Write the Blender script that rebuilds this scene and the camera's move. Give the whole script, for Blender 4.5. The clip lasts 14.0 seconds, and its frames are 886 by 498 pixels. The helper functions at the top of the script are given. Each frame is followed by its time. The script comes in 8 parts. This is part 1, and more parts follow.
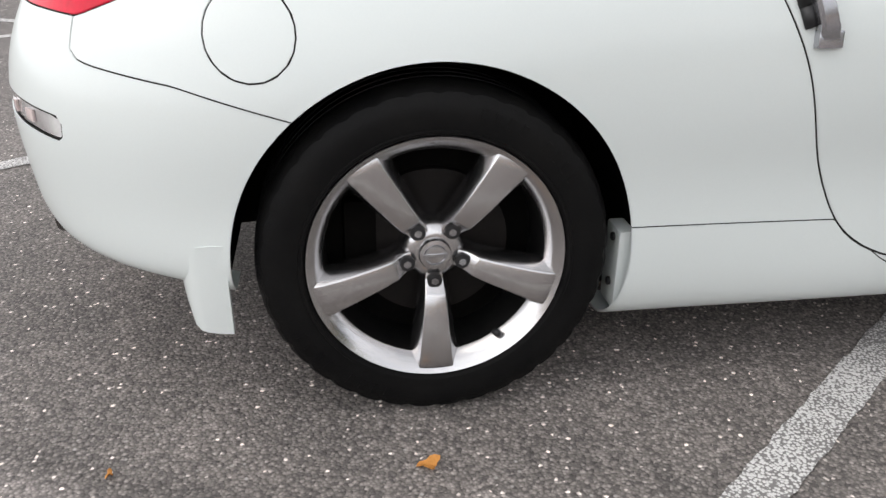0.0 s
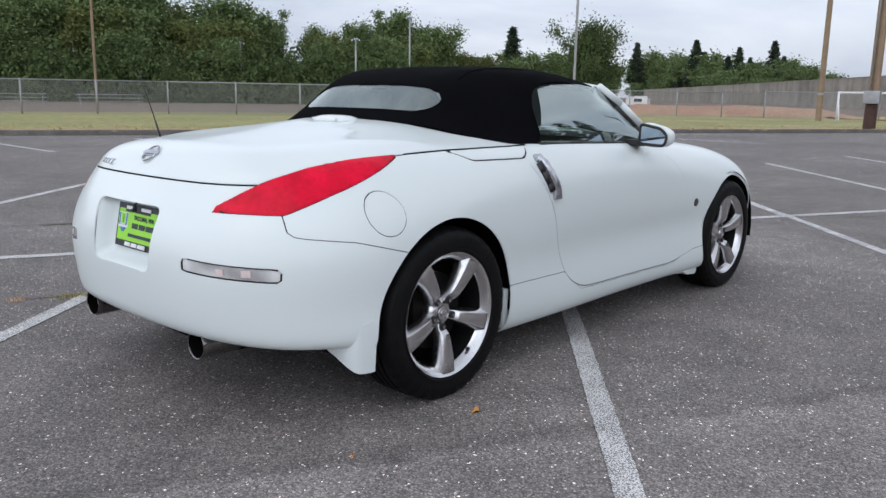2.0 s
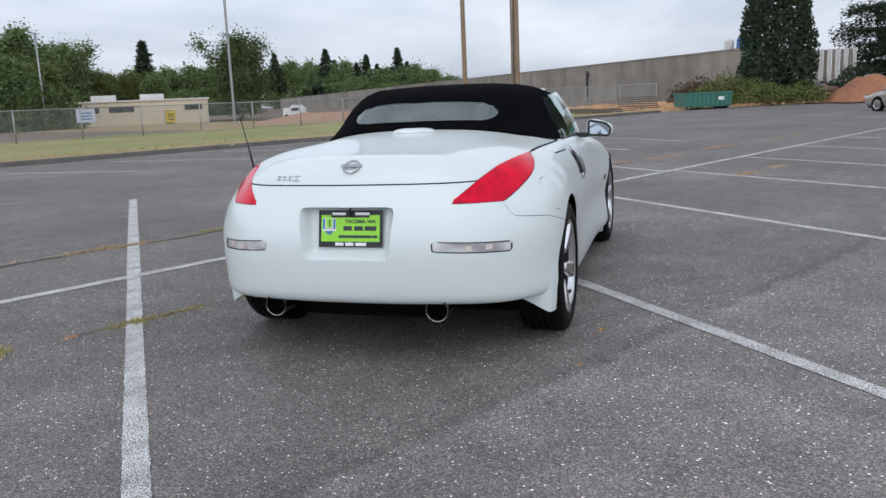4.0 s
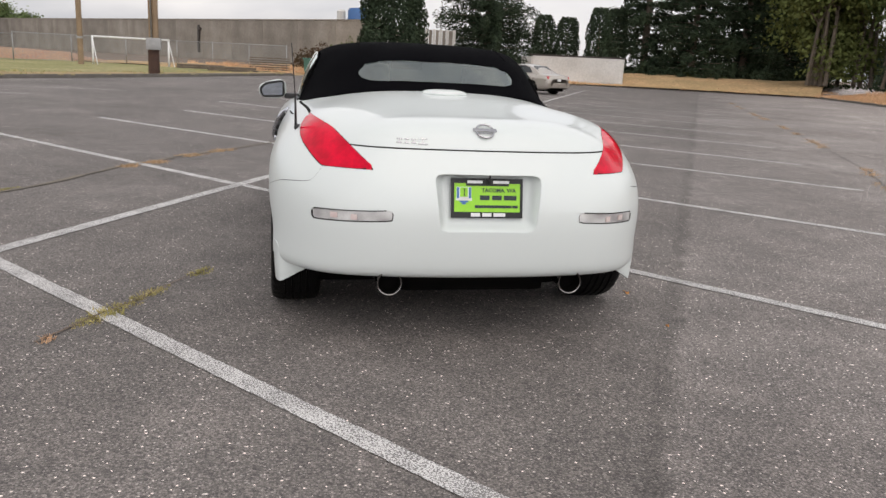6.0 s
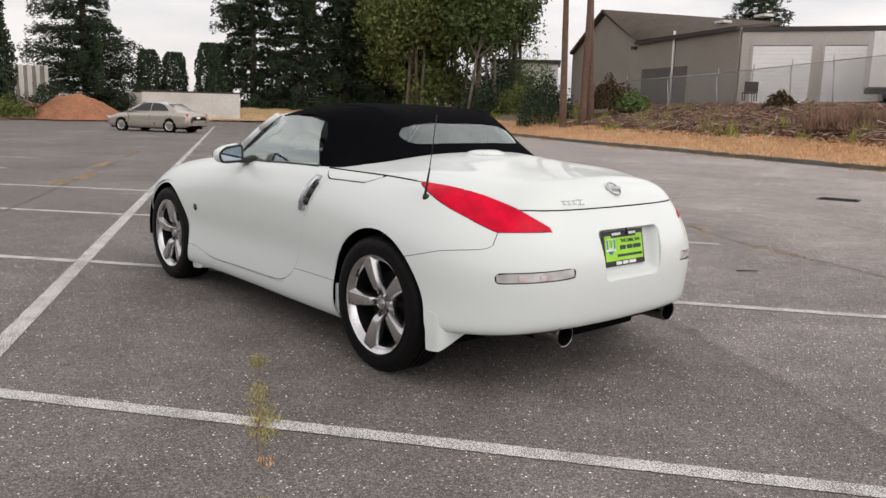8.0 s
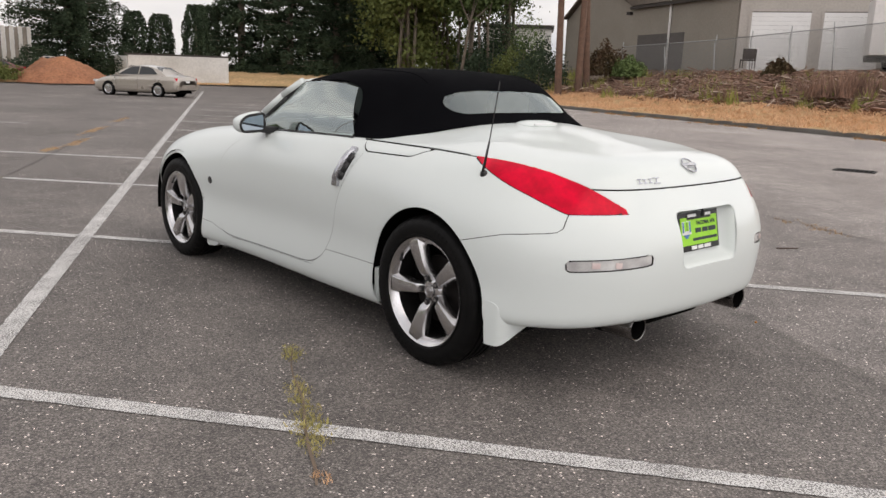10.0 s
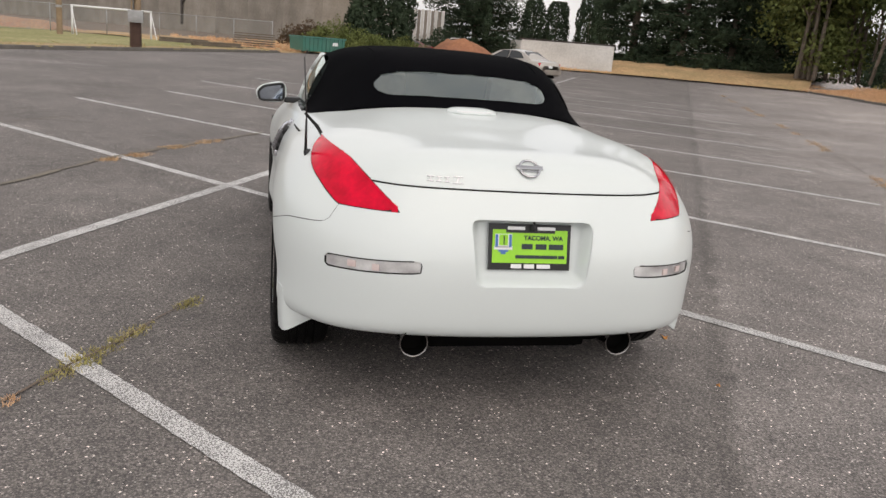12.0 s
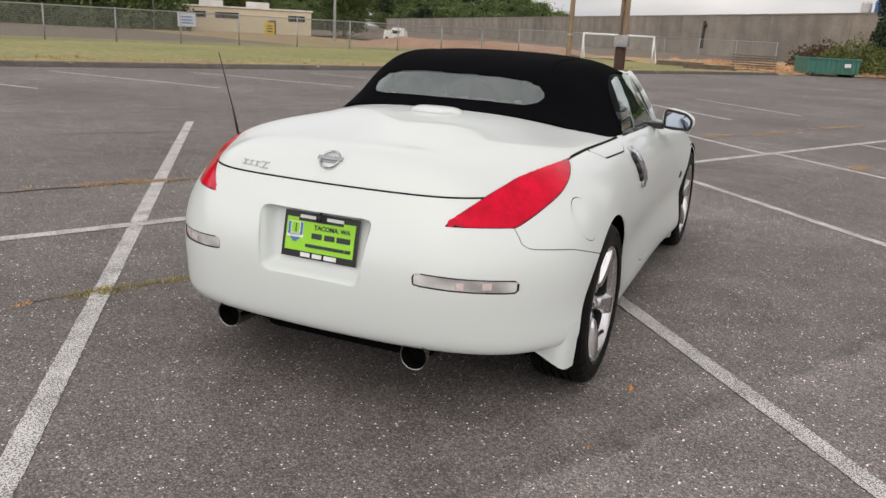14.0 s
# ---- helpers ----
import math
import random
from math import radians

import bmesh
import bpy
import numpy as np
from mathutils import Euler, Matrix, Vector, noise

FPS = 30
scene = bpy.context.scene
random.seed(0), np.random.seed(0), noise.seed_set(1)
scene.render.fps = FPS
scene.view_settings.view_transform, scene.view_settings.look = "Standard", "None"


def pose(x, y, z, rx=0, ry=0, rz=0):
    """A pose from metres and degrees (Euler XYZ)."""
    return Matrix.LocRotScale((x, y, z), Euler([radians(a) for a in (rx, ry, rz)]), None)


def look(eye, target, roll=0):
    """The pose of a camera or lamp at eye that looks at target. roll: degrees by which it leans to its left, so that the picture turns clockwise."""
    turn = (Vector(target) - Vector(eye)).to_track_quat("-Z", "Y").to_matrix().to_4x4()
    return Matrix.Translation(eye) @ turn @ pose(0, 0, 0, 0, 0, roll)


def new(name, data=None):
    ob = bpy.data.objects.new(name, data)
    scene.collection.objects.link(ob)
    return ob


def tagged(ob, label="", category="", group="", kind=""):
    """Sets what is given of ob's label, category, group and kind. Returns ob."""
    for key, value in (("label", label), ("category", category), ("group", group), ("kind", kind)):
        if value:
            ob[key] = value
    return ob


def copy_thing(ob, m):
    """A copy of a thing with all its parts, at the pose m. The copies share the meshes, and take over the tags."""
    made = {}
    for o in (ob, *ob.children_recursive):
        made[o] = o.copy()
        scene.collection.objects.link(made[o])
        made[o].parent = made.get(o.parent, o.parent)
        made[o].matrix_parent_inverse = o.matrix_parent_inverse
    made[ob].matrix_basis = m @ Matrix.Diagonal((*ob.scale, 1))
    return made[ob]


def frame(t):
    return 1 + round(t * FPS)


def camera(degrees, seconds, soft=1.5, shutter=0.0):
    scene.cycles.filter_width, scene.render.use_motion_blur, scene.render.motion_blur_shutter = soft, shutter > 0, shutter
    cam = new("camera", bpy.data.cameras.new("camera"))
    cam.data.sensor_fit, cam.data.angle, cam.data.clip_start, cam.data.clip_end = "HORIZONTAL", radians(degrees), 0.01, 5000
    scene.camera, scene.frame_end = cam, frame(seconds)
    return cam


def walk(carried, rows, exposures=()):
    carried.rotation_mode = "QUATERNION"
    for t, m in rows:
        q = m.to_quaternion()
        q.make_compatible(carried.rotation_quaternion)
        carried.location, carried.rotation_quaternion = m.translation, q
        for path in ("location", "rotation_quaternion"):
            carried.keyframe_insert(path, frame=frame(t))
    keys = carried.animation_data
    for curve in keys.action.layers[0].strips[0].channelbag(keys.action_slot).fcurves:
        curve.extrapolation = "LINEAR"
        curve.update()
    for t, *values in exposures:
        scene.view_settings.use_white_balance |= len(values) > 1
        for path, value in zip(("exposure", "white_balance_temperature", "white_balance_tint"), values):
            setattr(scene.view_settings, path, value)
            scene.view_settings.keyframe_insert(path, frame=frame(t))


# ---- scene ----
cam = camera(58.2, 14.0)
# seconds, eye, target, roll; the rows at 4.2-5.4 and 8.7-9.8 s carry the arc on
PATH = [
    (0, (-0.199, -2.238, 1.000), (0.079, -0.445, 0.155), 0.9),
    (0.5, (-0.530, -2.588, 1.005), (0.094, -0.788, 0.394), 2.2),
    (1, (-1.072, -2.833, 1.053), (-0.073, -1.171, 0.562), 1.6),
    (1.5, (-1.634, -2.920, 1.142), (-0.357, -1.445, 0.704), 1.1),
    (2, (-2.242, -2.873, 1.179), (-0.785, -1.557, 0.798), 0.9),
    (2.5, (-2.835, -2.705, 1.193), (-1.258, -1.522, 0.859), 0.2),
    (3, (-3.375, -2.363, 1.205), (-1.670, -1.369, 0.879), -1.1),
    (3.5, (-3.814, -1.952, 1.233), (-2.006, -1.168, 0.890), -2.2),
    (3.7, (-3.953, -1.757, 1.226), (-2.116, -1.051, 0.872), -2.4),
    (4.2, (-4.246, -1.276, 1.233), (-2.331, -0.789, 0.852), -2.3),
    (4.8, (-4.337, -0.601, 1.227), (-2.375, -0.404, 0.805), -0.4),
    (5.4, (-4.242, 0.137, 1.220), (-2.284, 0.029, 0.766), 1.9),
    (6, (-4.064, 0.886, 1.227), (-2.162, 0.473, 0.768), 2.9),
    (6.5, (-3.909, 1.502, 1.243), (-2.076, 0.839, 0.796), 2.7),
    (7, (-3.684, 2.097, 1.261), (-1.944, 1.197, 0.858), 2.4),
    (7.5, (-3.464, 2.662, 1.279), (-1.820, 1.584, 0.907), 2.5),
    (8, (-3.120, 3.144, 1.298), (-1.627, 1.859, 0.953), 1.6),
    (8.2, (-2.985, 3.334, 1.282), (-1.551, 1.982, 0.942), 0.9),
    (8.7, (-2.753, 3.566, 1.283), (-1.394, 2.113, 0.942), 0.5),
    (9.25, (-2.608, 3.523, 1.284), (-1.246, 2.072, 0.911), 0.8),
    (9.8, (-2.605, 3.253, 1.287), (-1.174, 1.895, 0.873), 1.7),
    (10.3, (-2.745, 2.884, 1.295), (-1.219, 1.668, 0.853), 2.5),
    (10.5, (-2.848, 2.674, 1.298), (-1.271, 1.527, 0.850), 3.0),
    (11, (-3.121, 2.175, 1.314), (-1.415, 1.244, 0.843), 3.8),
    (11.5, (-3.356, 1.604, 1.341), (-1.553, 0.895, 0.845), 4.9),
    (12, (-3.498, 0.986, 1.372), (-1.618, 0.524, 0.868), 4.8),
    (12.5, (-3.600, 0.339, 1.395), (-1.669, 0.179, 0.899), 5.0),
    (13, (-3.561, -0.320, 1.405), (-1.636, -0.157, 0.889), 4.1),
    (13.5, (-3.442, -0.953, 1.392), (-1.577, -0.460, 0.865), 3.1),
    (14, (-3.202, -1.528, 1.421), (-1.432, -0.765, 0.889), 3.1),
]

EXPOSURES = [(0, 0.38, 7200, 12), (0.5, 0.15, 6750, 16), (1.0, 0.09, 6550, 13), (1.5, 0.03, 6480, 13), (2.5, -0.05, 6350, 10), (3.7, -0.09, 6350, 10), (6.0, 0.02, 7400, 14), (8.2, 0.04, 7600, 15), (11.5, 0.02, 7600, 14), (13.0, -0.05, 7600, 14), (14, -0.04, 7600, 14)]
walk(cam, [(t, look(eye, target, roll)) for t, eye, target, roll in PATH], EXPOSURES)

# ---- world: an overcast sky, and a wide dim sun behind the cloud ----
SUN_AZIMUTH, SUN_HEIGHT = -175.0, 52.0
world = bpy.data.worlds.new("overcast_sky")
scene.world = world
world.use_nodes = True
wn, wl = world.node_tree.nodes, world.node_tree.links
sky = wn.new("ShaderNodeTexSky")
sky.sky_type, sky.sun_disc = "NISHITA", False
sky.sun_elevation, sky.sun_rotation = radians(SUN_HEIGHT), radians(90 - SUN_AZIMUTH)
sky.air_density, sky.dust_density = 1.0, 3.0
sky_dim = wn.new("ShaderNodeMix")
sky_dim.data_type, sky_dim.blend_type = "RGBA", "MULTIPLY"
sky_dim.inputs[0].default_value = 1.0
wl.new(sky.outputs[0], sky_dim.inputs[6])
sky_dim.inputs[7].default_value = (0.10, 0.10, 0.10, 1)
w_co = wn.new("ShaderNodeTexCoord")
w_map = wn.new("ShaderNodeMapping")
w_map.inputs["Scale"].default_value = (1.0, 1.0, 3.2)
wl.new(w_co.outputs["Generated"], w_map.inputs[0])
cloud = wn.new("ShaderNodeTexNoise")
cloud.inputs["Scale"].default_value, cloud.inputs["Detail"].default_value = 2.6, 7.0
cloud.inputs["Roughness"].default_value, cloud.inputs["Distortion"].default_value = 0.5, 0.4
wl.new(w_map.outputs[0], cloud.inputs["Vector"])
cloud_ramp = wn.new("ShaderNodeValToRGB")
cloud_ramp.color_ramp.elements[0].position, cloud_ramp.color_ramp.elements[0].color = 0.35, (0.40, 0.45, 0.53, 1)
cloud_ramp.color_ramp.elements[1].position, cloud_ramp.color_ramp.elements[1].color = 0.66, (0.66, 0.70, 0.76, 1)
wl.new(cloud.outputs["Fac"], cloud_ramp.inputs[0])
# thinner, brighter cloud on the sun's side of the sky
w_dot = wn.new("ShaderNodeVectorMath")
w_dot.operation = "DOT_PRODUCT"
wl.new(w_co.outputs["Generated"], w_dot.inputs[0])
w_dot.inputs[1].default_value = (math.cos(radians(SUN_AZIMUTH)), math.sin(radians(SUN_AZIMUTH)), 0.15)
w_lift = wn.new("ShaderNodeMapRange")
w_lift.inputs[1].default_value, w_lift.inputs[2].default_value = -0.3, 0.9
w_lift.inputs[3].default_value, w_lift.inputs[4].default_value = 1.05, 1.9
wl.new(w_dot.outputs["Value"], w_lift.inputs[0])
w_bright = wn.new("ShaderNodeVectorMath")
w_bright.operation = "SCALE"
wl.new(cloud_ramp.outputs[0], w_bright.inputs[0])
# thin cloud: brightest half way up
w_sep = wn.new("ShaderNodeSeparateXYZ")
wl.new(w_co.outputs["Generated"], w_sep.inputs[0])
w_up = wn.new("ShaderNodeValToRGB")
w_up.color_ramp.elements[0].color = (1.15, 1.15, 1.15, 1)
w_up.color_ramp.elements[1].color = (1.05, 1.05, 1.05, 1)
for up, lift in ((0.25, 1.95), (0.50, 1.70)):
    w_up.color_ramp.elements.new(up).color = (lift, lift, lift, 1)
wl.new(w_sep.outputs["Z"], w_up.inputs[0])
w_both = wn.new("ShaderNodeMath")
w_both.operation = "MULTIPLY"
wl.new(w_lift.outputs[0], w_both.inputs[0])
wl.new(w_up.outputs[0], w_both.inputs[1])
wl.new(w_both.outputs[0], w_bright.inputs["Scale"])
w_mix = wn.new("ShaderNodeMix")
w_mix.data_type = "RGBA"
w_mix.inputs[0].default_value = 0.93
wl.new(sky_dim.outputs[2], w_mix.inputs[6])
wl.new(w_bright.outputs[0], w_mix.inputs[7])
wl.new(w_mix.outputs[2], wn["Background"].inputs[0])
wn["Background"].inputs[1].default_value = 1.0

sun_lamp = bpy.data.lights.new("sun", "SUN")
sun_lamp.energy, sun_lamp.angle, sun_lamp.color = 0.4, radians(50), (1.0, 0.97, 0.92)
sun = new("sun", sun_lamp)
sun.matrix_world = look((math.cos(radians(SUN_AZIMUTH)), math.sin(radians(SUN_AZIMUTH)), math.tan(radians(SUN_HEIGHT))), (0, 0, 0))


# ---- materials ----
def material(name, base, rough=0.5, metal=0.0, second=None, scale=8.0, fine=60.0, bump=0.0, bump_scale=80.0, coat=0.0,
             rough_var=0.08, spread=0.5, detail=6.0, vary=0.0, grain=0.12, gloss=0.5):
    """A surface with variation at two scales: patches of a second colour, fine grain, and relief."""
    m = bpy.data.materials.new(name)
    m.use_nodes = True
    n, l = m.node_tree.nodes, m.node_tree.links
    b = n["Principled BSDF"]
    b.inputs["Roughness"].default_value, b.inputs["Metallic"].default_value = rough, metal
    b.inputs["Coat Weight"].default_value, b.inputs["Coat Roughness"].default_value = coat, 0.04
    b.inputs["Specular IOR Level"].default_value = gloss
    co = n.new("ShaderNodeTexCoord")
    second = second or [c * 0.85 for c in base]
    big = n.new("ShaderNodeTexNoise")
    big.inputs["Scale"].default_value, big.inputs["Detail"].default_value = scale, detail
    l.new(co.outputs["Object"], big.inputs["Vector"])
    ramp = n.new("ShaderNodeValToRGB")
    ramp.color_ramp.elements[0].position, ramp.color_ramp.elements[1].position = 0.5 - spread / 2, 0.5 + spread / 2
    ramp.color_ramp.elements[0].color, ramp.color_ramp.elements[1].color = (*base, 1), (*second, 1)
    l.new(big.outputs["Fac"], ramp.inputs[0])
    small = n.new("ShaderNodeTexNoise")
    small.inputs["Scale"].default_value, small.inputs["Detail"].default_value = fine, 4.0
    l.new(co.outputs["Object"], small.inputs["Vector"])
    g = n.new("ShaderNodeMapRange")
    g.inputs[1].default_value, g.inputs[2].default_value = 0.3, 0.7
    g.inputs[3].default_value, g.inputs[4].default_value = 1 - grain, 1 + grain
    l.new(small.outputs["Fac"], g.inputs[0])
    mul = n.new("ShaderNodeVectorMath")
    mul.operation = "SCALE"
    l.new(ramp.outputs[0], mul.inputs[0])
    if vary:
        info = n.new("ShaderNodeObjectInfo")
        v = n.new("ShaderNodeMapRange")
        v.inputs[3].default_value, v.inputs[4].default_value = 1 - vary, 1 + vary
        l.new(info.outputs["Random"], v.inputs[0])
        both = n.new("ShaderNodeMath")
        both.operation = "MULTIPLY"
        l.new(g.outputs[0], both.inputs[0])
        l.new(v.outputs[0], both.inputs[1])
        l.new(both.outputs[0], mul.inputs["Scale"])
    else:
        l.new(g.outputs[0], mul.inputs["Scale"])
    l.new(mul.outputs[0], b.inputs["Base Color"])
    r = n.new("ShaderNodeMapRange")
    r.inputs[3].default_value, r.inputs[4].default_value = max(rough - rough_var, 0.01), min(rough + rough_var, 1)
    l.new(big.outputs["Fac"], r.inputs[0])
    l.new(r.outputs[0], b.inputs["Roughness"])
    if bump:
        rel = n.new("ShaderNodeTexNoise")
        rel.inputs["Scale"].default_value, rel.inputs["Detail"].default_value = bump_scale, 5.0
        l.new(co.outputs["Object"], rel.inputs["Vector"])
        bn = n.new("ShaderNodeBump")
        bn.inputs["Strength"].default_value, bn.inputs["Distance"].default_value = min(bump, 1.0), 0.004
        l.new(rel.outputs["Fac"], bn.inputs["Height"])
        l.new(bn.outputs[0], b.inputs["Normal"])
    return m


def glass(name, tint, rough=0.02, alpha=0.25, coat=0.0):
    """Thin glazing: mirror-like gloss over a part that lets light through."""
    m = bpy.data.materials.new(name)
    m.use_nodes = True
    n, l = m.node_tree.nodes, m.node_tree.links
    out = n["Material Output"]
    n.remove(n["Principled BSDF"])
    t = n.new("ShaderNodeBsdfTransparent")
    t.inputs[0].default_value = (*tint, 1)
    gl = n.new("ShaderNodeBsdfGlossy")
    gl.inputs["Roughness"].default_value = rough
    gl.inputs["Color"].default_value = (0.84, 0.92, 0.90, 1)
    fr = n.new("ShaderNodeFresnel")
    fr.inputs["IOR"].default_value = 1.5
    add = n.new("ShaderNodeMath")
    add.operation, add.use_clamp = "ADD", True
    l.new(fr.outputs[0], add.inputs[0])
    add.inputs[1].default_value = alpha
    mx = n.new("ShaderNodeMixShader")
    l.new(add.outputs[0], mx.inputs[0])
    l.new(t.outputs[0], mx.inputs[1])
    l.new(gl.outputs[0], mx.inputs[2])
    l.new(mx.outputs[0], out.inputs[0])
    return m


def asphalt_material():
    """Worn asphalt: grey binder, pale and dark stones, stains, patches and cracks."""
    m = bpy.data.materials.new("worn_asphalt")
    m.use_nodes = True
    n, l = m.node_tree.nodes, m.node_tree.links
    b = n["Principled BSDF"]
    co = n.new("ShaderNodeTexCoord")

    def tex(kind, scale, **kw):
        t = n.new(kind)
        t.inputs["Scale"].default_value = scale
        for k, v in kw.items():
            t.inputs[k].default_value = v
        l.new(co.outputs["Object"], t.inputs["Vector"])
        return t

    def ramp(src, stops):
        r = n.new("ShaderNodeValToRGB")
        while len(r.color_ramp.elements) < len(stops):
            r.color_ramp.elements.new(0.5)
        for e, (p, c) in zip(r.color_ramp.elements, stops):
            e.position, e.color = p, (*c, 1) if len(c) == 3 else c
        l.new(src, r.inputs[0])
        return r

    def mix(kind, fac, a, c):
        x = n.new("ShaderNodeMix")
        x.data_type, x.blend_type = "RGBA", kind
        if isinstance(fac, float):
            x.inputs[0].default_value = fac
        else:
            l.new(fac, x.inputs[0])
        l.new(a, x.inputs[6])
        l.new(c, x.inputs[7])
        return x.outputs[2]

    broad = tex("ShaderNodeTexNoise", 0.35, Detail=5.0, Roughness=0.6)
    base = ramp(broad.outputs["Fac"], [(0.3, (0.152, 0.139, 0.133)), (0.55, (0.209, 0.193, 0.186)), (0.75, (0.288, 0.267, 0.257))]).outputs[0]
    mid = tex("ShaderNodeTexNoise", 3.0, Detail=6.0, Roughness=0.65)
    base = mix("MULTIPLY", 0.6, base, ramp(mid.outputs["Fac"], [(0.3, (0.62, 0.62, 0.62)), (0.7, (1.25, 1.22, 1.2))]).outputs[0])
    stones = tex("ShaderNodeTexVoronoi", 142.0)
    stone_tone = ramp(stones.outputs["Color"], [(0.0, (0.34, 0.34, 0.34)), (0.45, (0.86, 0.84, 0.82)), (0.80, (1.38, 1.34, 1.30)), (0.90, (1.9, 1.85, 1.8)), (0.935, (5.6, 5.4, 5.2))]).outputs[0]
    base = mix("MULTIPLY", 1.0, base, stone_tone)
    edge = ramp(stones.outputs["Distance"], [(0.25, (1.1, 1.1, 1.1)), (0.62, (0.60, 0.60, 0.60))]).outputs[0]
    base = mix("MULTIPLY", 0.85, base, edge)
    chips = tex("ShaderNodeTexVoronoi", 34.0, Randomness=1.0)
    chip = ramp(chips.outputs["Distance"], [(0.10, (1, 1, 1)), (0.16, (0, 0, 0))])
    pick = tex("ShaderNodeTexNoise", 7.0, Detail=2.0)
    picked = n.new("ShaderNodeMath")
    picked.operation = "MULTIPLY"
    l.new(chip.outputs[0], picked.inputs[0])
    l.new(ramp(pick.outputs["Fac"], [(0.48, (0, 0, 0)), (0.56, (1, 1, 1))]).outputs[0], picked.inputs[1])
    pale = n.new("ShaderNodeRGB")
    pale.outputs[0].default_value = (0.36, 0.34, 0.32, 1)
    base = mix("MIX", picked.outputs[0], base, pale.outputs[0])
    # two strips of paving: the lane is paler than the stalls, with a dark joint between them
    sep = n.new("ShaderNodeSeparateXYZ")
    l.new(co.outputs["Object"], sep.inputs[0])

    def sum_of(a, ka, c, kc, extra):
        m1, m2 = n.new("ShaderNodeMath"), n.new("ShaderNodeMath")
        m1.operation, m2.operation = "MULTIPLY_ADD", "MULTIPLY_ADD"
        l.new(a, m1.inputs[0])
        m1.inputs[1].default_value, m1.inputs[2].default_value = ka, extra
        l.new(c, m2.inputs[0])
        m2.inputs[1].default_value = kc
        l.new(m1.outputs[0], m2.inputs[2])
        return m2.outputs[0]

    side = sum_of(sep.outputs["X"], -0.487, sep.outputs["Y"], -0.874, -1.36 * 0.487 - 0.62 * 0.874)
    wavy = sum_of(mid.outputs["Fac"], 0.22, side, 1.0, -0.11)
    ramp_in = n.new("ShaderNodeMapRange")
    ramp_in.inputs[1].default_value, ramp_in.inputs[2].default_value = -0.5, 0.5
    l.new(wavy, ramp_in.inputs[0])
    base = mix("MULTIPLY", 1.0, base, ramp(ramp_in.outputs[0], [(0.44, (1.0, 1.0, 1.0)), (0.485, (0.80, 0.80, 0.80)), (0.52, (0.85, 0.85, 0.85)), (0.58, (1.20, 1.20, 1.21))]).outputs[0])
    lane = n.new("ShaderNodeMapRange")
    lane.inputs[1].default_value, lane.inputs[2].default_value = 0.4, 6.0
    l.new(side, lane.inputs[0])
    base = mix("MULTIPLY", 1.0, base, ramp(lane.outputs[0], [(0.0, (1.0, 1.0, 1.0)), (1.0, (1.60, 1.59, 1.58))]).outputs[0])
    l.new(base, b.inputs["Base Color"])
    b.inputs["Roughness"].default_value = 0.78
    b.inputs["Specular IOR Level"].default_value = 0.36
    bump = n.new("ShaderNodeBump")
    bump.inputs["Strength"].default_value, bump.inputs["Distance"].default_value = 0.55, 0.004
    l.new(stones.outputs["Distance"], bump.inputs["Height"])
    bump.invert = True
    l.new(bump.outputs[0], b.inputs["Normal"])
    return m


ASPHALT = asphalt_material()
PAINT = material("white_pearl_paint", (0.635, 0.675, 0.662), 0.34, 0.0, (0.63, 0.67, 0.657), 1.5, 300, coat=0.48, rough_var=0.0, spread=1.0, grain=0.01, gloss=0.35)
RUBBER = material("tyre_rubber", (0.0040, 0.0040, 0.0043), 0.48, second=(0.0075, 0.0072, 0.0070), scale=14, fine=120, bump=0.3, bump_scale=300, gloss=0.10)
JOINT = material("old_joint", (0.085, 0.079, 0.076), 0.9, second=(0.15, 0.14, 0.135), scale=30, fine=160, spread=0.25, grain=0.4, bump=0.8, bump_scale=120)
BLACK = material("black_plastic", (0.010, 0.010, 0.011), 0.5, second=(0.016, 0.016, 0.017), scale=20, fine=200, bump=0.2, bump_scale=250)
# near-black for dark parts, and for shade painted under and inside things
DARK = material("dark_parts_and_shade", (0.003, 0.003, 0.003), 0.9, second=(0.006, 0.0055, 0.005), scale=9, fine=70, gloss=0.02)
ALLOY = material("silver_alloy", (0.58, 0.57, 0.575), 0.24, 1.0, (0.56, 0.55, 0.555), 10, 250, coat=0.3, rough_var=0.04, grain=0.04)
# the silver alloy again, with the shade behind the spokes in its colour
SHADED_ALLOY = material("shade_darkened_alloy", (0.035, 0.034, 0.034), 0.45, 0.8, (0.02, 0.02, 0.02), 14, 200)
SATIN = material("satin_metal", (0.48, 0.48, 0.50), 0.25, 0.9, (0.42, 0.42, 0.45), 20, 200, grain=0.03)
CHROME = material("chrome", (0.40, 0.40, 0.42), 0.12, 1.0, (0.52, 0.52, 0.53), 20, 200, rough_var=0.04, grain=0.03)
STEEL = material("exhaust_steel", (0.26, 0.25, 0.245), 0.20, 1.0, (0.15, 0.14, 0.135), 30, 200, rough_var=0.08)
# drain iron, and brake discs blackened to stand for shade in the wheel
DARK_METAL = material("dark_iron_and_shaded_brake", (0.007, 0.006, 0.006), 0.6, 0.0, (0.011, 0.009, 0.008), 25, 180, gloss=0.15)
GAP = material("panel_gap_shade", (0.020, 0.020, 0.019), 0.9, second=(0.014, 0.014, 0.013), scale=9, fine=70, gloss=0.05)
CANVAS = material("black_canvas", (0.0022, 0.0022, 0.0030), 0.95, second=(0.0042, 0.0042, 0.0052), scale=5, fine=500, bump=0.5, bump_scale=700, grain=0.3, gloss=0.03)
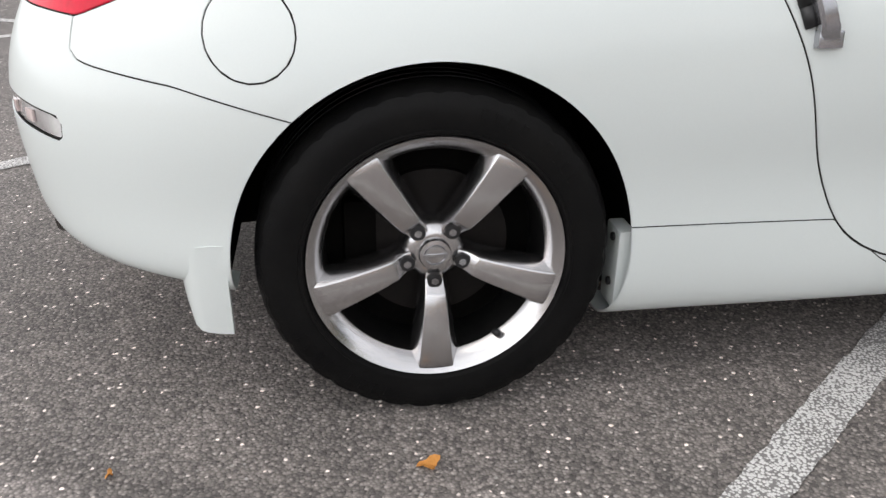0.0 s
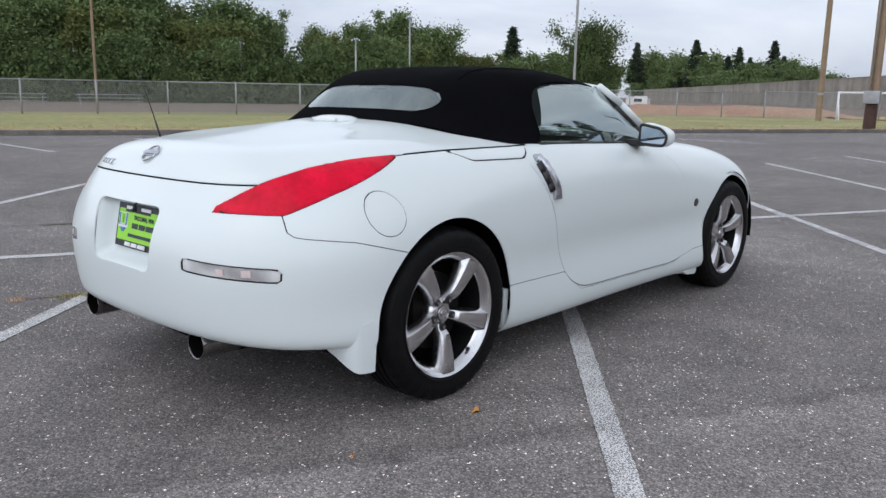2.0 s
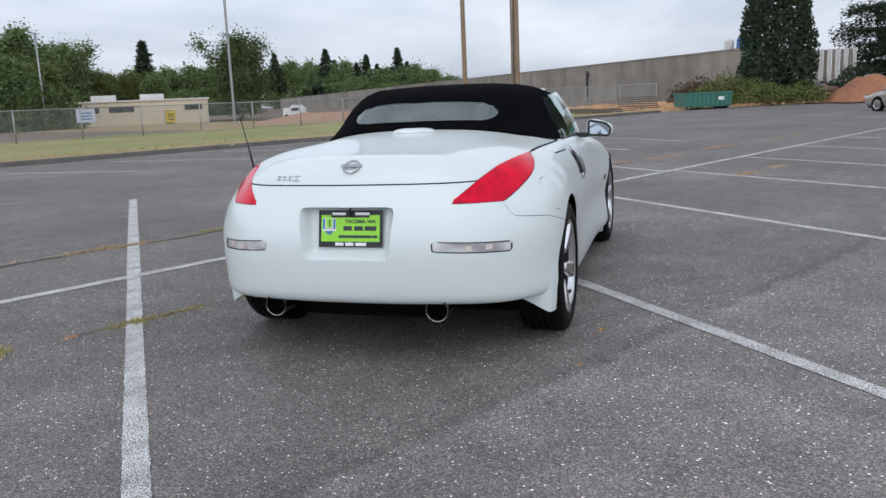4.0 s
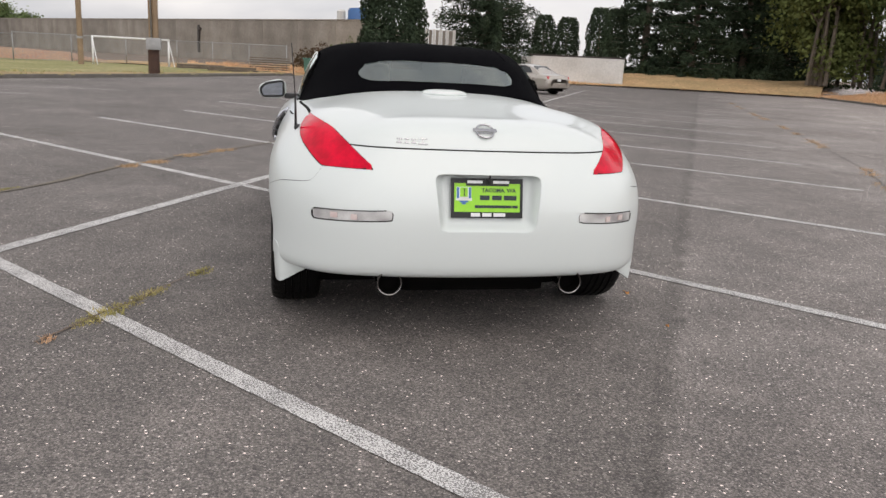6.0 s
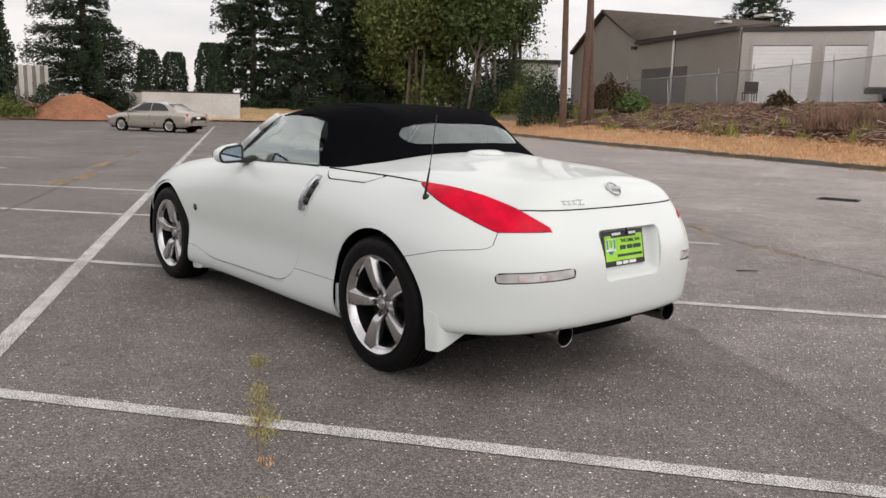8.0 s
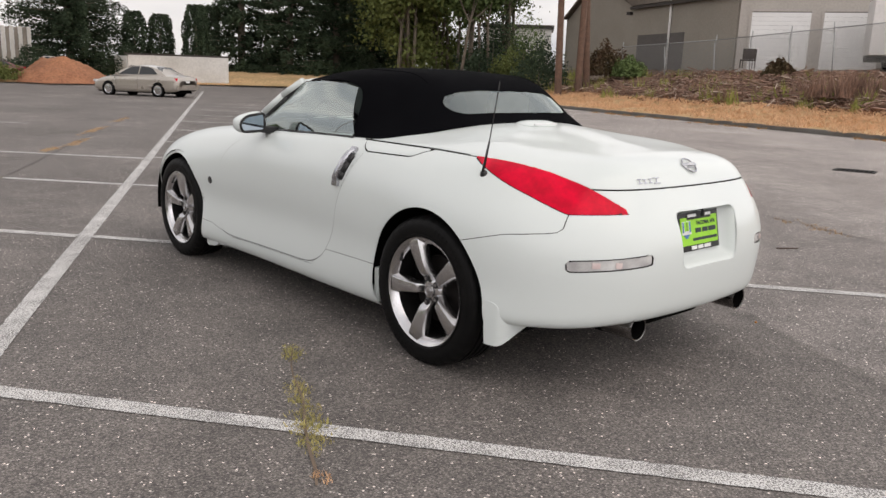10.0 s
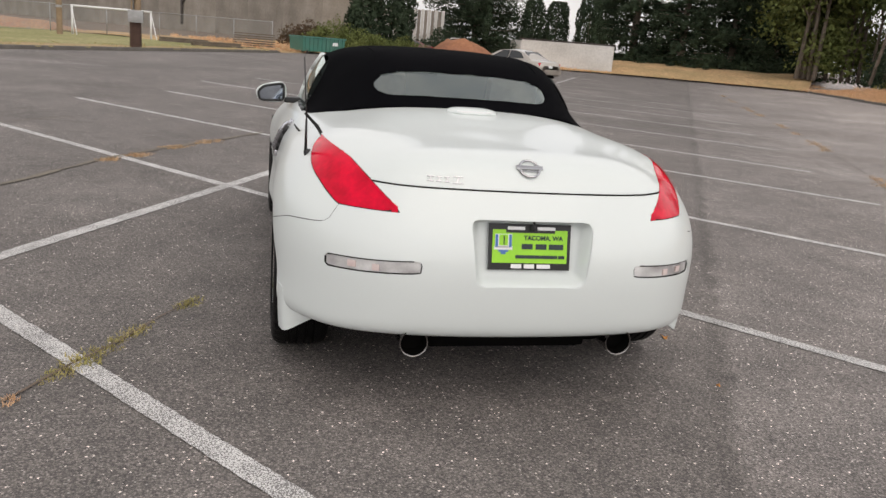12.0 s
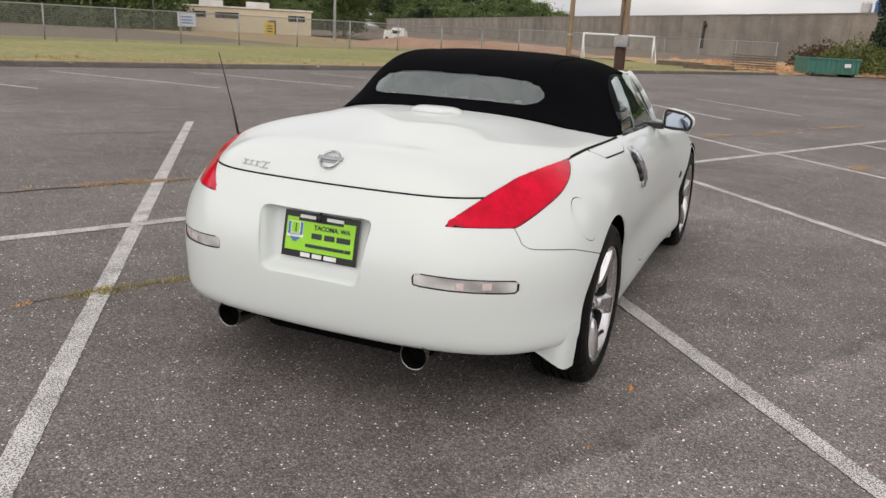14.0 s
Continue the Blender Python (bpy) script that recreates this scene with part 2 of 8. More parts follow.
RED_LENS = material("red_lamp_lens", (0.70, 0.002, 0.030), 0.10, 0.0, (0.50, 0.0015, 0.020), 13, 60, coat=0.0, rough_var=0.02, grain=0.08, gloss=0.15, detail=2.0, spread=0.3)
CLEAR_LENS = material("clear_lamp_lens", (0.70, 0.70, 0.69), 0.10, 0.1, (0.34, 0.325, 0.325), 13, 120, coat=1.0, grain=0.06, spread=0.4, detail=0.5)
BULB = material("pink_bulb", (0.60, 0.46, 0.44), 0.15, 0.0, (0.66, 0.57, 0.55), 40, 150, coat=0.8, grain=0.05)
WINDOW = glass("window_glass", (0.74, 0.86, 0.82), 0.01, 0.27)
REAR_GLASS = glass("rear_glass", (0.62, 0.68, 0.68), 0.03, 0.20)
MIRROR = material("mirror_glass", (0.26, 0.31, 0.37), 0.02, 1.0, (0.54, 0.61, 0.69), 4, 40, rough_var=0.005, grain=0.0)
SEAT = material("pale_leather", (0.55, 0.54, 0.52), 0.5, second=(0.36, 0.35, 0.33), scale=14, fine=200, bump=0.3)
PLATE_GREEN = material("lime_green_plate", (0.30, 0.66, 0.03), 0.4, second=(0.24, 0.58, 0.03), scale=12, fine=200, grain=0.04)
WHITE = material("white_print", (0.75, 0.75, 0.75), 0.5, second=(0.70, 0.70, 0.70), grain=0.03)
INK = material("dark_print", (0.015, 0.03, 0.035), 0.5, second=(0.012, 0.025, 0.03), grain=0.03)
BLUE_INK = material("blue_print", (0.05, 0.16, 0.42), 0.5, second=(0.04, 0.13, 0.36), grain=0.03)


# ---- mesh helpers ----
def link_mesh(name, me, mat, parent=None, label="", smooth=True):
    if mat:
        me.materials.append(mat)
    if smooth:
        me.polygons.foreach_set("use_smooth", [True] * len(me.polygons))
    ob = new(name, me)
    if parent:
        ob.parent = parent
    return tagged(ob, label) if label else ob


def part(name, bm, mat, parent=None, label="", smooth=True, sharp=35):
    """One mesh object out of a bmesh, under a thing or a part."""
    if smooth:
        bm.normal_update()
        lim = radians(sharp)
        for e in bm.edges:
            if len(e.link_faces) == 2 and e.calc_face_angle(0) > lim:
                e.smooth = False
    me = bpy.data.meshes.new(name)
    bm.to_mesh(me)
    bm.free()
    return link_mesh(name, me, mat, parent, label, smooth)


def thing(name, label, category, group="", kind="", at=None):
    ob = new(name)
    ob.empty_display_size = 0.1
    if at is not None:
        ob.matrix_world = at
    return tagged(ob, label, category, group, kind)


def box(sx, sy, sz, at=(0, 0, 0), bevel=0.0, turn=(0, 0, 0), bm=None, taper=1.0):
    """A box of full sizes round a point, its edges rounded; taper narrows the top."""
    own = bmesh.new()
    bmesh.ops.create_cube(own, size=1.0)
    for v in own.verts:
        k = taper if v.co.z > 0 else 1.0
        v.co = Vector((v.co.x * sx * k, v.co.y * sy * k, v.co.z * sz))
    if bevel:
        bmesh.ops.bevel(own, geom=own.edges[:], offset=bevel, segments=2, affect="EDGES", profile=0.7)
    own.transform(pose(*at, *turn))
    return merge(bm, own)


def merge(bm, own):
    if bm is None:
        return own
    me = bpy.data.meshes.new("tmp")
    own.to_mesh(me)
    own.free()
    bm.from_mesh(me)
    bpy.data.meshes.remove(me)
    return bm


def rod(p, q, r0, r1=None, seg=8, bm=None, caps=True):
    """A round bar from p to q."""
    p, q = Vector(p), Vector(q)
    own = bmesh.new()
    d = (q - p).length
    bmesh.ops.create_cone(own, cap_ends=caps, segments=seg, radius1=r0, radius2=r0 if r1 is None else r1, depth=d)
    turn = (q - p).to_track_quat("Z", "Y").to_matrix().to_4x4()
    own.transform(Matrix.Translation((p + q) / 2) @ turn)
    return merge(bm, own)


def lathe(profile, seg=64, axis="Y", bm=None, closed=False):
    """Turns a list of (radius, offset along the axis) round the axis."""
    own = bmesh.new()
    rings = []
    for k in range(seg):
        a = 2 * math.pi * k / seg
        c, s = math.cos(a), math.sin(a)
        rings.append([own.verts.new((r * c, h, r * s) if axis == "Y" else (r * c, r * s, h)) for r, h in profile])
    n = len(profile)
    for k in range(seg):
        a, b = rings[k], rings[(k + 1) % seg]
        for i in range(n if closed else n - 1):
            j = (i + 1) % n
            own.faces.new((a[i], a[j], b[j], b[i]))
    bmesh.ops.recalc_face_normals(own, faces=own.faces[:])
    return merge(bm, own)


def slab(points, z0, z1, bm=None, bevel=0.0):
    """A flat piece: an outline in x and y, from z0 up to z1."""
    own = bmesh.new()
    lo = [own.verts.new((x, y, z0)) for x, y in points]
    hi = [own.verts.new((x, y, z1)) for x, y in points]
    own.faces.new(hi)
    own.faces.new(lo[::-1])
    for i in range(len(points)):
        j = (i + 1) % len(points)
        own.faces.new((lo[i], lo[j], hi[j], hi[i]))
    bmesh.ops.recalc_face_normals(own, faces=own.faces[:])
    if bevel:
        bmesh.ops.bevel(own, geom=own.edges[:], offset=bevel, segments=2, affect="EDGES", profile=0.7)
    return merge(bm, own)

# ---- ground: one sheet of asphalt to the horizon, with a bank along one side ----
bm = bmesh.new()
bmesh.ops.create_grid(bm, x_segments=8, y_segments=8, size=1500)
ground = part("ground", bm, ASPHALT, smooth=False)
tagged(ground, "worn grey asphalt parking lot with pale stones", "ground", kind="structure")



def line_paint_material():
    """Old road paint: white film worn through to the stones, dirtier in patches."""
    m = bpy.data.materials.new("worn_line_paint")
    m.use_nodes = True
    n, l = m.node_tree.nodes, m.node_tree.links
    b = n["Principled BSDF"]
    b.inputs["Roughness"].default_value = 0.8
    co = n.new("ShaderNodeTexCoord")
    pits = n.new("ShaderNodeTexVoronoi")
    pits.inputs["Scale"].default_value = 150.0
    l.new(co.outputs["Object"], pits.inputs["Vector"])
    wear = n.new("ShaderNodeTexNoise")
    wear.inputs["Scale"].default_value, wear.inputs["Detail"].default_value = 5.0, 8.0
    l.new(co.outputs["Object"], wear.inputs["Vector"])
    mul = n.new("ShaderNodeMath")
    mul.operation = "ADD"
    l.new(pits.outputs["Distance"], mul.inputs[0])
    half = n.new("ShaderNodeMath")
    half.operation = "MULTIPLY"
    l.new(wear.outputs["Fac"], half.inputs[0])
    half.inputs[1].default_value = 0.62
    l.new(half.outputs[0], mul.inputs[1])
    ramp = n.new("ShaderNodeValToRGB")
    ramp.color_ramp.elements[0].position, ramp.color_ramp.elements[0].color = 0.74, (0.66, 0.645, 0.63, 1)
    ramp.color_ramp.elements[1].position, ramp.color_ramp.elements[1].color = 0.92, (0.20, 0.19, 0.185, 1)
    l.new(mul.outputs[0], ramp.inputs[0])
    l.new(ramp.outputs[0], b.inputs["Base Color"])
    bump = n.new("ShaderNodeBump")
    bump.inputs["Strength"].default_value, bump.inputs["Distance"].default_value = 0.6, 0.003
    bump.invert = True
    l.new(pits.outputs["Distance"], bump.inputs["Height"])
    l.new(bump.outputs[0], b.inputs["Normal"])
    return m


LINE_PAINT = line_paint_material()
SPINE = Vector((0.8977, -0.4405))
SPINE_AT = Vector((2.63, 1.698))


def stripe(name, a, b, width, label):
    """A painted line from a to b, a few millimetres proud, its edges uneven."""
    a, b = Vector(a), Vector(b)
    d = (b - a).normalized()
    n = Vector((-d.y, d.x))
    steps = max(2, int((b - a).length / 0.025))
    bm = bmesh.new()
    prev = None
    for i in range(steps + 1):
        p = a + (b - a) * (i / steps)
        w0, w1 = (width / 2 + random.uniform(-0.0045, 0.002) for _ in range(2))
        q = [bm.verts.new((*(p - n * w0), 0.004)), bm.verts.new((*(p + n * w1), 0.004))]
        if prev:
            bm.faces.new((prev[0], q[0], q[1], prev[1]))
        prev = q
    return tagged(part(name, bm, LINE_PAINT, smooth=False), label, "road marking", "stall lines of the lot", "structure")


stripe("line_spine", SPINE_AT - SPINE * 11, SPINE_AT + SPINE * 40.5, 0.112, "long worn white line between two rows of stalls")


def stall(point, angle, far, near):
    """A stall line through a point at an angle, from the long line outwards by far and by near metres."""
    d = Vector((math.cos(radians(angle)), math.sin(radians(angle))))
    n = Vector((-SPINE.y, SPINE.x))
    c = Vector(point) + d * ((SPINE_AT - Vector(point)).dot(n) / d.dot(n))
    if far:
        stripe("stall_line", c + d * (0.06 if far < 7 else 3.2), c + d * far, 0.108, "worn white stall line on the asphalt")
    if near:
        stripe("stall_line", c - d * near, c - d * 0.06, 0.097, "worn white stall line on the asphalt")


stall((-1.123, 1.015), 37.7, 5.9, 6.6)
stall((4.475, 1.953), 39.5, 6.1, 0)
stall((0.081, -1.584), 38.3, 0, 6.6)
stall((7.993, 1.549), 41.1, 5.9, 0)
stall((3.634, -2.254), 40.75, 0, 6.6)
stall((10.121, 0.189), 41.4, 5.9, 0)
stall((6.076, -3.788), 43.2, 0, 6.6)
for at in (-8.0, -5.0, 9.4, 12.2, 15.0, 17.8, 20.6, 23.4):
    stall(SPINE_AT + SPINE * at, 39.3 if at < 0 else 41.5, 5.9 if at < 0 else 7.1 if at < 14 else 0, 6.4)
# stall lines along the kerb of the playing field
for x in (-8.6, -5.4, -2.2, 1.0, 4.1, 7.3, 10.4, 13.4, 16.6, 19.8):
    y = 21.3 - 0.495 * x - 1.6
    stripe("kerb_stall_line", (x, y), (x - 0.1, y - 5.0), 0.10, "worn white stall line near the field kerb")

# ---- the sports car: rear axle over the origin, nose along +x ----
from mathutils.bvhtree import BVHTree

R_HUB, F_HUB = (0.0, 0.337), (2.65, 0.337)
STATIONS = []


def station(xs, ys, zs):
    """One upright line of the half body, from the sill or bumper edge up and in to the middle of the car."""
    STATIONS.append(np.array([xs, ys, zs]).T)


# rear middle, rear quarter points, corner, behind the rear wheel
station([-0.77, -0.825, -0.872, -0.880, -0.845, -0.780, -0.728, -0.660, -0.46, -0.28], [0] * 10, [0.312, 0.318, 0.44, 0.60, 0.745, 0.863, 0.940, 0.972, 0.992, 1.008])
station([-0.758, -0.815, -0.864, -0.872, -0.832, -0.768, -0.716, -0.646, -0.44, -0.24], [0.28, 0.28, 0.28, 0.28, 0.28, 0.28, 0.272, 0.262, 0.17, 0], [0.312, 0.318, 0.44, 0.6, 0.745, 0.863, 0.937, 0.968, 0.990, 1.012])
station([-0.715, -0.778, -0.826, -0.832, -0.790, -0.722, -0.668, -0.59, -0.38, -0.18], [0.49, 0.50, 0.510, 0.515, 0.505, 0.49, 0.47, 0.44, 0.28, 0], [0.310, 0.316, 0.44, 0.6, 0.745, 0.858, 0.925, 0.960, 0.990, 1.018])
station([-0.602, -0.652, -0.682, -0.682, -0.648, -0.590, -0.545, -0.470, -0.29, -0.10], [0.668, 0.706, 0.726, 0.731, 0.708, 0.660, 0.623, 0.570, 0.36, 0], [0.300, 0.304, 0.43, 0.585, 0.73, 0.835, 0.897, 0.945, 0.992, 1.026])
station([-0.43, -0.43, -0.435, -0.435, -0.425, -0.40, -0.38, -0.33, -0.18, -0.02], [0.77, 0.852, 0.876, 0.880, 0.850, 0.784, 0.724, 0.652, 0.40, 0], [0.29, 0.295, 0.44, 0.58, 0.73, 0.84, 0.912, 0.960, 1.007, 1.0355])
# over the rear wheel and on to the door
station([0, 0, 0, 0, 0, 0, 0, 0, 0.02, 0.05], [0.78, 0.89, 0.914, 0.919, 0.908, 0.850, 0.770, 0.69, 0.40, 0], [0.20, 0.22, 0.44, 0.58, 0.725, 0.845, 0.928, 0.970, 1.022, 1.044])
station([0.42, 0.42, 0.42, 0.42, 0.42, 0.42, 0.42, 0.42, 0.42, 0.42], [0.74, 0.855, 0.888, 0.895, 0.888, 0.848, 0.782, 0.712, 0.40, 0], [0.17, 0.185, 0.44, 0.58, 0.72, 0.85, 0.936, 0.975, 1.058, 1.080])
station([0.75] * 10, [0.74, 0.85, 0.872, 0.882, 0.882, 0.848, 0.790, 0.735, 0.40, 0], [0.165, 0.182, 0.44, 0.58, 0.72, 0.85, 0.938, 0.972, 1.06, 1.08])
station([1.3] * 10, [0.735, 0.845, 0.858, 0.870, 0.874, 0.845, 0.790, 0.735, 0.40, 0], [0.165, 0.182, 0.44, 0.58, 0.72, 0.845, 0.925, 0.955, 1.0, 1.01])
station([1.9] * 10, [0.73, 0.845, 0.856, 0.870, 0.868, 0.834, 0.775, 0.705, 0.40, 0], [0.165, 0.18, 0.44, 0.58, 0.72, 0.832, 0.902, 0.932, 0.968, 0.978])
# over the front wheel to the nose
station([2.3] * 10, [0.73, 0.86, 0.872, 0.884, 0.878, 0.842, 0.778, 0.69, 0.40, 0], [0.165, 0.18, 0.44, 0.58, 0.70, 0.80, 0.875, 0.907, 0.928, 0.942])
station([2.7] * 10, [0.73, 0.86, 0.886, 0.896, 0.886, 0.846, 0.78, 0.68, 0.38, 0], [0.17, 0.19, 0.44, 0.56, 0.665, 0.755, 0.825, 0.862, 0.88, 0.892])
station([3.05, 3.05, 3.05, 3.05, 3.05, 3.05, 3.03, 3.0, 3.0, 3.0], [0.68, 0.80, 0.835, 0.845, 0.83, 0.79, 0.72, 0.62, 0.34, 0], [0.18, 0.20, 0.42, 0.52, 0.60, 0.678, 0.748, 0.792, 0.828, 0.84])
station([3.22, 3.28, 3.31, 3.30, 3.27, 3.23, 3.20, 3.15, 3.12, 3.12], [0.52, 0.62, 0.645, 0.645, 0.62, 0.58, 0.53, 0.46, 0.25, 0], [0.18, 0.20, 0.40, 0.49, 0.56, 0.63, 0.69, 0.735, 0.775, 0.79])
station([3.33, 3.40, 3.43, 3.42, 3.385, 3.34, 3.30, 3.25, 3.20, 3.20], [0.26, 0.30, 0.31, 0.31, 0.30, 0.28, 0.26, 0.22, 0.12, 0], [0.18, 0.20, 0.40, 0.48, 0.55, 0.61, 0.66, 0.70, 0.74, 0.755])
station([3.36, 3.43, 3.46, 3.45, 3.42, 3.38, 3.34, 3.30, 3.26, 3.26], [0] * 10, [0.18, 0.20, 0.40, 0.48, 0.55, 0.605, 0.65, 0.685, 0.715, 0.73])


def spline(knots, values, at):
    """A smooth (natural cubic) curve through the values at the knots, read at other places."""
    k, p = np.asarray(knots, float), np.asarray(values, float)
    n, h = len(k), np.diff(k)
    A, B = np.eye(n), np.zeros_like(p)
    for i in range(1, n - 1):
        A[i, i - 1:i + 2] = h[i - 1], 2 * (h[i - 1] + h[i]), h[i]
        B[i] = 6 * ((p[i + 1] - p[i]) / h[i] - (p[i] - p[i - 1]) / h[i - 1])
    m = np.linalg.solve(A, B.reshape(n, -1)).reshape(p.shape)
    i = np.clip(np.searchsorted(k, at) - 1, 0, n - 2)
    a, b, hh = (at - k[i]), (k[i + 1] - at), h[i]
    e = lambda w: w.reshape(-1, *([1] * (p.ndim - 1)))
    a, b, hh = e(a), e(b), e(hh)
    return m[i] * b**3 / (6 * hh) + m[i + 1] * a**3 / (6 * hh) + (p[i] / hh - m[i] * hh / 6) * b + (p[i + 1] / hh - m[i + 1] * hh / 6) * a


def surface(net, nu, nv, mirror_u=True):
    """A smooth sheet through a net of points, nu by nv; the last row, and if told the end columns, meet their mirror image in y = 0."""
    net = np.array(net, float)
    flip = np.array([1, -1, 1])
    if mirror_u:
        net = np.concatenate([net[2:0:-1] * flip, net, net[-2:-4:-1] * flip])
    net = np.concatenate([net, net[:, -2:-4:-1] * flip], axis=1)
    ku = np.concatenate([[0], np.cumsum(np.linalg.norm(np.diff(net[:, 3], axis=0), axis=1) + 1e-3)])
    kv = np.concatenate([[0], np.cumsum(np.linalg.norm(np.diff(net, axis=1), axis=2).mean(0) + 1e-3)])
    u0, u1 = (ku[2], ku[-3]) if mirror_u else (ku[0], ku[-1])
    rows = spline(ku, net, np.linspace(u0, u1, nu))
    return spline(kv, rows.transpose(1, 0, 2), np.linspace(0, kv[-3], nv)).transpose(1, 0, 2)


def even_deck(grid):
    """Draws the rear deck out to one even crown, fading into the shoulders, the tail and the roof's foot."""
    x, y, z = grid[..., 0], np.abs(grid[..., 1]), grid[..., 2]
    ease = lambda t: np.clip(t, 0, 1) ** 2 * (3 - 2 * np.clip(t, 0, 1))
    on = (x > -0.60) & (x < 0.45) & (y < 0.66) & (z > 0.93)
    terms = lambda x, y: np.stack([x ** i * y ** j for i in range(4) for j in (0, 2, 4, 6)], -1)
    k = np.linalg.lstsq(terms(x[on], y[on]), z[on], rcond=None)[0]
    fade = ease((x + 0.64) / 0.16) * ease((0.48 - x) / 0.14) * ease((0.72 - y) / 0.14) * (z > 0.91)
    out = grid.copy()
    out[..., 2] = z + fade * (terms(x, y) @ k - z)
    return out


def polygon_field(a, b, outline):
    """Signed distance of the points (a, b) from a closed outline, below 0 inside."""
    p = np.stack([a, b], -1)
    q = np.array(outline, float)
    d, inside = np.full(len(p), 1e9), np.zeros(len(p), bool)
    for s, e in zip(q, np.roll(q, -1, 0)):
        w = e - s
        t = np.clip(((p - s) @ w) / (w @ w), 0, 1)
        d = np.minimum(d, np.linalg.norm(p - s - t[:, None] * w, axis=1))
        over = (s[1] > p[:, 1]) != (e[1] > p[:, 1])
        if abs(w[1]) > 1e-12:
            inside ^= over & (p[:, 0] < s[0] + (p[:, 1] - s[1]) * w[0] / w[1])
    return np.where(inside, -d, d)


def rounded(outline, r, n=5):
    """The outline with its corners rounded."""
    out = []
    q = [Vector(p) for p in outline]
    for i, c in enumerate(q):
        a, b = q[i - 1] - c, q[(i + 1) % len(q)] - c
        k = min(r, a.length / 2.1, b.length / 2.1)
        p0, p1 = c + a.normalized() * k, c + b.normalized() * k
        out += [tuple(p0.lerp(c, t).lerp(c.lerp(p1, t), t)) for t in np.linspace(0, 1, n)]
    return out


def field_values(bm, f):
    co = np.array([v.co for v in bm.verts])
    return f(co[:, 0], np.abs(co[:, 1]), co[:, 2])


def cut(bm, f):
    """Splits the faces of bm along the line where the field f is 0."""
    val = dict(zip(bm.verts, field_values(bm, f)))
    touched = set()
    for e in list(bm.edges):
        a, b = e.verts
        fa, fb = val[a], val[b]
        if fa * fb < 0:
            t = fa / (fa - fb)
            if t < 0.02:
                val[a] = 0.0
                touched.update(a.link_faces)
            elif t > 0.98:
                val[b] = 0.0
                touched.update(b.link_faces)
            else:
                _, v = bmesh.utils.edge_split(e, a, t)
                val[v] = 0.0
                touched.update(v.link_faces)
    for face in touched:
        if not face.is_valid:
            continue
        vs = face.verts[:]
        if not (any(val[v] > 0 for v in vs) and any(val[v] < 0 for v in vs)):
            continue
        on = [i for i, v in enumerate(vs) if val[v] == 0.0]
        if len(on) == 2 and (on[1] - on[0]) % len(vs) not in (1, len(vs) - 1):
            bmesh.utils.face_split(face, vs[on[0]], vs[on[1]])


# outlines of the panels, seen from the side (x, z), from behind (y, z) or from above (x, y)
LAMP = [(-0.782, 0.774), (-0.745, 0.815), (-0.705, 0.863), (-0.64, 0.902), (-0.55, 0.926), (-0.45, 0.941), (-0.30, 0.951), (-0.12, 0.955), (-0.20, 0.927), (-0.32, 0.885), (-0.48, 0.828), (-0.632, 0.768)]
DECK_X = [-1.2, -0.705, -0.64, -0.55, -0.45, -0.30, -0.13, 0.0, 0.15, 0.70, 0.9]
DECK_Z = [0.863, 0.863, 0.885, 0.912, 0.93, 0.942, 0.953, 0.957, 0.961, 0.966, 0.966]
GARNISH = rounded([(0.125, 0.9602), (0.175, 0.945), (0.235, 0.918), (0.56, 0.914), (0.60, 0.935), (0.625, 0.9653)], 0.012)
DOOR = rounded([(0.535, 1.2), (0.535, 0.975), (0.60, 0.862), (0.69, 0.70), (0.755, 0.50), (0.835, 0.35), (0.96, 0.285), (1.10, 0.279), (1.90, 0.266), (2.03, 0.285), (2.055, 0.46), (2.045, 0.68), (1.97, 0.80), (1.76, 0.935), (1.76, 1.2)], 0.07)
SILL_X = [0.3, 0.82, 0.96, 1.10, 1.90, 2.03, 2.15, 2.5]
SILL_Z = [0.393, 0.380, 0.276, 0.272, 0.259, 0.288, 0.312, 0.330]
BUMPER = [(-1.2, -0.2), (-0.30, -0.2), (-0.25, 0.622), (-0.45, 0.676), (-0.605, 0.695), (-0.632, 0.702), (-0.643, 0.715), (-0.640, 0.74), (-0.632, 0.80), (-0.64, 0.83), (-0.64, 0.9), (-1.2, 0.9)]
NOSE = [(2.9, -0.2), (3.7, -0.2), (3.7, 0.70), (3.2, 0.62), (3.0, 0.52), (2.9, 0.33)]
RECESS = rounded([(-0.5, 0.768), (0.236, 0.768), (0.208, 0.530), (-0.5, 0.530)], 0.035)
MARKER = rounded([(0.408, 0.615), (0.408, 0.570), (0.735, 0.548), (0.735, 0.594)], 0.014)
HOOD = [(2.02, -0.5), (2.02, 0.62), (2.6, 0.60), (3.0, 0.50), (3.15, 0.34), (3.2, -0.5)]
COCKPIT = rounded([(0.62, -0.5), (0.62, 0.705), (0.8, 0.722), (1.3, 0.722), (1.72, 0.700), (1.86, 0.62), (2.0, 0.35), (2.04, -0.5)], 0.05)

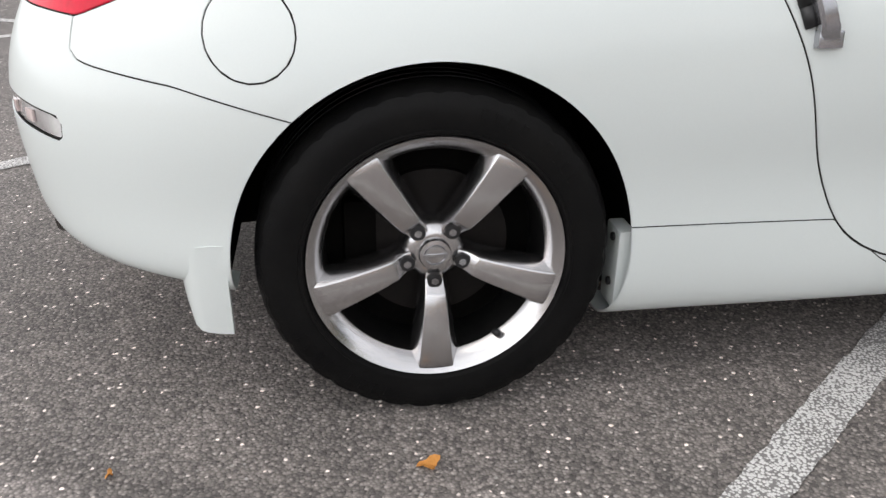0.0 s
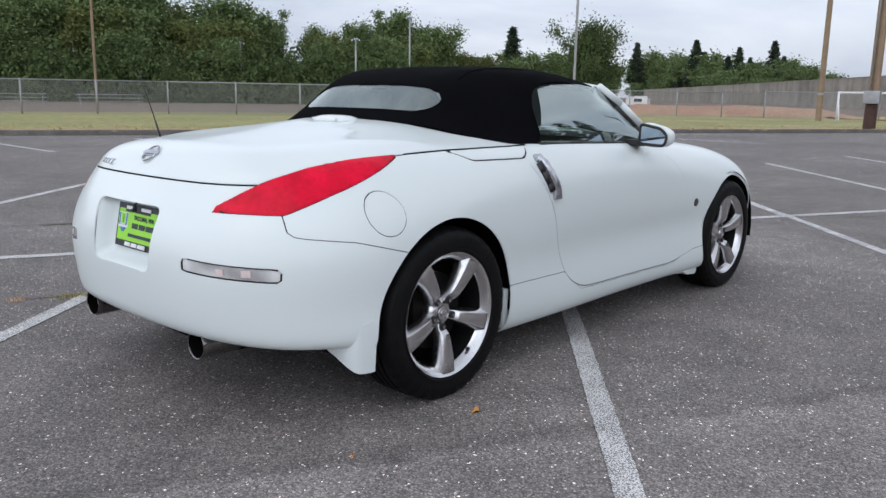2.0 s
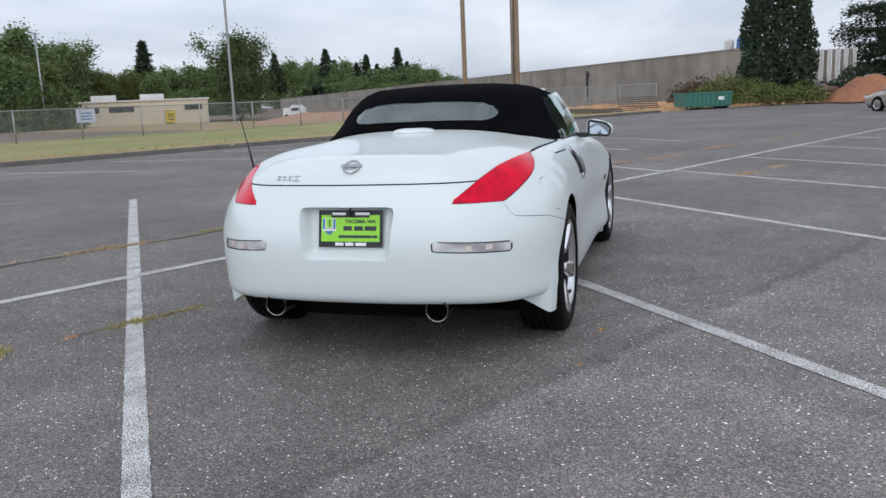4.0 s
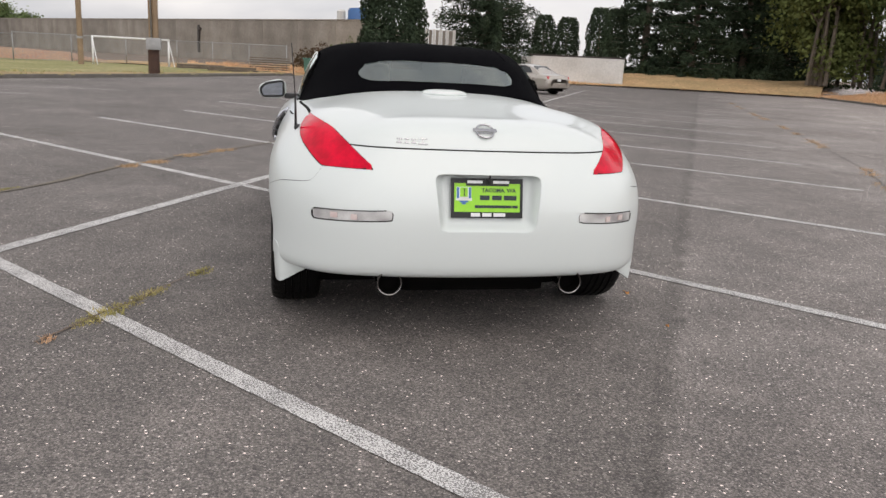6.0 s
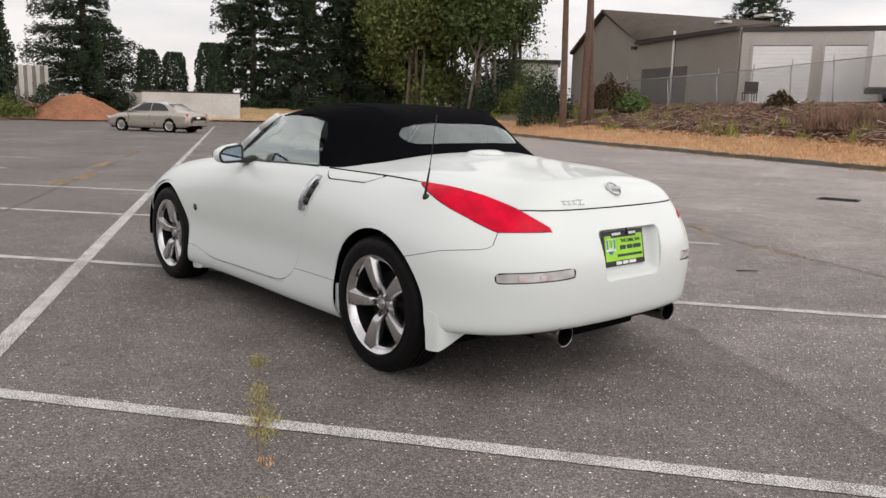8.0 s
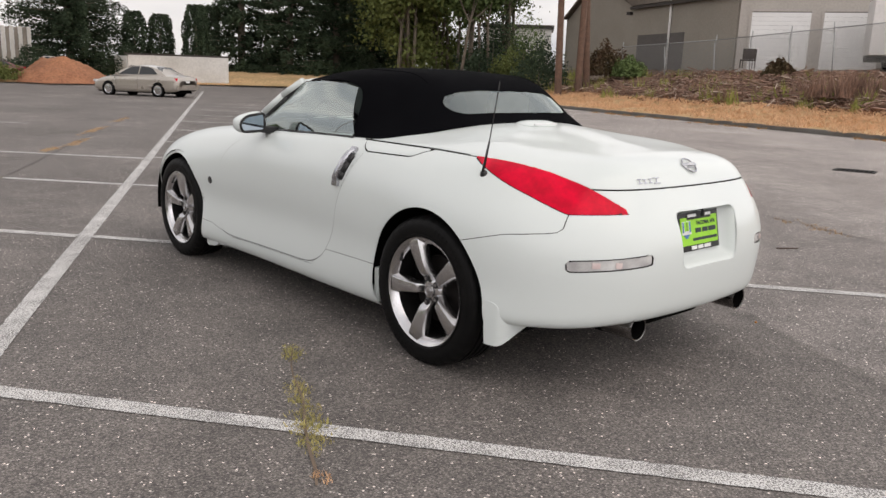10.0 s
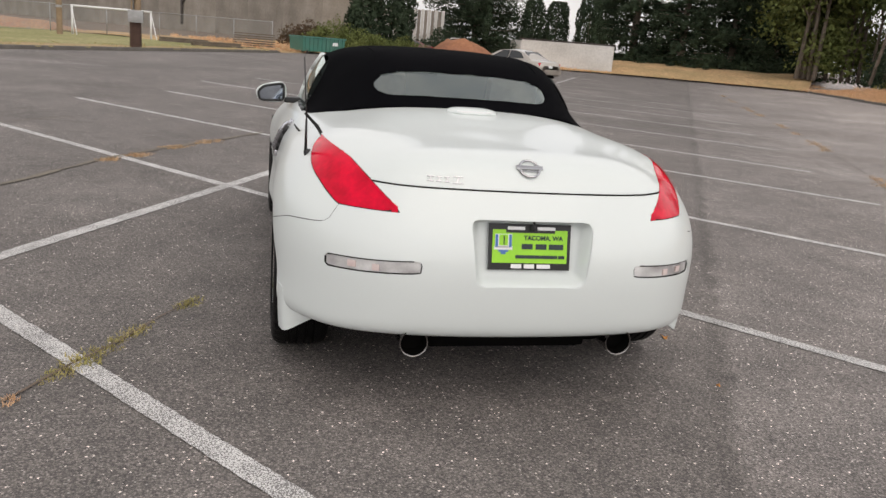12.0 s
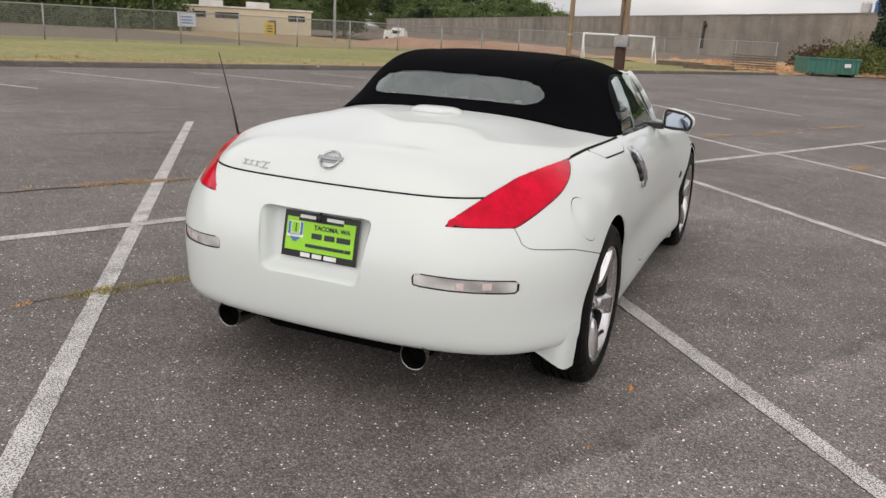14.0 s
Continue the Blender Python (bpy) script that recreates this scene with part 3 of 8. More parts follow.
# inner edge of the tail lamps: half-width by height
LAMP_Z = [0.70, 0.774, 0.82, 0.88, 0.92, 0.945, 0.96]
LAMP_Y = [0.40, 0.470, 0.528, 0.594, 0.638, 0.690, 0.74]
lamp_edge = lambda y, z: np.interp(z, LAMP_Z, LAMP_Y) - y
far_if = lambda keep, d: np.where(keep, d, 9.0)
FIELDS = [
    ("arch", 0.0, lambda x, y, z: np.minimum(np.hypot(x - R_HUB[0], z - R_HUB[1]) - 0.384, np.hypot(x - F_HUB[0], z - F_HUB[1]) - 0.378)),
    ("cockpit", 0.0, lambda x, y, z: far_if(z > 0.85, polygon_field(x, y, COCKPIT))),
    ("tail_lamp", 0.0034, lambda x, y, z: np.maximum(polygon_field(x, z, LAMP), lamp_edge(y, z))),
    ("marker_lamp", 0.0045, lambda x, y, z: far_if(x < -0.3, polygon_field(y, z, MARKER))),
    ("recess", 0.0, lambda x, y, z: far_if(x < -0.3, polygon_field(y, z, RECESS))),
    ("side_garnish", 0.0068, lambda x, y, z: polygon_field(x, z, GARNISH)),
    ("trunk_lid", 0.0068, lambda x, y, z: far_if(x < 0.66, np.minimum(np.interp(x, DECK_X, DECK_Z) - z, np.where(x < -0.1, np.maximum(-lamp_edge(y, z), 0.863 - z), 9.0)))),
    ("door", 0.0050, lambda x, y, z: polygon_field(x, z, DOOR)),
    ("sill", 0.0034, lambda x, y, z: far_if((x > 0.2) & (x < 2.5), z - np.interp(x, SILL_X, SILL_Z))),
    ("fuel_door", 0.0034, lambda x, y, z: np.hypot(x + 0.317, z - 0.763) - 0.0775),
    ("rear_bumper", 0.0032, lambda x, y, z: polygon_field(x, z, BUMPER)),
    ("hood", 0.006, lambda x, y, z: far_if(z > 0.55, polygon_field(x, y, HOOD))),
    ("front_bumper", 0.006, lambda x, y, z: polygon_field(x, z, NOSE)),
    ("front_fender", 0.0, lambda x, y, z: 1.5 - x),
]


def half_body(side):
    """Panels of one half (side 1: left, -1: right): name -> (points, faces, normals)."""
    grid = even_deck(surface(STATIONS, 230, 74))
    nu, nv, _ = grid.shape
    bm = bmesh.new()
    vs = [[bm.verts.new(grid[i, j]) for j in range(nv)] for i in range(nu)]
    for i in range(nu - 1):
        for j in range(nv - 1):
            bm.faces.new((vs[i][j], vs[i][j + 1], vs[i + 1][j + 1], vs[i + 1][j]))
    bmesh.ops.remove_doubles(bm, verts=bm.verts[:], dist=1e-4)
    fields = [f for f in FIELDS if f[0] != "fuel_door" or side < 0]
    for name, gap, f in fields:
        for shift in ((-gap / 2, gap / 2) if gap else (0.0,)):
            cut(bm, lambda x, y, z, f=f, shift=shift: f(x, y, z) - shift)
    bm.normal_update()
    bm.verts.index_update()
    mid = np.array([face.calc_center_median() for face in bm.faces])
    owner = np.array(["quarter_panel"] * len(mid), dtype=object)
    left = np.ones(len(mid), bool)
    for name, gap, f in fields:
        d = f(mid[:, 0], np.abs(mid[:, 1]), mid[:, 2])
        seam = left & (np.abs(d) < gap / 2)
        inside = left & (d < 0) & ~seam
        owner[seam], owner[inside] = "panel_gap", name
        left &= ~(seam | inside)
    out = {}
    for face, name in zip(bm.faces, owner):
        pts, faces, normals, index = out.setdefault(name, ([], [], [], {}))
        ring = []
        for v in face.verts:
            if v.index not in index:
                index[v.index] = len(pts)
                pts.append((v.co.x, v.co.y * side, v.co.z))
                nn = Vector((v.normal.x, v.normal.y * side, v.normal.z))
                if abs(v.co.y) < 1e-4:
                    nn.y = 0
                normals.append(nn.normalized())
            ring.append(index[v.index])
        faces.append(ring if side > 0 else ring[::-1])
    bm.free()
    return {k: v[:3] for k, v in out.items() if k not in ("arch", "cockpit", "recess")}


def joined(a, b):
    n = len(a[0])
    return a[0] + b[0], a[1] + [[i + n for i in f] for f in b[1]], a[2] + b[2]


def panel(name, data, mat, parent, label="", lip=0.005, push=0.0):
    """A body panel with its edges turned in, shaded as one smooth sheet."""
    pts, faces, normals = [Vector(p) for p in data[0]], [list(f) for f in data[1]], list(data[2])
    key, seen = {}, {}
    for i, p in enumerate(pts):
        if abs(p.y) < 1e-4:
            key[i] = seen.setdefault((round(p.x, 5), round(p.z, 5)), i)
    faces = [[key.get(i, i) for i in f] for f in faces]
    used = {}
    for f in faces:
        for a, b in zip(f, f[1:] + f[:1]):
            used[(a, b)] = used.get((a, b), 0) + 1
    inner = {}
    extra = []
    for a, b in list(used):
        if (b, a) not in used and not (abs(pts[a].y) < 1e-4 and abs(pts[b].y) < 1e-4):
            for i in (a, b):
                if i not in inner:
                    inner[i] = len(pts)
                    pts.append(pts[i] - normals[i] * lip)
                    normals.append(normals[i])
            extra.append([b, a, inner[a], inner[b]])
    if push:
        pts = [p - n * push for p, n in zip(pts, normals)]
    if not lip:
        extra = []
    me = bpy.data.meshes.new(name)
    me.from_pydata(pts, [], faces + extra)
    me.validate()
    ob = link_mesh(name, me, mat, parent, label)
    me.normals_split_custom_set_from_vertices(normals)
    return ob


car = thing("sports_car", "white two-seat sports car with a closed black canvas roof", "car")
halves = {s: half_body(s) for s in (1, -1)}
# the sheet's faces must look outwards
probe = halves[1]["door"]
if probe[2][0].y < 0:
    for s in halves:
        halves[s] = {k: (p, [f[::-1] for f in fs], [-q for q in n]) for k, (p, fs, n) in halves[s].items()}
ALL_PTS, ALL_FACES = [], []
for s in halves:
    for k, (p, fs, n) in halves[s].items():
        base_i = len(ALL_PTS)
        ALL_PTS += [Vector(q) for q in p]
        ALL_FACES += [[i + base_i for i in f] for f in fs]
BODY_TREE = BVHTree.FromPolygons(ALL_PTS, ALL_FACES)
body_parts = {}
for name in ("trunk_lid", "rear_bumper", "hood", "front_bumper"):
    body_parts[name] = panel(name, joined(halves[1][name], halves[-1][name]), PAINT, car)
for s in (1, -1):
    for name in ("quarter_panel", "door", "sill", "front_fender", "side_garnish"):
        body_parts[name, s] = panel(name, halves[s][name], PAINT, car)
    body_parts["tail_lamp", s] = panel("tail_lamp", halves[s]["tail_lamp"], RED_LENS, car, "smooth red tail lamp lens", push=-0.001)
    body_parts["marker_lamp", s] = panel("marker_lamp", halves[s]["marker_lamp"], CLEAR_LENS, car, "clear and grey bumper marker lamp", push=0.006)
    panel("panel_gap", halves[s]["panel_gap"], GAP, car, "dark gap between body panels", lip=0.0, push=0.0028)
panel("fuel_door", halves[-1]["fuel_door"], PAINT, car, "round white fuel filler door")


def on_body(x, y, z, way):
    """The point of the body that a ray from (x, y, z) along way meets, and its outward normal."""
    hit, n, _, _ = BODY_TREE.ray_cast(Vector((x, y, z)), Vector(way).normalized())
    if hit is None:
        hit, n, _, _ = BODY_TREE.find_nearest(Vector((x, y, z)))
    return hit, (n if n.dot(Vector(way)) < 0 else -n)


# recessed tray for the plate
bm = bmesh.new()
ring_out = rounded([(0.236, 0.768), (0.208, 0.530), (-0.208, 0.530), (-0.236, 0.768)], 0.035, 9)
loops = []
for inset, sunk in ((-0.002, -0.03), (0.005, 0.10), (0.014, 0.45), (0.024, 0.80), (0.033, 0.95), (0.042, 1.0)):
    row = []
    for y, z in ring_out:
        yy = y * (1 - inset / 0.22)
        zz = z - (z - 0.649) / 0.119 * inset * (0.35 if z > 0.649 else 1.0)
        hit, _ = on_body(-2, y * 1.03, 0.649 + (z - 0.649) * 1.03, (1, 0, 0))
        row.append(bm.verts.new((hit.x + sunk * (-0.788 + (zz - 0.664) * 0.21 - hit.x), yy, zz)))
    loops.append(row)
for a, b in zip(loops, loops[1:]):
    for i in range(len(a)):
        j = (i + 1) % len(a)
        bm.faces.new((a[i], a[j], b[j], b[i]))
bm.faces.new(loops[-1])
bmesh.ops.recalc_face_normals(bm, faces=bm.faces[:])
part("plate_recess", bm, PAINT, body_parts["rear_bumper"], "white recess round the plate", sharp=60)

# ---- soft top ----
top_net = [
    [(0.235, 0, 1.068), (0.245, 0.28, 1.062), (0.285, 0.48, 1.045), (0.36, 0.60, 1.015), (0.47, 0.700, 0.972)],
    [(0.36, 0, 1.172), (0.37, 0.28, 1.165), (0.42, 0.47, 1.135), (0.515, 0.62, 1.06), (0.60, 0.742, 0.966)],
    [(0.48, 0, 1.252), (0.49, 0.28, 1.246), (0.545, 0.475, 1.214), (0.65, 0.63, 1.11), (0.755, 0.752, 0.966)],
    [(0.62, 0, 1.300), (0.63, 0.28, 1.293), (0.665, 0.455, 1.272), (0.735, 0.60, 1.185), (0.795, 0.690, 1.08)],
    [(0.86, 0, 1.322), (0.86, 0.28, 1.316), (0.865, 0.465, 1.298), (0.872, 0.57, 1.262), (0.876, 0.625, 1.216)],
    [(1.2, 0, 1.322), (1.2, 0.28, 1.316), (1.2, 0.45, 1.300), (1.2, 0.55, 1.275), (1.2, 0.618, 1.245)],
    [(1.49, 0, 1.280), (1.49, 0.28, 1.274), (1.49, 0.44, 1.260), (1.49, 0.54, 1.240), (1.49, 0.605, 1.212)],
]
top_grid = surface([row[::-1] for row in top_net], 70, 40, mirror_u=False)
GLASS_TOP = [(-0.5, 1.226), (0.20, 1.222), (0.33, 1.212), (0.405, 1.190), (0.440, 1.158), (0.442, 1.140), (0.425, 1.118), (0.38, 1.106), (0.20, 1.112), (-0.5, 1.114)]


def soft_top_half(side):
    nu, nv, _ = top_grid.shape
    bm = bmesh.new()
    vs = [[bm.verts.new(top_grid[i, j]) for j in range(nv)] for i in range(nu)]
    for i in range(nu - 1):
        for j in range(nv - 1):
            bm.faces.new((vs[i][j], vs[i + 1][j], vs[i + 1][j + 1], vs[i][j + 1]))
    f = lambda x, y, z: far_if(x < 0.62, polygon_field(y, z, GLASS_TOP))
    cut(bm, f)
    bm.normal_update()
    bm.verts.index_update()
    flip = sum(face.normal.z for face in bm.faces) < 0
    out = {}
    mid = np.array([face.calc_center_median() for face in bm.faces])
    inside = f(mid[:, 0], mid[:, 1], mid[:, 2]) < 0
    for face, g in zip(bm.faces, inside):
        pts, faces, normals, index = out.setdefault("glass" if g else "canvas", ([], [], [], {}))
        ring = []
        for v in face.verts:
            if v.index not in index:
                index[v.index] = len(pts)
                pts.append((v.co.x, v.co.y * side, v.co.z))
                nn = Vector((v.normal.x, v.normal.y * side, v.normal.z)) * (-1 if flip else 1)
                normals.append(nn.normalized())
            ring.append(index[v.index])
        faces.append(ring if (side > 0) != flip else ring[::-1])
    bm.free()
    return {k: v[:3] for k, v in out.items()}


tops = {s: soft_top_half(s) for s in (1, -1)}
roof = panel("soft_top", joined(tops[1]["canvas"], tops[-1]["canvas"]), CANVAS, car, "closed black canvas roof", lip=0.012)
rear_glass = panel("rear_window", joined(tops[1]["glass"], tops[-1]["glass"]), REAR_GLASS, roof, "grey rear window in the canvas", lip=0.004, push=0.004)
rear_glass.visible_shadow = False
# seams of the canvas
for s in (1, -1):
    bm = None
    for i in range(0, 28):
        a, b = Vector(top_grid[18 + i, 17]), Vector(top_grid[19 + i, 17])
        a.y, b.y = a.y * s, b.y * s
        bm = rod(a, b, 0.0035, seg=5, bm=bm)
    part("canvas_seam", bm, CANVAS, roof)

# ---- windscreen, pillars, side windows ----
PILLAR = [(1.90, 0.700, 0.925), (1.78, 0.672, 1.035), (1.62, 0.636, 1.145), (1.47, 0.598, 1.228)]
for s in (1, -1):
    bm = None
    for a, b in zip(PILLAR, PILLAR[1:]):
        a, b = (a[0], a[1] * s, a[2]), (b[0], b[1] * s, b[2])
        bm = rod(a, b, 0.026, 0.024, 10, bm)
    for v in bm.verts:
        v.co.y += 0.008 * s
    part("windscreen_pillar", bm, PAINT, car)
    bm = None
    for a, b in zip(PILLAR, PILLAR[1:]):
        bm = rod((a[0] - 0.038, a[1] * s, a[2] - 0.012), (b[0] - 0.038, b[1] * s, b[2] - 0.012), 0.02, 0.02, 8, bm)
    part("pillar_seal", bm, BLACK, car)
    # side glass: a sheet that leans in from the belt to the roof
    low = [(0.745, 0.748, 0.962), (1.00, 0.748, 0.958), (1.30, 0.742, 0.950), (1.60, 0.725, 0.938), (1.86, 0.700, 0.930)]
    high = [(0.87, 0.640, 1.212), (1.00, 0.634, 1.232), (1.22, 0.630, 1.240), (1.44, 0.617, 1.225), (1.86, 0.690, 0.950)]
    bm = bmesh.new()
    rows = []
    for a, b in zip(low, high):
        a, b = Vector(a), Vector(b)
        rows.append([bm.verts.new(((a + (b - a) * k + Vector((0, 0.02 * math.sin(math.pi * k), 0))) * Vector((1, s, 1)))) for k in np.linspace(0, 1, 8)])
    for a, b in zip(rows, rows[1:]):
        for i in range(7):
            bm.faces.new((a[i], b[i], b[i + 1], a[i + 1]))
    bmesh.ops.recalc_face_normals(bm, faces=bm.faces[:])
    w = part("side_window", bm, WINDOW, body_parts["door", s], "raised clear side window")
    w.visible_shadow = False
    bm = None
    for a, b in zip(low, low[1:]):
        bm = rod((a[0], (a[1] + 0.004) * s, a[2] + 0.002), (b[0], (b[1] + 0.004) * s, b[2] + 0.002), 0.009, seg=8, bm=bm)
    part("window_seal", bm, BLACK, body_parts["door", s])
bm = bmesh.new()
rows = []
for k in np.linspace(0, 1, 8):
    row = []
    for q in np.linspace(-1, 1, 13):
        lo = Vector((2.06 - 0.20 * q * q, 0.68 * q, 0.955 - 0.02 * q * q))
        hi = Vector((1.50 - 0.02 * q * q, 0.585 * q, 1.262 - 0.04 * q * q))
        p = lo.lerp(hi, k)
        p.z += 0.02 * math.sin(math.pi * k)
        row.append(bm.verts.new(p))
    rows.append(row)
for a, b in zip(rows, rows[1:]):
    for i in range(12):
        bm.faces.new((a[i], a[i + 1], b[i + 1], b[i]))
w = part("windscreen", bm, WINDOW, car, "clear windscreen")
w.visible_shadow = False
bm = None
for a, b in zip(np.linspace(-1, 1, 13), np.linspace(-1, 1, 13)[1:]):
    bm = rod((1.49 - 0.02 * a * a, 0.60 * a, 1.262 - 0.045 * a * a), (1.49 - 0.02 * b * b, 0.60 * b, 1.262 - 0.045 * b * b), 0.022, seg=8, bm=bm)
part("windscreen_header", bm, PAINT, car)

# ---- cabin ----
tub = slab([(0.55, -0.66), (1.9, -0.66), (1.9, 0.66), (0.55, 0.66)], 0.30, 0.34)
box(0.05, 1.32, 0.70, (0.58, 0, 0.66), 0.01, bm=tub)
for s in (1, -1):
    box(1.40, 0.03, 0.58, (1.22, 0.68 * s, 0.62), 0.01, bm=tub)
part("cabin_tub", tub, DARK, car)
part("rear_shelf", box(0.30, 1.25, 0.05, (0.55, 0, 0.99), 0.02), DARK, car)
dash = box(0.45, 1.34, 0.22, (1.80, 0, 0.86), 0.06)
box(0.22, 0.40, 0.08, (1.66, 0.36, 0.96), 0.03, bm=dash)
part("dashboard", dash, BLACK, car)
for y in (0.36, -0.36):
    bm = box(0.50, 0.50, 0.16, (1.12, y, 0.46), 0.06)
    seat = part("seat", bm, SEAT, car, "pale leather bucket seat")
    bm = box(0.15, 0.50, 0.60, (0.83, y, 0.79), 0.065, (0, -14, 0), taper=0.72)
    part("backrest", bm, SEAT, seat)
    part("headrest", box(0.10, 0.27, 0.17, (0.74, y, 1.115), 0.045, (0, -12, 0)), SEAT, seat)
bm = lathe([(0.185 + 0.016 * math.cos(a), 0.016 * math.sin(a)) for a in np.linspace(0, 2 * math.pi, 9)[:-1]], 40, "Z", closed=True)
box(0.34, 0.05, 0.02, (0, 0, 0), 0.005, bm=bm)
bm.transform(pose(1.50, 0.36, 0.95, 0, -66, 0))
part("steering_wheel", bm, BLACK, car)
part("inside_mirror", box(0.03, 0.22, 0.06, (1.50, 0, 1.19), 0.012), BLACK, car)

# ---- door mirrors ----
for s in (1, -1):
    bm = bmesh.new()
    bmesh.ops.create_uvsphere(bm, u_segments=28, v_segments=16, radius=1.0)
    for v in bm.verts:
        c = v.co
        # blunt behind, rounded ahead, flatter underneath
        x = c.x * (0.100 if c.x > 0 else 0.035)
        k = lambda q: math.copysign(abs(q) ** 0.72, q)
        v.co = Vector((1.565 + x, s * (0.902 + 0.092 * k(c.y)), 0.982 + (0.064 - 0.022 * k(c.y) if c.z > 0 else 0.055) * k(c.z)))
    mirror = part("door_mirror", bm, PAINT, body_parts["door", s], "white door mirror housing")
    g = bmesh.new()
    pts = rounded([(-0.072, -0.040), (0.068, -0.046), (0.082, 0.004), (0.045, 0.040), (-0.070, 0.060)], 0.020)
    g.faces.new([g.verts.new((1.5265, s * (0.902 + y), 0.985 + z)) for y, z in pts])
    ext = bmesh.ops.extrude_face_region(g, geom=g.faces[:])
    bmesh.ops.translate(g, verts=[v for v in ext["geom"] if isinstance(v, bmesh.types.BMVert)], vec=(0.012, 0, 0))
    bmesh.ops.recalc_face_normals(g, faces=g.faces[:])
    part("mirror_glass", g, MIRROR, mirror, "reflecting mirror glass", smooth=False)
    rim = None
    for a, b in zip(pts, pts[1:] + pts[:1]):
        rim = rod((1.528, s * (0.902 + a[0]), 0.985 + a[1]), (1.528, s * (0.902 + b[0]), 0.985 + b[1]), 0.008, seg=6, bm=rim)
    part("mirror_rim", rim, BLACK, mirror)
    part("mirror_foot", box(0.10, 0.10, 0.035, (1.60, 0.775 * s, 0.945), 0.012), BLACK, mirror)

# ---- handles: an upright bar on the door's rear edge ----
for s in (1, -1):
    pts = []
    for z, x in ((0.908, 0.652), (0.888, 0.660), (0.85, 0.673), (0.80, 0.692), (0.765, 0.706), (0.744, 0.714)):
        hit, n = on_body(x, 2 * s, z, (0, -s, 0))
        pts.append((hit, n))
    bm = bmesh.new()
    rows = []
    for i, (p, n) in enumerate(pts):
        out = 0.012 if i in (0, len(pts) - 1) else 0.023 if i in (1, 4) else 0.027
        c = p + n * out
        w = 0.019
        rows.append([bm.verts.new(c + Vector((dx, 0, 0)) + n * dn) for dx, dn in ((-w, -0.012), (-w, 0.0), (-w * 0.7, 0.007), (w * 0.7, 0.007), (w, 0.0), (w, -0.012))])
    for a, b in zip(rows, rows[1:]):
        for i in range(6):
            j = (i + 1) % 6
            bm.faces.new((a[i], a[j], b[j], b[i]))
    bm.faces.new(rows[0])
    bm.faces.new(rows[-1])
    bmesh.ops.recalc_face_normals(bm, faces=bm.faces[:])
    handle = part("door_handle", bm, SATIN, body_parts["door", s], "brushed chrome upright handle")
    for i, drop in ((0, 0.004), (5, -0.004)):
        p, n = pts[i]
        b2 = box(0.050, 0.024, 0.034, (0, 0, 0), 0.006)
        b2.transform(Matrix.Translation(p + n * 0.004) @ n.to_track_quat("Y", "Z").to_matrix().to_4x4())
        part("handle_mount", b2, SATIN, handle)
    # black strip that paints the shadow gap behind the bar
    bm = None
    for (p, n), (q, m2) in zip(pts[1:], pts[2:-1]):
        bm = rod(p + n * 0.004 + Vector((-0.026, 0, 0)), q + m2 * 0.004 + Vector((-0.026, 0, 0)), 0.013, seg=8, bm=bm)
    part("handle_shadow_strip", bm, BLACK, handle)

# ---- wheels ----
def spoke_mesh(angle):
    bm = bmesh.new()
    rows = []
    for r, w, f, y in ((0.030, 0.024, 0.015, 0.060), (0.058, 0.028, 0.018, 0.063), (0.070, 0.030, 0.019, 0.072), (0.082, 0.031, 0.020, 0.086), (0.110, 0.034, 0.0225, 0.094), (0.145, 0.039, 0.0255, 0.100), (0.185, 0.045, 0.0290, 0.105), (0.220, 0.052, 0.0325, 0.107), (0.238, 0.059, 0.0345, 0.106), (0.247, 0.064, 0.0350, 0.102)):
        rows.append([bm.verts.new((r, yy, ww)) for ww, yy in ((-w, y - 0.050), (-w, y - 0.034), (-f, y), (0, y + 0.0005), (f, y), (w, y - 0.034), (w, y - 0.050))])
    for a, b in zip(rows, rows[1:]):
        for i in range(6):
            bm.faces.new((a[i], a[i + 1], b[i + 1], b[i]))
    bm.faces.new(rows[0])
    bm.faces.new(rows[-1])
    bmesh.ops.recalc_face_normals(bm, faces=bm.faces[:])
    ridge = [e for e in bm.edges if len(e.link_faces) == 2 and e.calc_face_angle(0) > 0.5]
    bmesh.ops.bevel(bm, geom=ridge, offset=0.0025, segments=2, affect="EDGES", profile=0.5)
    bm.transform(Matrix.Rotation(-angle, 4, "Y"))
    return bm


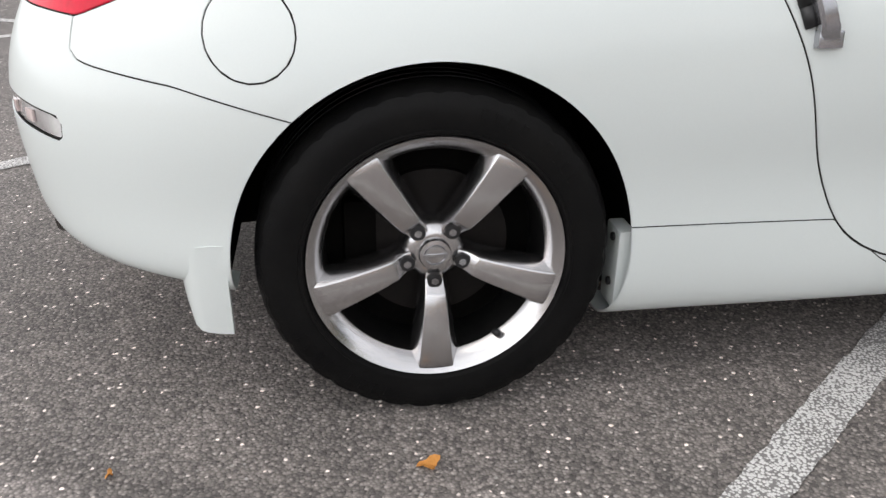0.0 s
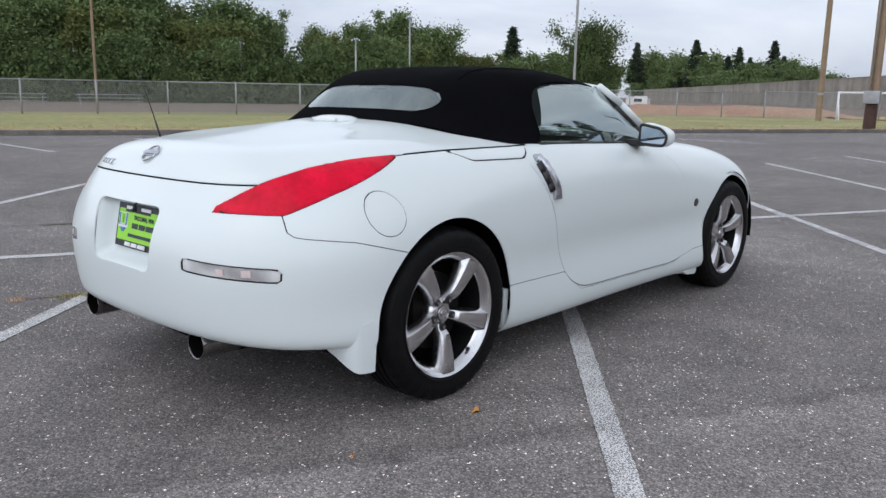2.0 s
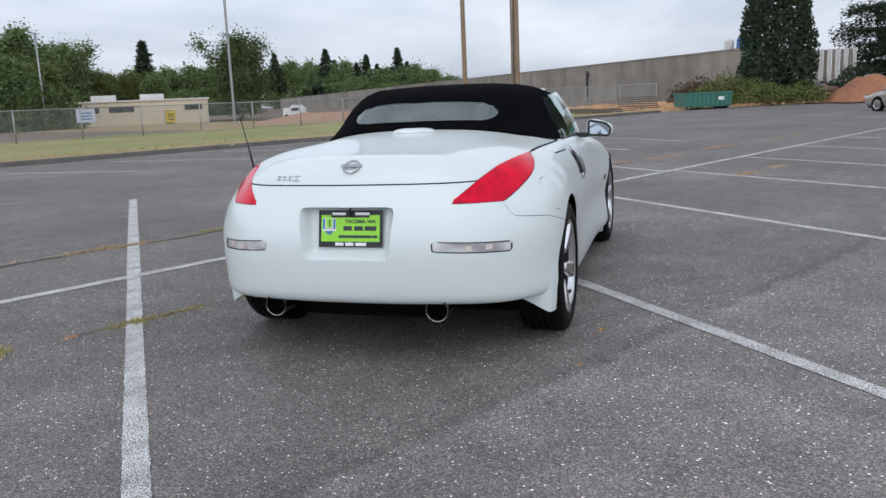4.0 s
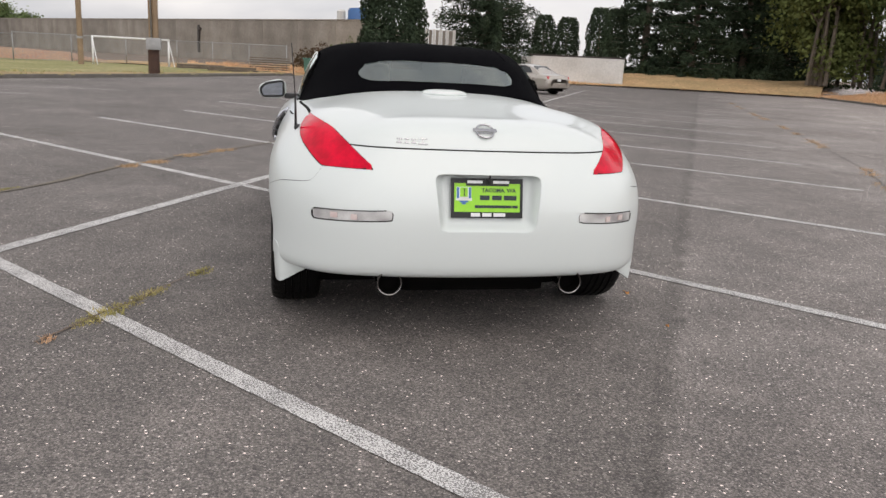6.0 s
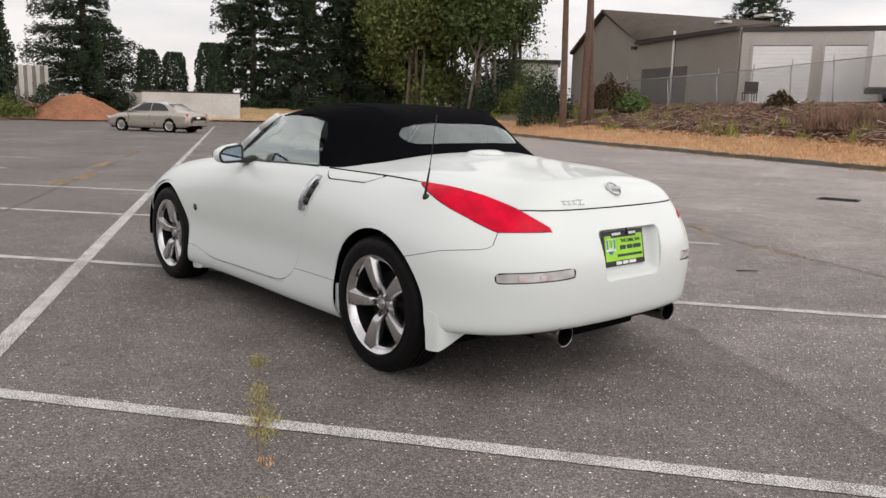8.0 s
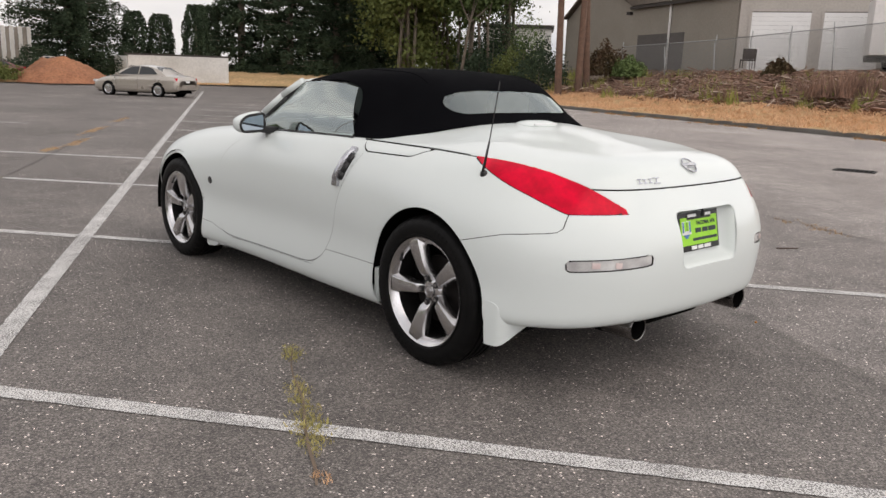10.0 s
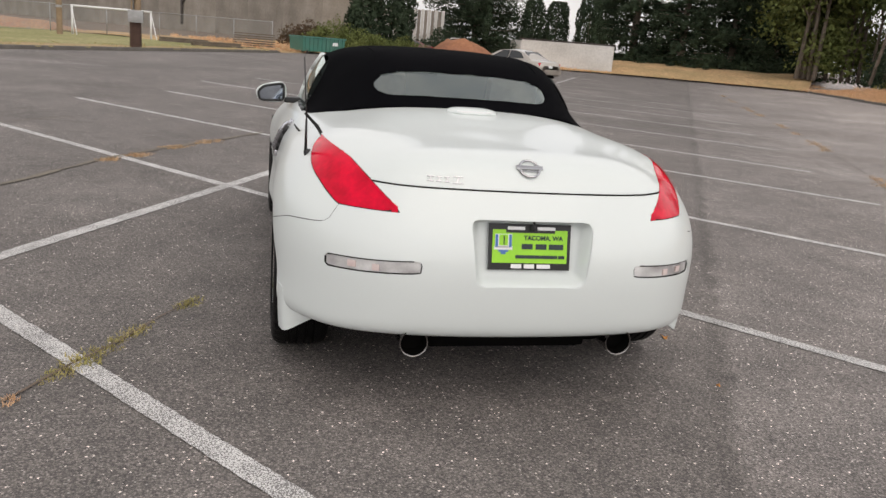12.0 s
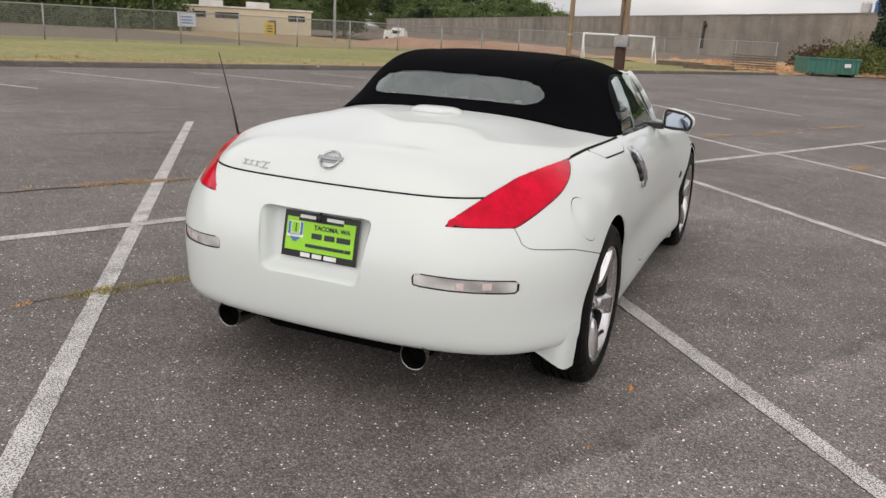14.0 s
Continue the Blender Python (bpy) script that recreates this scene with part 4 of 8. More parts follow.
def build_wheel(parent, at, turn, first):
    """turn: 0 on the left side, 180 on the right; first: where the first spoke points, in degrees."""
    m = pose(*at, 0, 0, turn)
    bm = lathe([(0.2455, 0.092), (0.2515, 0.102), (0.2520, 0.109), (0.2480, 0.112), (0.2410, 0.1075), (0.2330, 0.1015), (0.2240, 0.092), (0.2165, 0.078)], 96)
    rim = part("wheel", bm, ALLOY, parent, "five-spoke silver alloy wheel", sharp=60)
    rim.matrix_basis = m
    # silver like the rim; its dark tone is painted shade
    part("barrel", lathe([(0.2165, 0.078), (0.2150, 0.060), (0.2140, 0.030), (0.2120, -0.02), (0.2100, -0.07), (0.2300, -0.100)], 96), SHADED_ALLOY, rim, sharp=60)
    prof = [(0.236, -0.104), (0.262, -0.117), (0.295, -0.1205), (0.320, -0.115), (0.334, -0.103), (0.3400, -0.090), (0.3425, -0.075)]
    for g in (-0.052, -0.018, 0.018, 0.052):
        prof += [(0.3435, g - 0.006), (0.335, g - 0.005), (0.335, g + 0.005), (0.3435, g + 0.006)]
    prof += [(0.3425, 0.075), (0.3400, 0.090), (0.334, 0.103), (0.3285, 0.1095), (0.3265, 0.1100), (0.320, 0.1145), (0.3030, 0.1198), (0.2880, 0.1205), (0.2700, 0.1185), (0.2630, 0.1175), (0.2615, 0.1205), (0.2560, 0.1195), (0.2535, 0.1120), (0.2480, 0.1040)]
    bm = lathe(prof, 144)
    for v in bm.verts:
        k = round(math.atan2(v.co.z, v.co.x) / (2 * math.pi / 144))
        r = math.hypot(v.co.x, v.co.z)
        if r > 0.316 and 0.080 < v.co.y < 0.118 and k % 4 == 0:
            v.co.x, v.co.z = v.co.x * (1 - 0.004 / r), v.co.z * (1 - 0.004 / r)
    tyre = part("tyre", bm, RUBBER, rim, "black tyre with a grooved tread", sharp=30)
    # raised marks on the sidewall
    bm = None
    for a0 in (105, 290):
        for k in range(9):
            if k == 4:
                continue
            a = radians(a0 + k * 5.2)
            piece = box(0.011, 0.003, 0.022, (0, 0, 0), 0.001)
            piece.transform(Matrix.Rotation(-a, 4, "Y") @ Matrix.Translation((0.297, 0.1200, 0)) @ Matrix.Rotation(math.pi / 2, 4, "Y"))
            bm = merge(bm, piece)
    tagged(part("sidewall_mark", bm, RUBBER, tyre), kind="stuff")
    for k in range(5):
        a = radians(first + 72 * k)
        part("spoke", spoke_mesh(a), ALLOY, rim, sharp=40)
        c, s = math.cos(a), math.sin(a)
        part("lug_nut", rod((0.057 * c, 0.064, 0.057 * s), (0.057 * c, 0.077, 0.057 * s), 0.0095, 0.008, 6), CHROME, rim, smooth=False)
        # black plug drawn in place of the shaded hollow round the nut
        part("lug_pocket_shade", rod((0.057 * c, 0.055, 0.057 * s), (0.057 * c, 0.0735, 0.057 * s), 0.0150, seg=16), BLACK, rim)
    part("hub", lathe([(0.0, 0.064), (0.034, 0.064), (0.046, 0.062), (0.060, 0.050), (0.066, 0.030), (0.066, 0.0)], 48), ALLOY, rim)
    cap = part("centre_cap", lathe([(0.0, 0.0785), (0.018, 0.0775), (0.030, 0.075), (0.0325, 0.071), (0.0325, 0.062)], 40), ALLOY, rim, "silver cap with a ring badge")
    ring = lathe([(0.020 + 0.0022 * math.cos(q), 0.0785 + 0.0022 * math.sin(q)) for q in np.linspace(0, 2 * math.pi, 7)[:-1]], 32, closed=True)
    box(0.048, 0.004, 0.007, (0, 0.0790, 0), 0.001, bm=ring)
    part("cap_badge", ring, CHROME, cap)
    c, s = math.cos(radians(first - 36)), math.sin(radians(first - 36))
    part("valve", rod((0.226 * c, 0.085, 0.226 * s), (0.205 * c, 0.100, 0.205 * s), 0.0085, seg=10), BLACK, rim)
    # disc, caliper and plate are near-black to paint the shade behind the spokes
    part("brake_disc", lathe([(0.06, 0.012), (0.155, 0.012), (0.155, -0.012), (0.06, -0.012)], 48), DARK_METAL, rim, "brake disc darkened for shade")
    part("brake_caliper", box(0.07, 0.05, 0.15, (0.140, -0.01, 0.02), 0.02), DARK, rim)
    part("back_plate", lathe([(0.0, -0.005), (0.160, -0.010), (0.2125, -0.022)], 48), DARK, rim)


build_wheel(car, (0, -0.784, 0.338), 180, 270)
build_wheel(car, (0, 0.784, 0.338), 0, 70)
build_wheel(car, (2.65, -0.764, 0.338), 180, 90)
build_wheel(car, (2.65, 0.764, 0.338), 0, 85)

# ---- wheel housings and the underside ----
# near-black, so the shade beneath the car is in the colour
for cx, r in ((0.0, 0.402), (2.65, 0.396)):
    for s in (1, -1):
        bm = bmesh.new()
        rows = []
        for a in np.linspace(radians(-8), radians(188), 41):
            x, z = cx + r * math.cos(a), 0.338 + r * math.sin(a)
            rows.append([bm.verts.new((x + (0.0 if y < 0.85 else (cx - x) * 0.012), y * s, z)) for y in (0.50, 0.70, 0.84, 0.872)])
        for a, b in zip(rows, rows[1:]):
            for i in range(3):
                bm.faces.new((a[i], a[i + 1], b[i + 1], b[i]))
        back = [row[0] for row in rows]
        bm.faces.new(back)
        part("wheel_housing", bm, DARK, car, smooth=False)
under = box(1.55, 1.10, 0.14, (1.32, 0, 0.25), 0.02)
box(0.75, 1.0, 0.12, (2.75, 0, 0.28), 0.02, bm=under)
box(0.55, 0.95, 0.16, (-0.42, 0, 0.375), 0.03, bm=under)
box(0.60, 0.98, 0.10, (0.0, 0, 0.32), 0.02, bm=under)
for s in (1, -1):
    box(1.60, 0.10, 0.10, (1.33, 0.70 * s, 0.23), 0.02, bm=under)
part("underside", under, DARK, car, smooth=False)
part("rear_axle", rod((0, -0.72, 0.338), (0, 0.72, 0.338), 0.035), DARK, car)

# ---- exhausts ----
for s in (1, -1):
    bm = lathe([(0.050, 0.0), (0.053, -0.002), (0.055, 0.004), (0.0545, 0.03), (0.053, 0.16), (0.048, 0.165), (0.048, 0.10), (0.049, 0.0)], 40, "Y", closed=True)
    bm.transform(pose(-0.815, 0.407 * s, 0.292, 0, 0, -90))
    tip = part("exhaust_tip", bm, STEEL, car, "round polished steel exhaust tip")
    bm = lathe([(0.0, 0.06), (0.048, 0.06)], 32, "Y")
    bm.transform(pose(-0.815, 0.407 * s, 0.292, 0, 0, -90))
    part("tip_bore", bm, DARK, tip)
    bm = lathe([(0.0470, 0.004), (0.0465, 0.03), (0.0465, 0.12), (0.0, 0.12)], 32, "Y")
    bm.transform(pose(-0.815, 0.407 * s, 0.292, 0, 0, -90))
    part("tip_lining", bm, DARK, tip, "near-black inside of the tip")
    part("exhaust_pipe", rod((-0.69, 0.405 * s, 0.292), (-0.35, 0.34 * s, 0.31), 0.035, seg=14), DARK, car)
# valance and silencer fill the tail's underside with painted shade
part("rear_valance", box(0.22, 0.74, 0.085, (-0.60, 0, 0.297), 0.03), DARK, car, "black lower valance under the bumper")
# low pan added to block light and deepen the shadow under the car
part("under_shade_pan", box(3.1, 1.36, 0.05, (1.25, 0, 0.185), 0.02), DARK, car)
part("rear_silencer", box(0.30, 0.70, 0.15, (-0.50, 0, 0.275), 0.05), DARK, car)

# ---- spats behind the wheels and sill ends ----
for s in (1, -1):
    bm = bmesh.new()
    path = [(-0.390, 0.892, 0.392, 0.197), (-0.418, 0.886, 0.391, 0.196), (-0.444, 0.878, 0.385, 0.197), (-0.458, 0.870, 0.362, 0.199), (-0.472, 0.855, 0.345, 0.207), (-0.484, 0.825, 0.340, 0.225), (-0.494, 0.783, 0.338, 0.252), (-0.504, 0.735, 0.337, 0.278), (-0.514, 0.680, 0.336, 0.300), (-0.524, 0.615, 0.335, 0.318)]
    rows = []
    for k, (x, y, zt, zb) in enumerate(path):
        a, b = path[max(0, k - 1)], path[min(len(path) - 1, k + 1)]
        d = Vector((b[0] - a[0], b[1] - a[1])).normalized()
        inw = Vector((-d.y, d.x)) if k else Vector((0, -1))
        if inw.y > 0 or (inw.y > -0.2 and inw.x < 0):
            inw = -inw
        ring = [(x, y, zt)] + [(x + inw.x * 0.010 * f * f, y + inw.y * 0.010 * f * f, zt + (zb - zt) * f) for f in (0.3, 0.6, 0.85, 0.97)]
        ring += [(px + inw.x * 0.016, py + inw.y * 0.016, pz) for px, py, pz in reversed(ring)]
        rows.append([bm.verts.new((px, py * s, pz)) for px, py, pz in ring])
    for a, b in zip(rows, rows[1:]):
        for i in range(len(a)):
            j = (i + 1) % len(a)
            bm.faces.new((a[i], a[j], b[j], b[i]))
    bm.faces.new(rows[0])
    bm.faces.new(rows[-1])
    bmesh.ops.recalc_face_normals(bm, faces=bm.faces[:])
    part("rear_spat", bm, PAINT, body_parts["rear_bumper"], "white corner spat behind the wheel", sharp=50)
    for z in (0.350, 0.250):
        part("sill_screw", rod((0.362, 0.838 * s, z), (0.372, 0.838 * s, z), 0.009, seg=10), BLACK, body_parts["sill", s], "black screw")
    part("sill_end", box(0.036, 0.076, 0.174, (0.385, 0.830 * s, 0.284), 0.008), PAINT, body_parts["sill", s])
    bm = bmesh.new()
    prof = [(2.03, 0.172), (2.10, 0.178), (2.16, 0.150), (2.262, 0.138), (2.284, 0.152), (2.275, 0.30), (2.05, 0.27)]
    a = [bm.verts.new((x, 0.855 * s, z)) for x, z in prof]
    b = [bm.verts.new((x, 0.76 * s, z)) for x, z in prof]
    bm.faces.new(a)
    bm.faces.new(b[::-1])
    for i in range(len(prof)):
        j = (i + 1) % len(prof)
        bm.faces.new((a[i], b[i], b[j], a[j]))
    bmesh.ops.recalc_face_normals(bm, faces=bm.faces[:])
    bmesh.ops.bevel(bm, geom=bm.edges[:], offset=0.008, segments=2, affect="EDGES", profile=0.6)
    part("front_spat", bm, PAINT, body_parts["sill", s])

# ---- badges, brake light, aerial ----
def badge(name, bm, at, normal, parent, mat=CHROME, label=""):
    """Lays a piece made flat in x (right) and z (up), facing -y, on the body."""
    y = -Vector(normal).normalized()
    x = y.cross(Vector((0, 0, 1))).normalized()
    z = x.cross(y)
    m = Matrix((x, y, z)).transposed().to_4x4()
    bm.transform(Matrix.Translation(at) @ m)
    return part(name, bm, mat, parent, label)


lid = body_parts["trunk_lid"]
hit, n = on_body(-2, 0.004, 0.940, (1, 0, 0))
ring = lathe([(0.0385 + 0.0045 * math.cos(q), -0.004 + 0.004 * math.sin(q)) for q in np.linspace(0, 2 * math.pi, 9)[:-1]], 48, closed=True)
box(0.104, 0.006, 0.018, (0, -0.005, 0.004), 0.002, bm=ring)
box(0.070, 0.005, 0.004, (0, -0.004, -0.012), 0.001, bm=ring)
badge("ring_badge", ring, hit, n, lid, label="chrome ring badge with a bar")
for k, (w, h) in enumerate(((0.024, 0.017), (0.022, 0.017), (0.022, 0.017), (0.040, 0.024))):
    hit, n = on_body(-2, 0.375 - 0.030 * k - (0.008 if k == 3 else 0), 0.893, (1, 0, 0))
    bar = box(w, 0.004, 0.0045, (0, -0.002, h / 2), 0.001)
    box(w, 0.004, 0.0045, (0, -0.002, -h / 2), 0.001, bm=bar)
    box(0.0045, 0.004, h, (0, -0.002, 0), 0.001, (0, 25 if k == 3 else 0, 0), bm=bar)
    badge("model_mark", bar, hit, n, lid, label="small chrome mark")
for s in (1, -1):
    hit, n = on_body(2.157, 2 * s, 0.586, (0, -s, 0))
    dot = lathe([(0.0, -0.006), (0.020, -0.005), (0.024, -0.002), (0.024, 0.002)], 28)
    fender_badge = badge("side_badge", dot, hit, n, body_parts["front_fender", s], BLACK, "round black fender badge")
    bar = box(0.026, 0.003, 0.005, (0, -0.007, 0.008), 0.001)
    box(0.026, 0.003, 0.005, (0, -0.007, -0.008), 0.001, bm=bar)
    box(0.006, 0.003, 0.022, (0, -0.007, 0), 0.001, (0, 40, 0), bm=bar)
    badge("badge_mark", bar, hit, n, fender_badge)
bm = bmesh.new()
bmesh.ops.create_uvsphere(bm, u_segments=32, v_segments=14, radius=1.0)
for v in bm.verts:
    c = v.co
    k = lambda q: math.copysign(abs(q) ** 0.6, q)
    v.co = Vector((0.185 + 0.075 * c.x, 0.125 * k(c.y), 1.056 + 0.024 * c.z))
hump = part("brake_light_hump", bm, PAINT, lid, "white hump with a brake light")
part("brake_lens", box(0.010, 0.17, 0.008, (0.118, 0, 1.064), 0.003), WHITE, hump)
hit, n = on_body(-0.245, 2, 0.893, (0, -1, 0))
base = lathe([(0.0, 0.016), (0.009, 0.014), (0.014, 0.006), (0.019, -0.002)], 16, "Z")
base.transform(Matrix.Translation(hit) @ n.to_track_quat("Z", "Y").to_matrix().to_4x4())
aerial = part("aerial", base, BLACK, car, "short black whip aerial on the rear fender")
tip = hit + Vector((-0.10, 0.03, 0.38))
mid_a = hit + (tip - hit) * 0.36
part("aerial_stem", rod(hit + n * 0.01, mid_a, 0.0062, 0.0045, 10), BLACK, aerial)
part("aerial_whip", rod(mid_a, tip, 0.0026, 0.0022, 8), BLACK, aerial)

# ---- lamp insides and the dealer's plate ----
plate_m = Matrix.Translation((-0.804, -0.004, 0.664)) @ Matrix.Rotation(math.atan2(0.031, 0.155), 4, "Y") @ Matrix.Rotation(radians(-90), 4, "Z")


def plate_piece(name, w, h, x, z, depth, mat, parent, bevel=0.0, label=""):
    b2 = box(w, 0.003, h, (x, -depth, z), bevel)
    b2.transform(plate_m)
    return part(name, b2, mat, parent, label, smooth=bool(bevel))


plate = plate_piece("dealer_plate", 0.318, 0.170, 0, 0, 0.0, BLACK, car, 0.0015, "lime green dealer plate in a black frame")
plate_piece("plate_field", 0.290, 0.122, 0, 0.002, 0.003, PLATE_GREEN, plate)
plate_piece("frame_tab", 0.190, 0.016, 0, 0.060, 0.0042, BLACK, plate, 0.001)
for name, w, h, x, z, mat in (("printed_bar", 0.066, 0.012, -0.056, 0.069, WHITE), ("printed_bar", 0.070, 0.012, 0.060, 0.069, WHITE),
                              ("printed_bar", 0.040, 0.015, -0.052, -0.071, WHITE), ("printed_bar", 0.040, 0.015, -0.002, -0.071, WHITE), ("printed_bar", 0.052, 0.015, 0.054, -0.071, WHITE),
                              ("printed_bar", 0.042, 0.020, -0.012, 0.002, INK), ("printed_bar", 0.042, 0.020, 0.042, 0.002, INK), ("printed_bar", 0.056, 0.020, 0.101, 0.002, INK),
                              ("printed_bar", 0.163, 0.012, 0.026, -0.036, INK), ("printed_bar", 0.024, 0.012, 0.123, -0.036, INK),
                              ("printed_mark", 0.064, 0.050, -0.104, 0.022, WHITE), ("printed_mark", 0.010, 0.046, -0.130, 0.022, BLUE_INK), ("printed_mark", 0.010, 0.046, -0.078, 0.022, BLUE_INK),
                              ("printed_mark", 0.034, 0.040, -0.104, 0.025, PLATE_GREEN), ("printed_mark", 0.006, 0.034, -0.102, 0.024, INK), ("printed_mark", 0.070, 0.013, -0.104, -0.004, WHITE), ("printed_mark", 0.036, 0.008, -0.104, -0.015, BLUE_INK), ("printed_mark", 0.018, 0.008, -0.104, -0.023, BLUE_INK)):
    plate_piece(name, w, h, x, z, 0.0055 + (0.0006 if mat in (PLATE_GREEN, BLUE_INK, INK) and name == "printed_mark" else 0.0), mat, plate)
for s in (1, -1):
    for y, w in ((0.645, 0.035), (0.565, 0.028)):
        hit, n = on_body(-2, y * s, 0.578, (1, 0, 0))
        b2 = box(0.006, w, 0.024, (0, 0, 0), 0.0028)
        b2.transform(Matrix.Translation(hit + Vector((0.0035, 0, 0))) @ Matrix.Rotation(math.atan2(n.y, n.x) + math.pi, 4, "Z"))
        part("lamp_bulb", b2, BULB, body_parts["marker_lamp", s], "pinkish bulb behind the lens")
txt = bpy.data.curves.new("plate_words", "FONT")
txt.body, txt.size, txt.align_x, txt.extrude = "TACOMA, WA", 0.0235, "CENTER", 0.0004
txt.offset = 0.0006
words = new("plate_words", txt)
words_me = bpy.data.meshes.new_from_object(words.evaluated_get(bpy.context.evaluated_depsgraph_get()))
bpy.data.objects.remove(words)
words_me.transform(plate_m @ Matrix.Translation((0.050, -0.0062, 0.026)) @ Matrix.Rotation(radians(90), 4, "X"))
link_mesh("plate_words", words_me, INK, plate, smooth=False)
clip = rod((-0.815, -0.006, 0.728), (-0.812, -0.010, 0.752), 0.010, 0.006, seg=8)
rod((-0.812, -0.010, 0.750), (-0.800, -0.012, 0.766), 0.004, seg=8, bm=clip)
part("plate_clip", clip, BLACK, plate)

# ---- materials of the surroundings ----
def stained_concrete():
    """Cast concrete: broad brown-grey clouds, streaks that run down from the top, fine pores; each panel its own."""
    m = material("old_concrete", (0.285, 0.258, 0.225), 0.9, second=(0.185, 0.162, 0.138), scale=0.45, fine=5, bump=0.3, bump_scale=14, grain=0.10, vary=0.16)
    n, l = m.node_tree.nodes, m.node_tree.links
    b = n["Principled BSDF"]
    tone = b.inputs["Base Color"].links[0].from_socket
    co, info, shift, streak = n.new("ShaderNodeTexCoord"), n.new("ShaderNodeObjectInfo"), n.new("ShaderNodeMapping"), n.new("ShaderNodeTexNoise")
    shift.inputs["Scale"].default_value = (0.55, 1.0, 0.20)
    far = n.new("ShaderNodeMath")
    far.operation = "MULTIPLY"
    far.inputs[1].default_value = 90.0
    l.new(info.outputs["Random"], far.inputs[0])
    l.new(far.outputs[0], shift.inputs["Location"])
    l.new(co.outputs["Object"], shift.inputs[0])
    l.new(shift.outputs[0], streak.inputs["Vector"])
    streak.inputs["Scale"].default_value, streak.inputs["Detail"].default_value = 1.0, 4.0
    ramp = n.new("ShaderNodeValToRGB")
    ramp.color_ramp.elements[0].position, ramp.color_ramp.elements[0].color = 0.32, (0.80, 0.775, 0.75, 1)
    ramp.color_ramp.elements[1].position, ramp.color_ramp.elements[1].color = 0.68, (1.16, 1.14, 1.12, 1)
    l.new(streak.outputs["Fac"], ramp.inputs[0])
    mx = n.new("ShaderNodeMix")
    mx.data_type, mx.blend_type = "RGBA", "MULTIPLY"
    mx.inputs[0].default_value = 0.9
    l.new(tone, mx.inputs[6])
    l.new(ramp.outputs[0], mx.inputs[7])
    l.new(mx.outputs[2], b.inputs["Base Color"])
    return m


CONCRETE = stained_concrete()
KERB = material("kerb_concrete", (0.135, 0.122, 0.108), 0.9, second=(0.075, 0.068, 0.06), scale=2.5, fine=30, bump=0.5, bump_scale=40, grain=0.25)
DRY_GRASS = material("dry_grass", (0.56, 0.36, 0.20), 0.95, second=(0.34, 0.25, 0.13), scale=0.45, fine=6, bump=0.8, bump_scale=9, grain=0.3, gloss=0.15)
DRY_LAWN = material("dry_lawn", (0.40, 0.285, 0.165), 0.95, second=(0.27, 0.205, 0.11), scale=0.35, fine=6, bump=0.7, bump_scale=11, grain=0.3, gloss=0.12)
MIXED_LAWN = material("half_dry_lawn", (0.34, 0.30, 0.155), 0.95, second=(0.20, 0.205, 0.085), scale=0.3, fine=6, bump=0.7, bump_scale=11, grain=0.3, gloss=0.12)
GREEN_GRASS = material("mown_grass", (0.20, 0.215, 0.085), 0.95, second=(0.31, 0.27, 0.13), scale=0.22, fine=5, bump=0.6, bump_scale=12, grain=0.25, gloss=0.15)
BANK_SOIL = material("bank_soil", (0.20, 0.14, 0.10), 0.95, second=(0.11, 0.085, 0.065), scale=0.8, fine=8, bump=0.9, bump_scale=8, grain=0.3)
STRAW = material("dry_blades", (0.70, 0.44, 0.27), 0.9, second=(0.55, 0.34, 0.20), scale=0.7, fine=5, grain=0.2, gloss=0.15)
PALE_STRAW = material("pale_straw", (0.46, 0.38, 0.20), 0.9, second=(0.36, 0.32, 0.14), scale=0.7, fine=5, grain=0.2, gloss=0.15)
CRACK_STRAW = material("bleached_weeds", (0.56, 0.36, 0.22), 0.9, second=(0.40, 0.29, 0.18), scale=2.0, fine=20, grain=0.2, gloss=0.15)
ORANGE_STRAW = material("rusty_weeds", (0.44, 0.21, 0.075), 0.9, second=(0.30, 0.19, 0.08), scale=2.0, fine=20, grain=0.2, gloss=0.15)
WEED = material("green_weeds", (0.17, 0.20, 0.05), 0.9, second=(0.33, 0.29, 0.10), scale=4.0, fine=30, grain=0.2, gloss=0.15)
SILT = material("pale_silt", (0.235, 0.205, 0.165), 0.95, second=(0.16, 0.145, 0.125), scale=7.0, fine=90, bump=0.5, bump_scale=150, grain=0.35, gloss=0.1)
MOSS = material("yellow_moss", (0.31, 0.29, 0.10), 0.95, second=(0.44, 0.36, 0.18), scale=9.0, fine=60, grain=0.3, gloss=0.1)
LEAF_DEEP = material("deep_green_leaves", (0.050, 0.075, 0.028), 0.75, second=(0.095, 0.128, 0.046), scale=0.5, fine=3, grain=0.35, gloss=0.12)
LEAF_GREEN = material("broad_leaves", (0.092, 0.132, 0.052), 0.7, second=(0.150, 0.200, 0.075), scale=0.5, fine=3, grain=0.35, gloss=0.15)
LEAF_DARK = material("dark_needles", (0.026, 0.040, 0.025), 0.8, second=(0.050, 0.072, 0.040), scale=0.6, fine=3, grain=0.35, gloss=0.15)
LEAF_OLIVE = material("olive_leaves", (0.086, 0.110, 0.034), 0.7, second=(0.140, 0.155, 0.050), scale=0.5, fine=3, grain=0.35, gloss=0.15)
LEAF_PALE = material("pale_leaves", (0.15, 0.18, 0.08), 0.7, second=(0.10, 0.13, 0.05), scale=0.5, fine=3, grain=0.35, gloss=0.15)
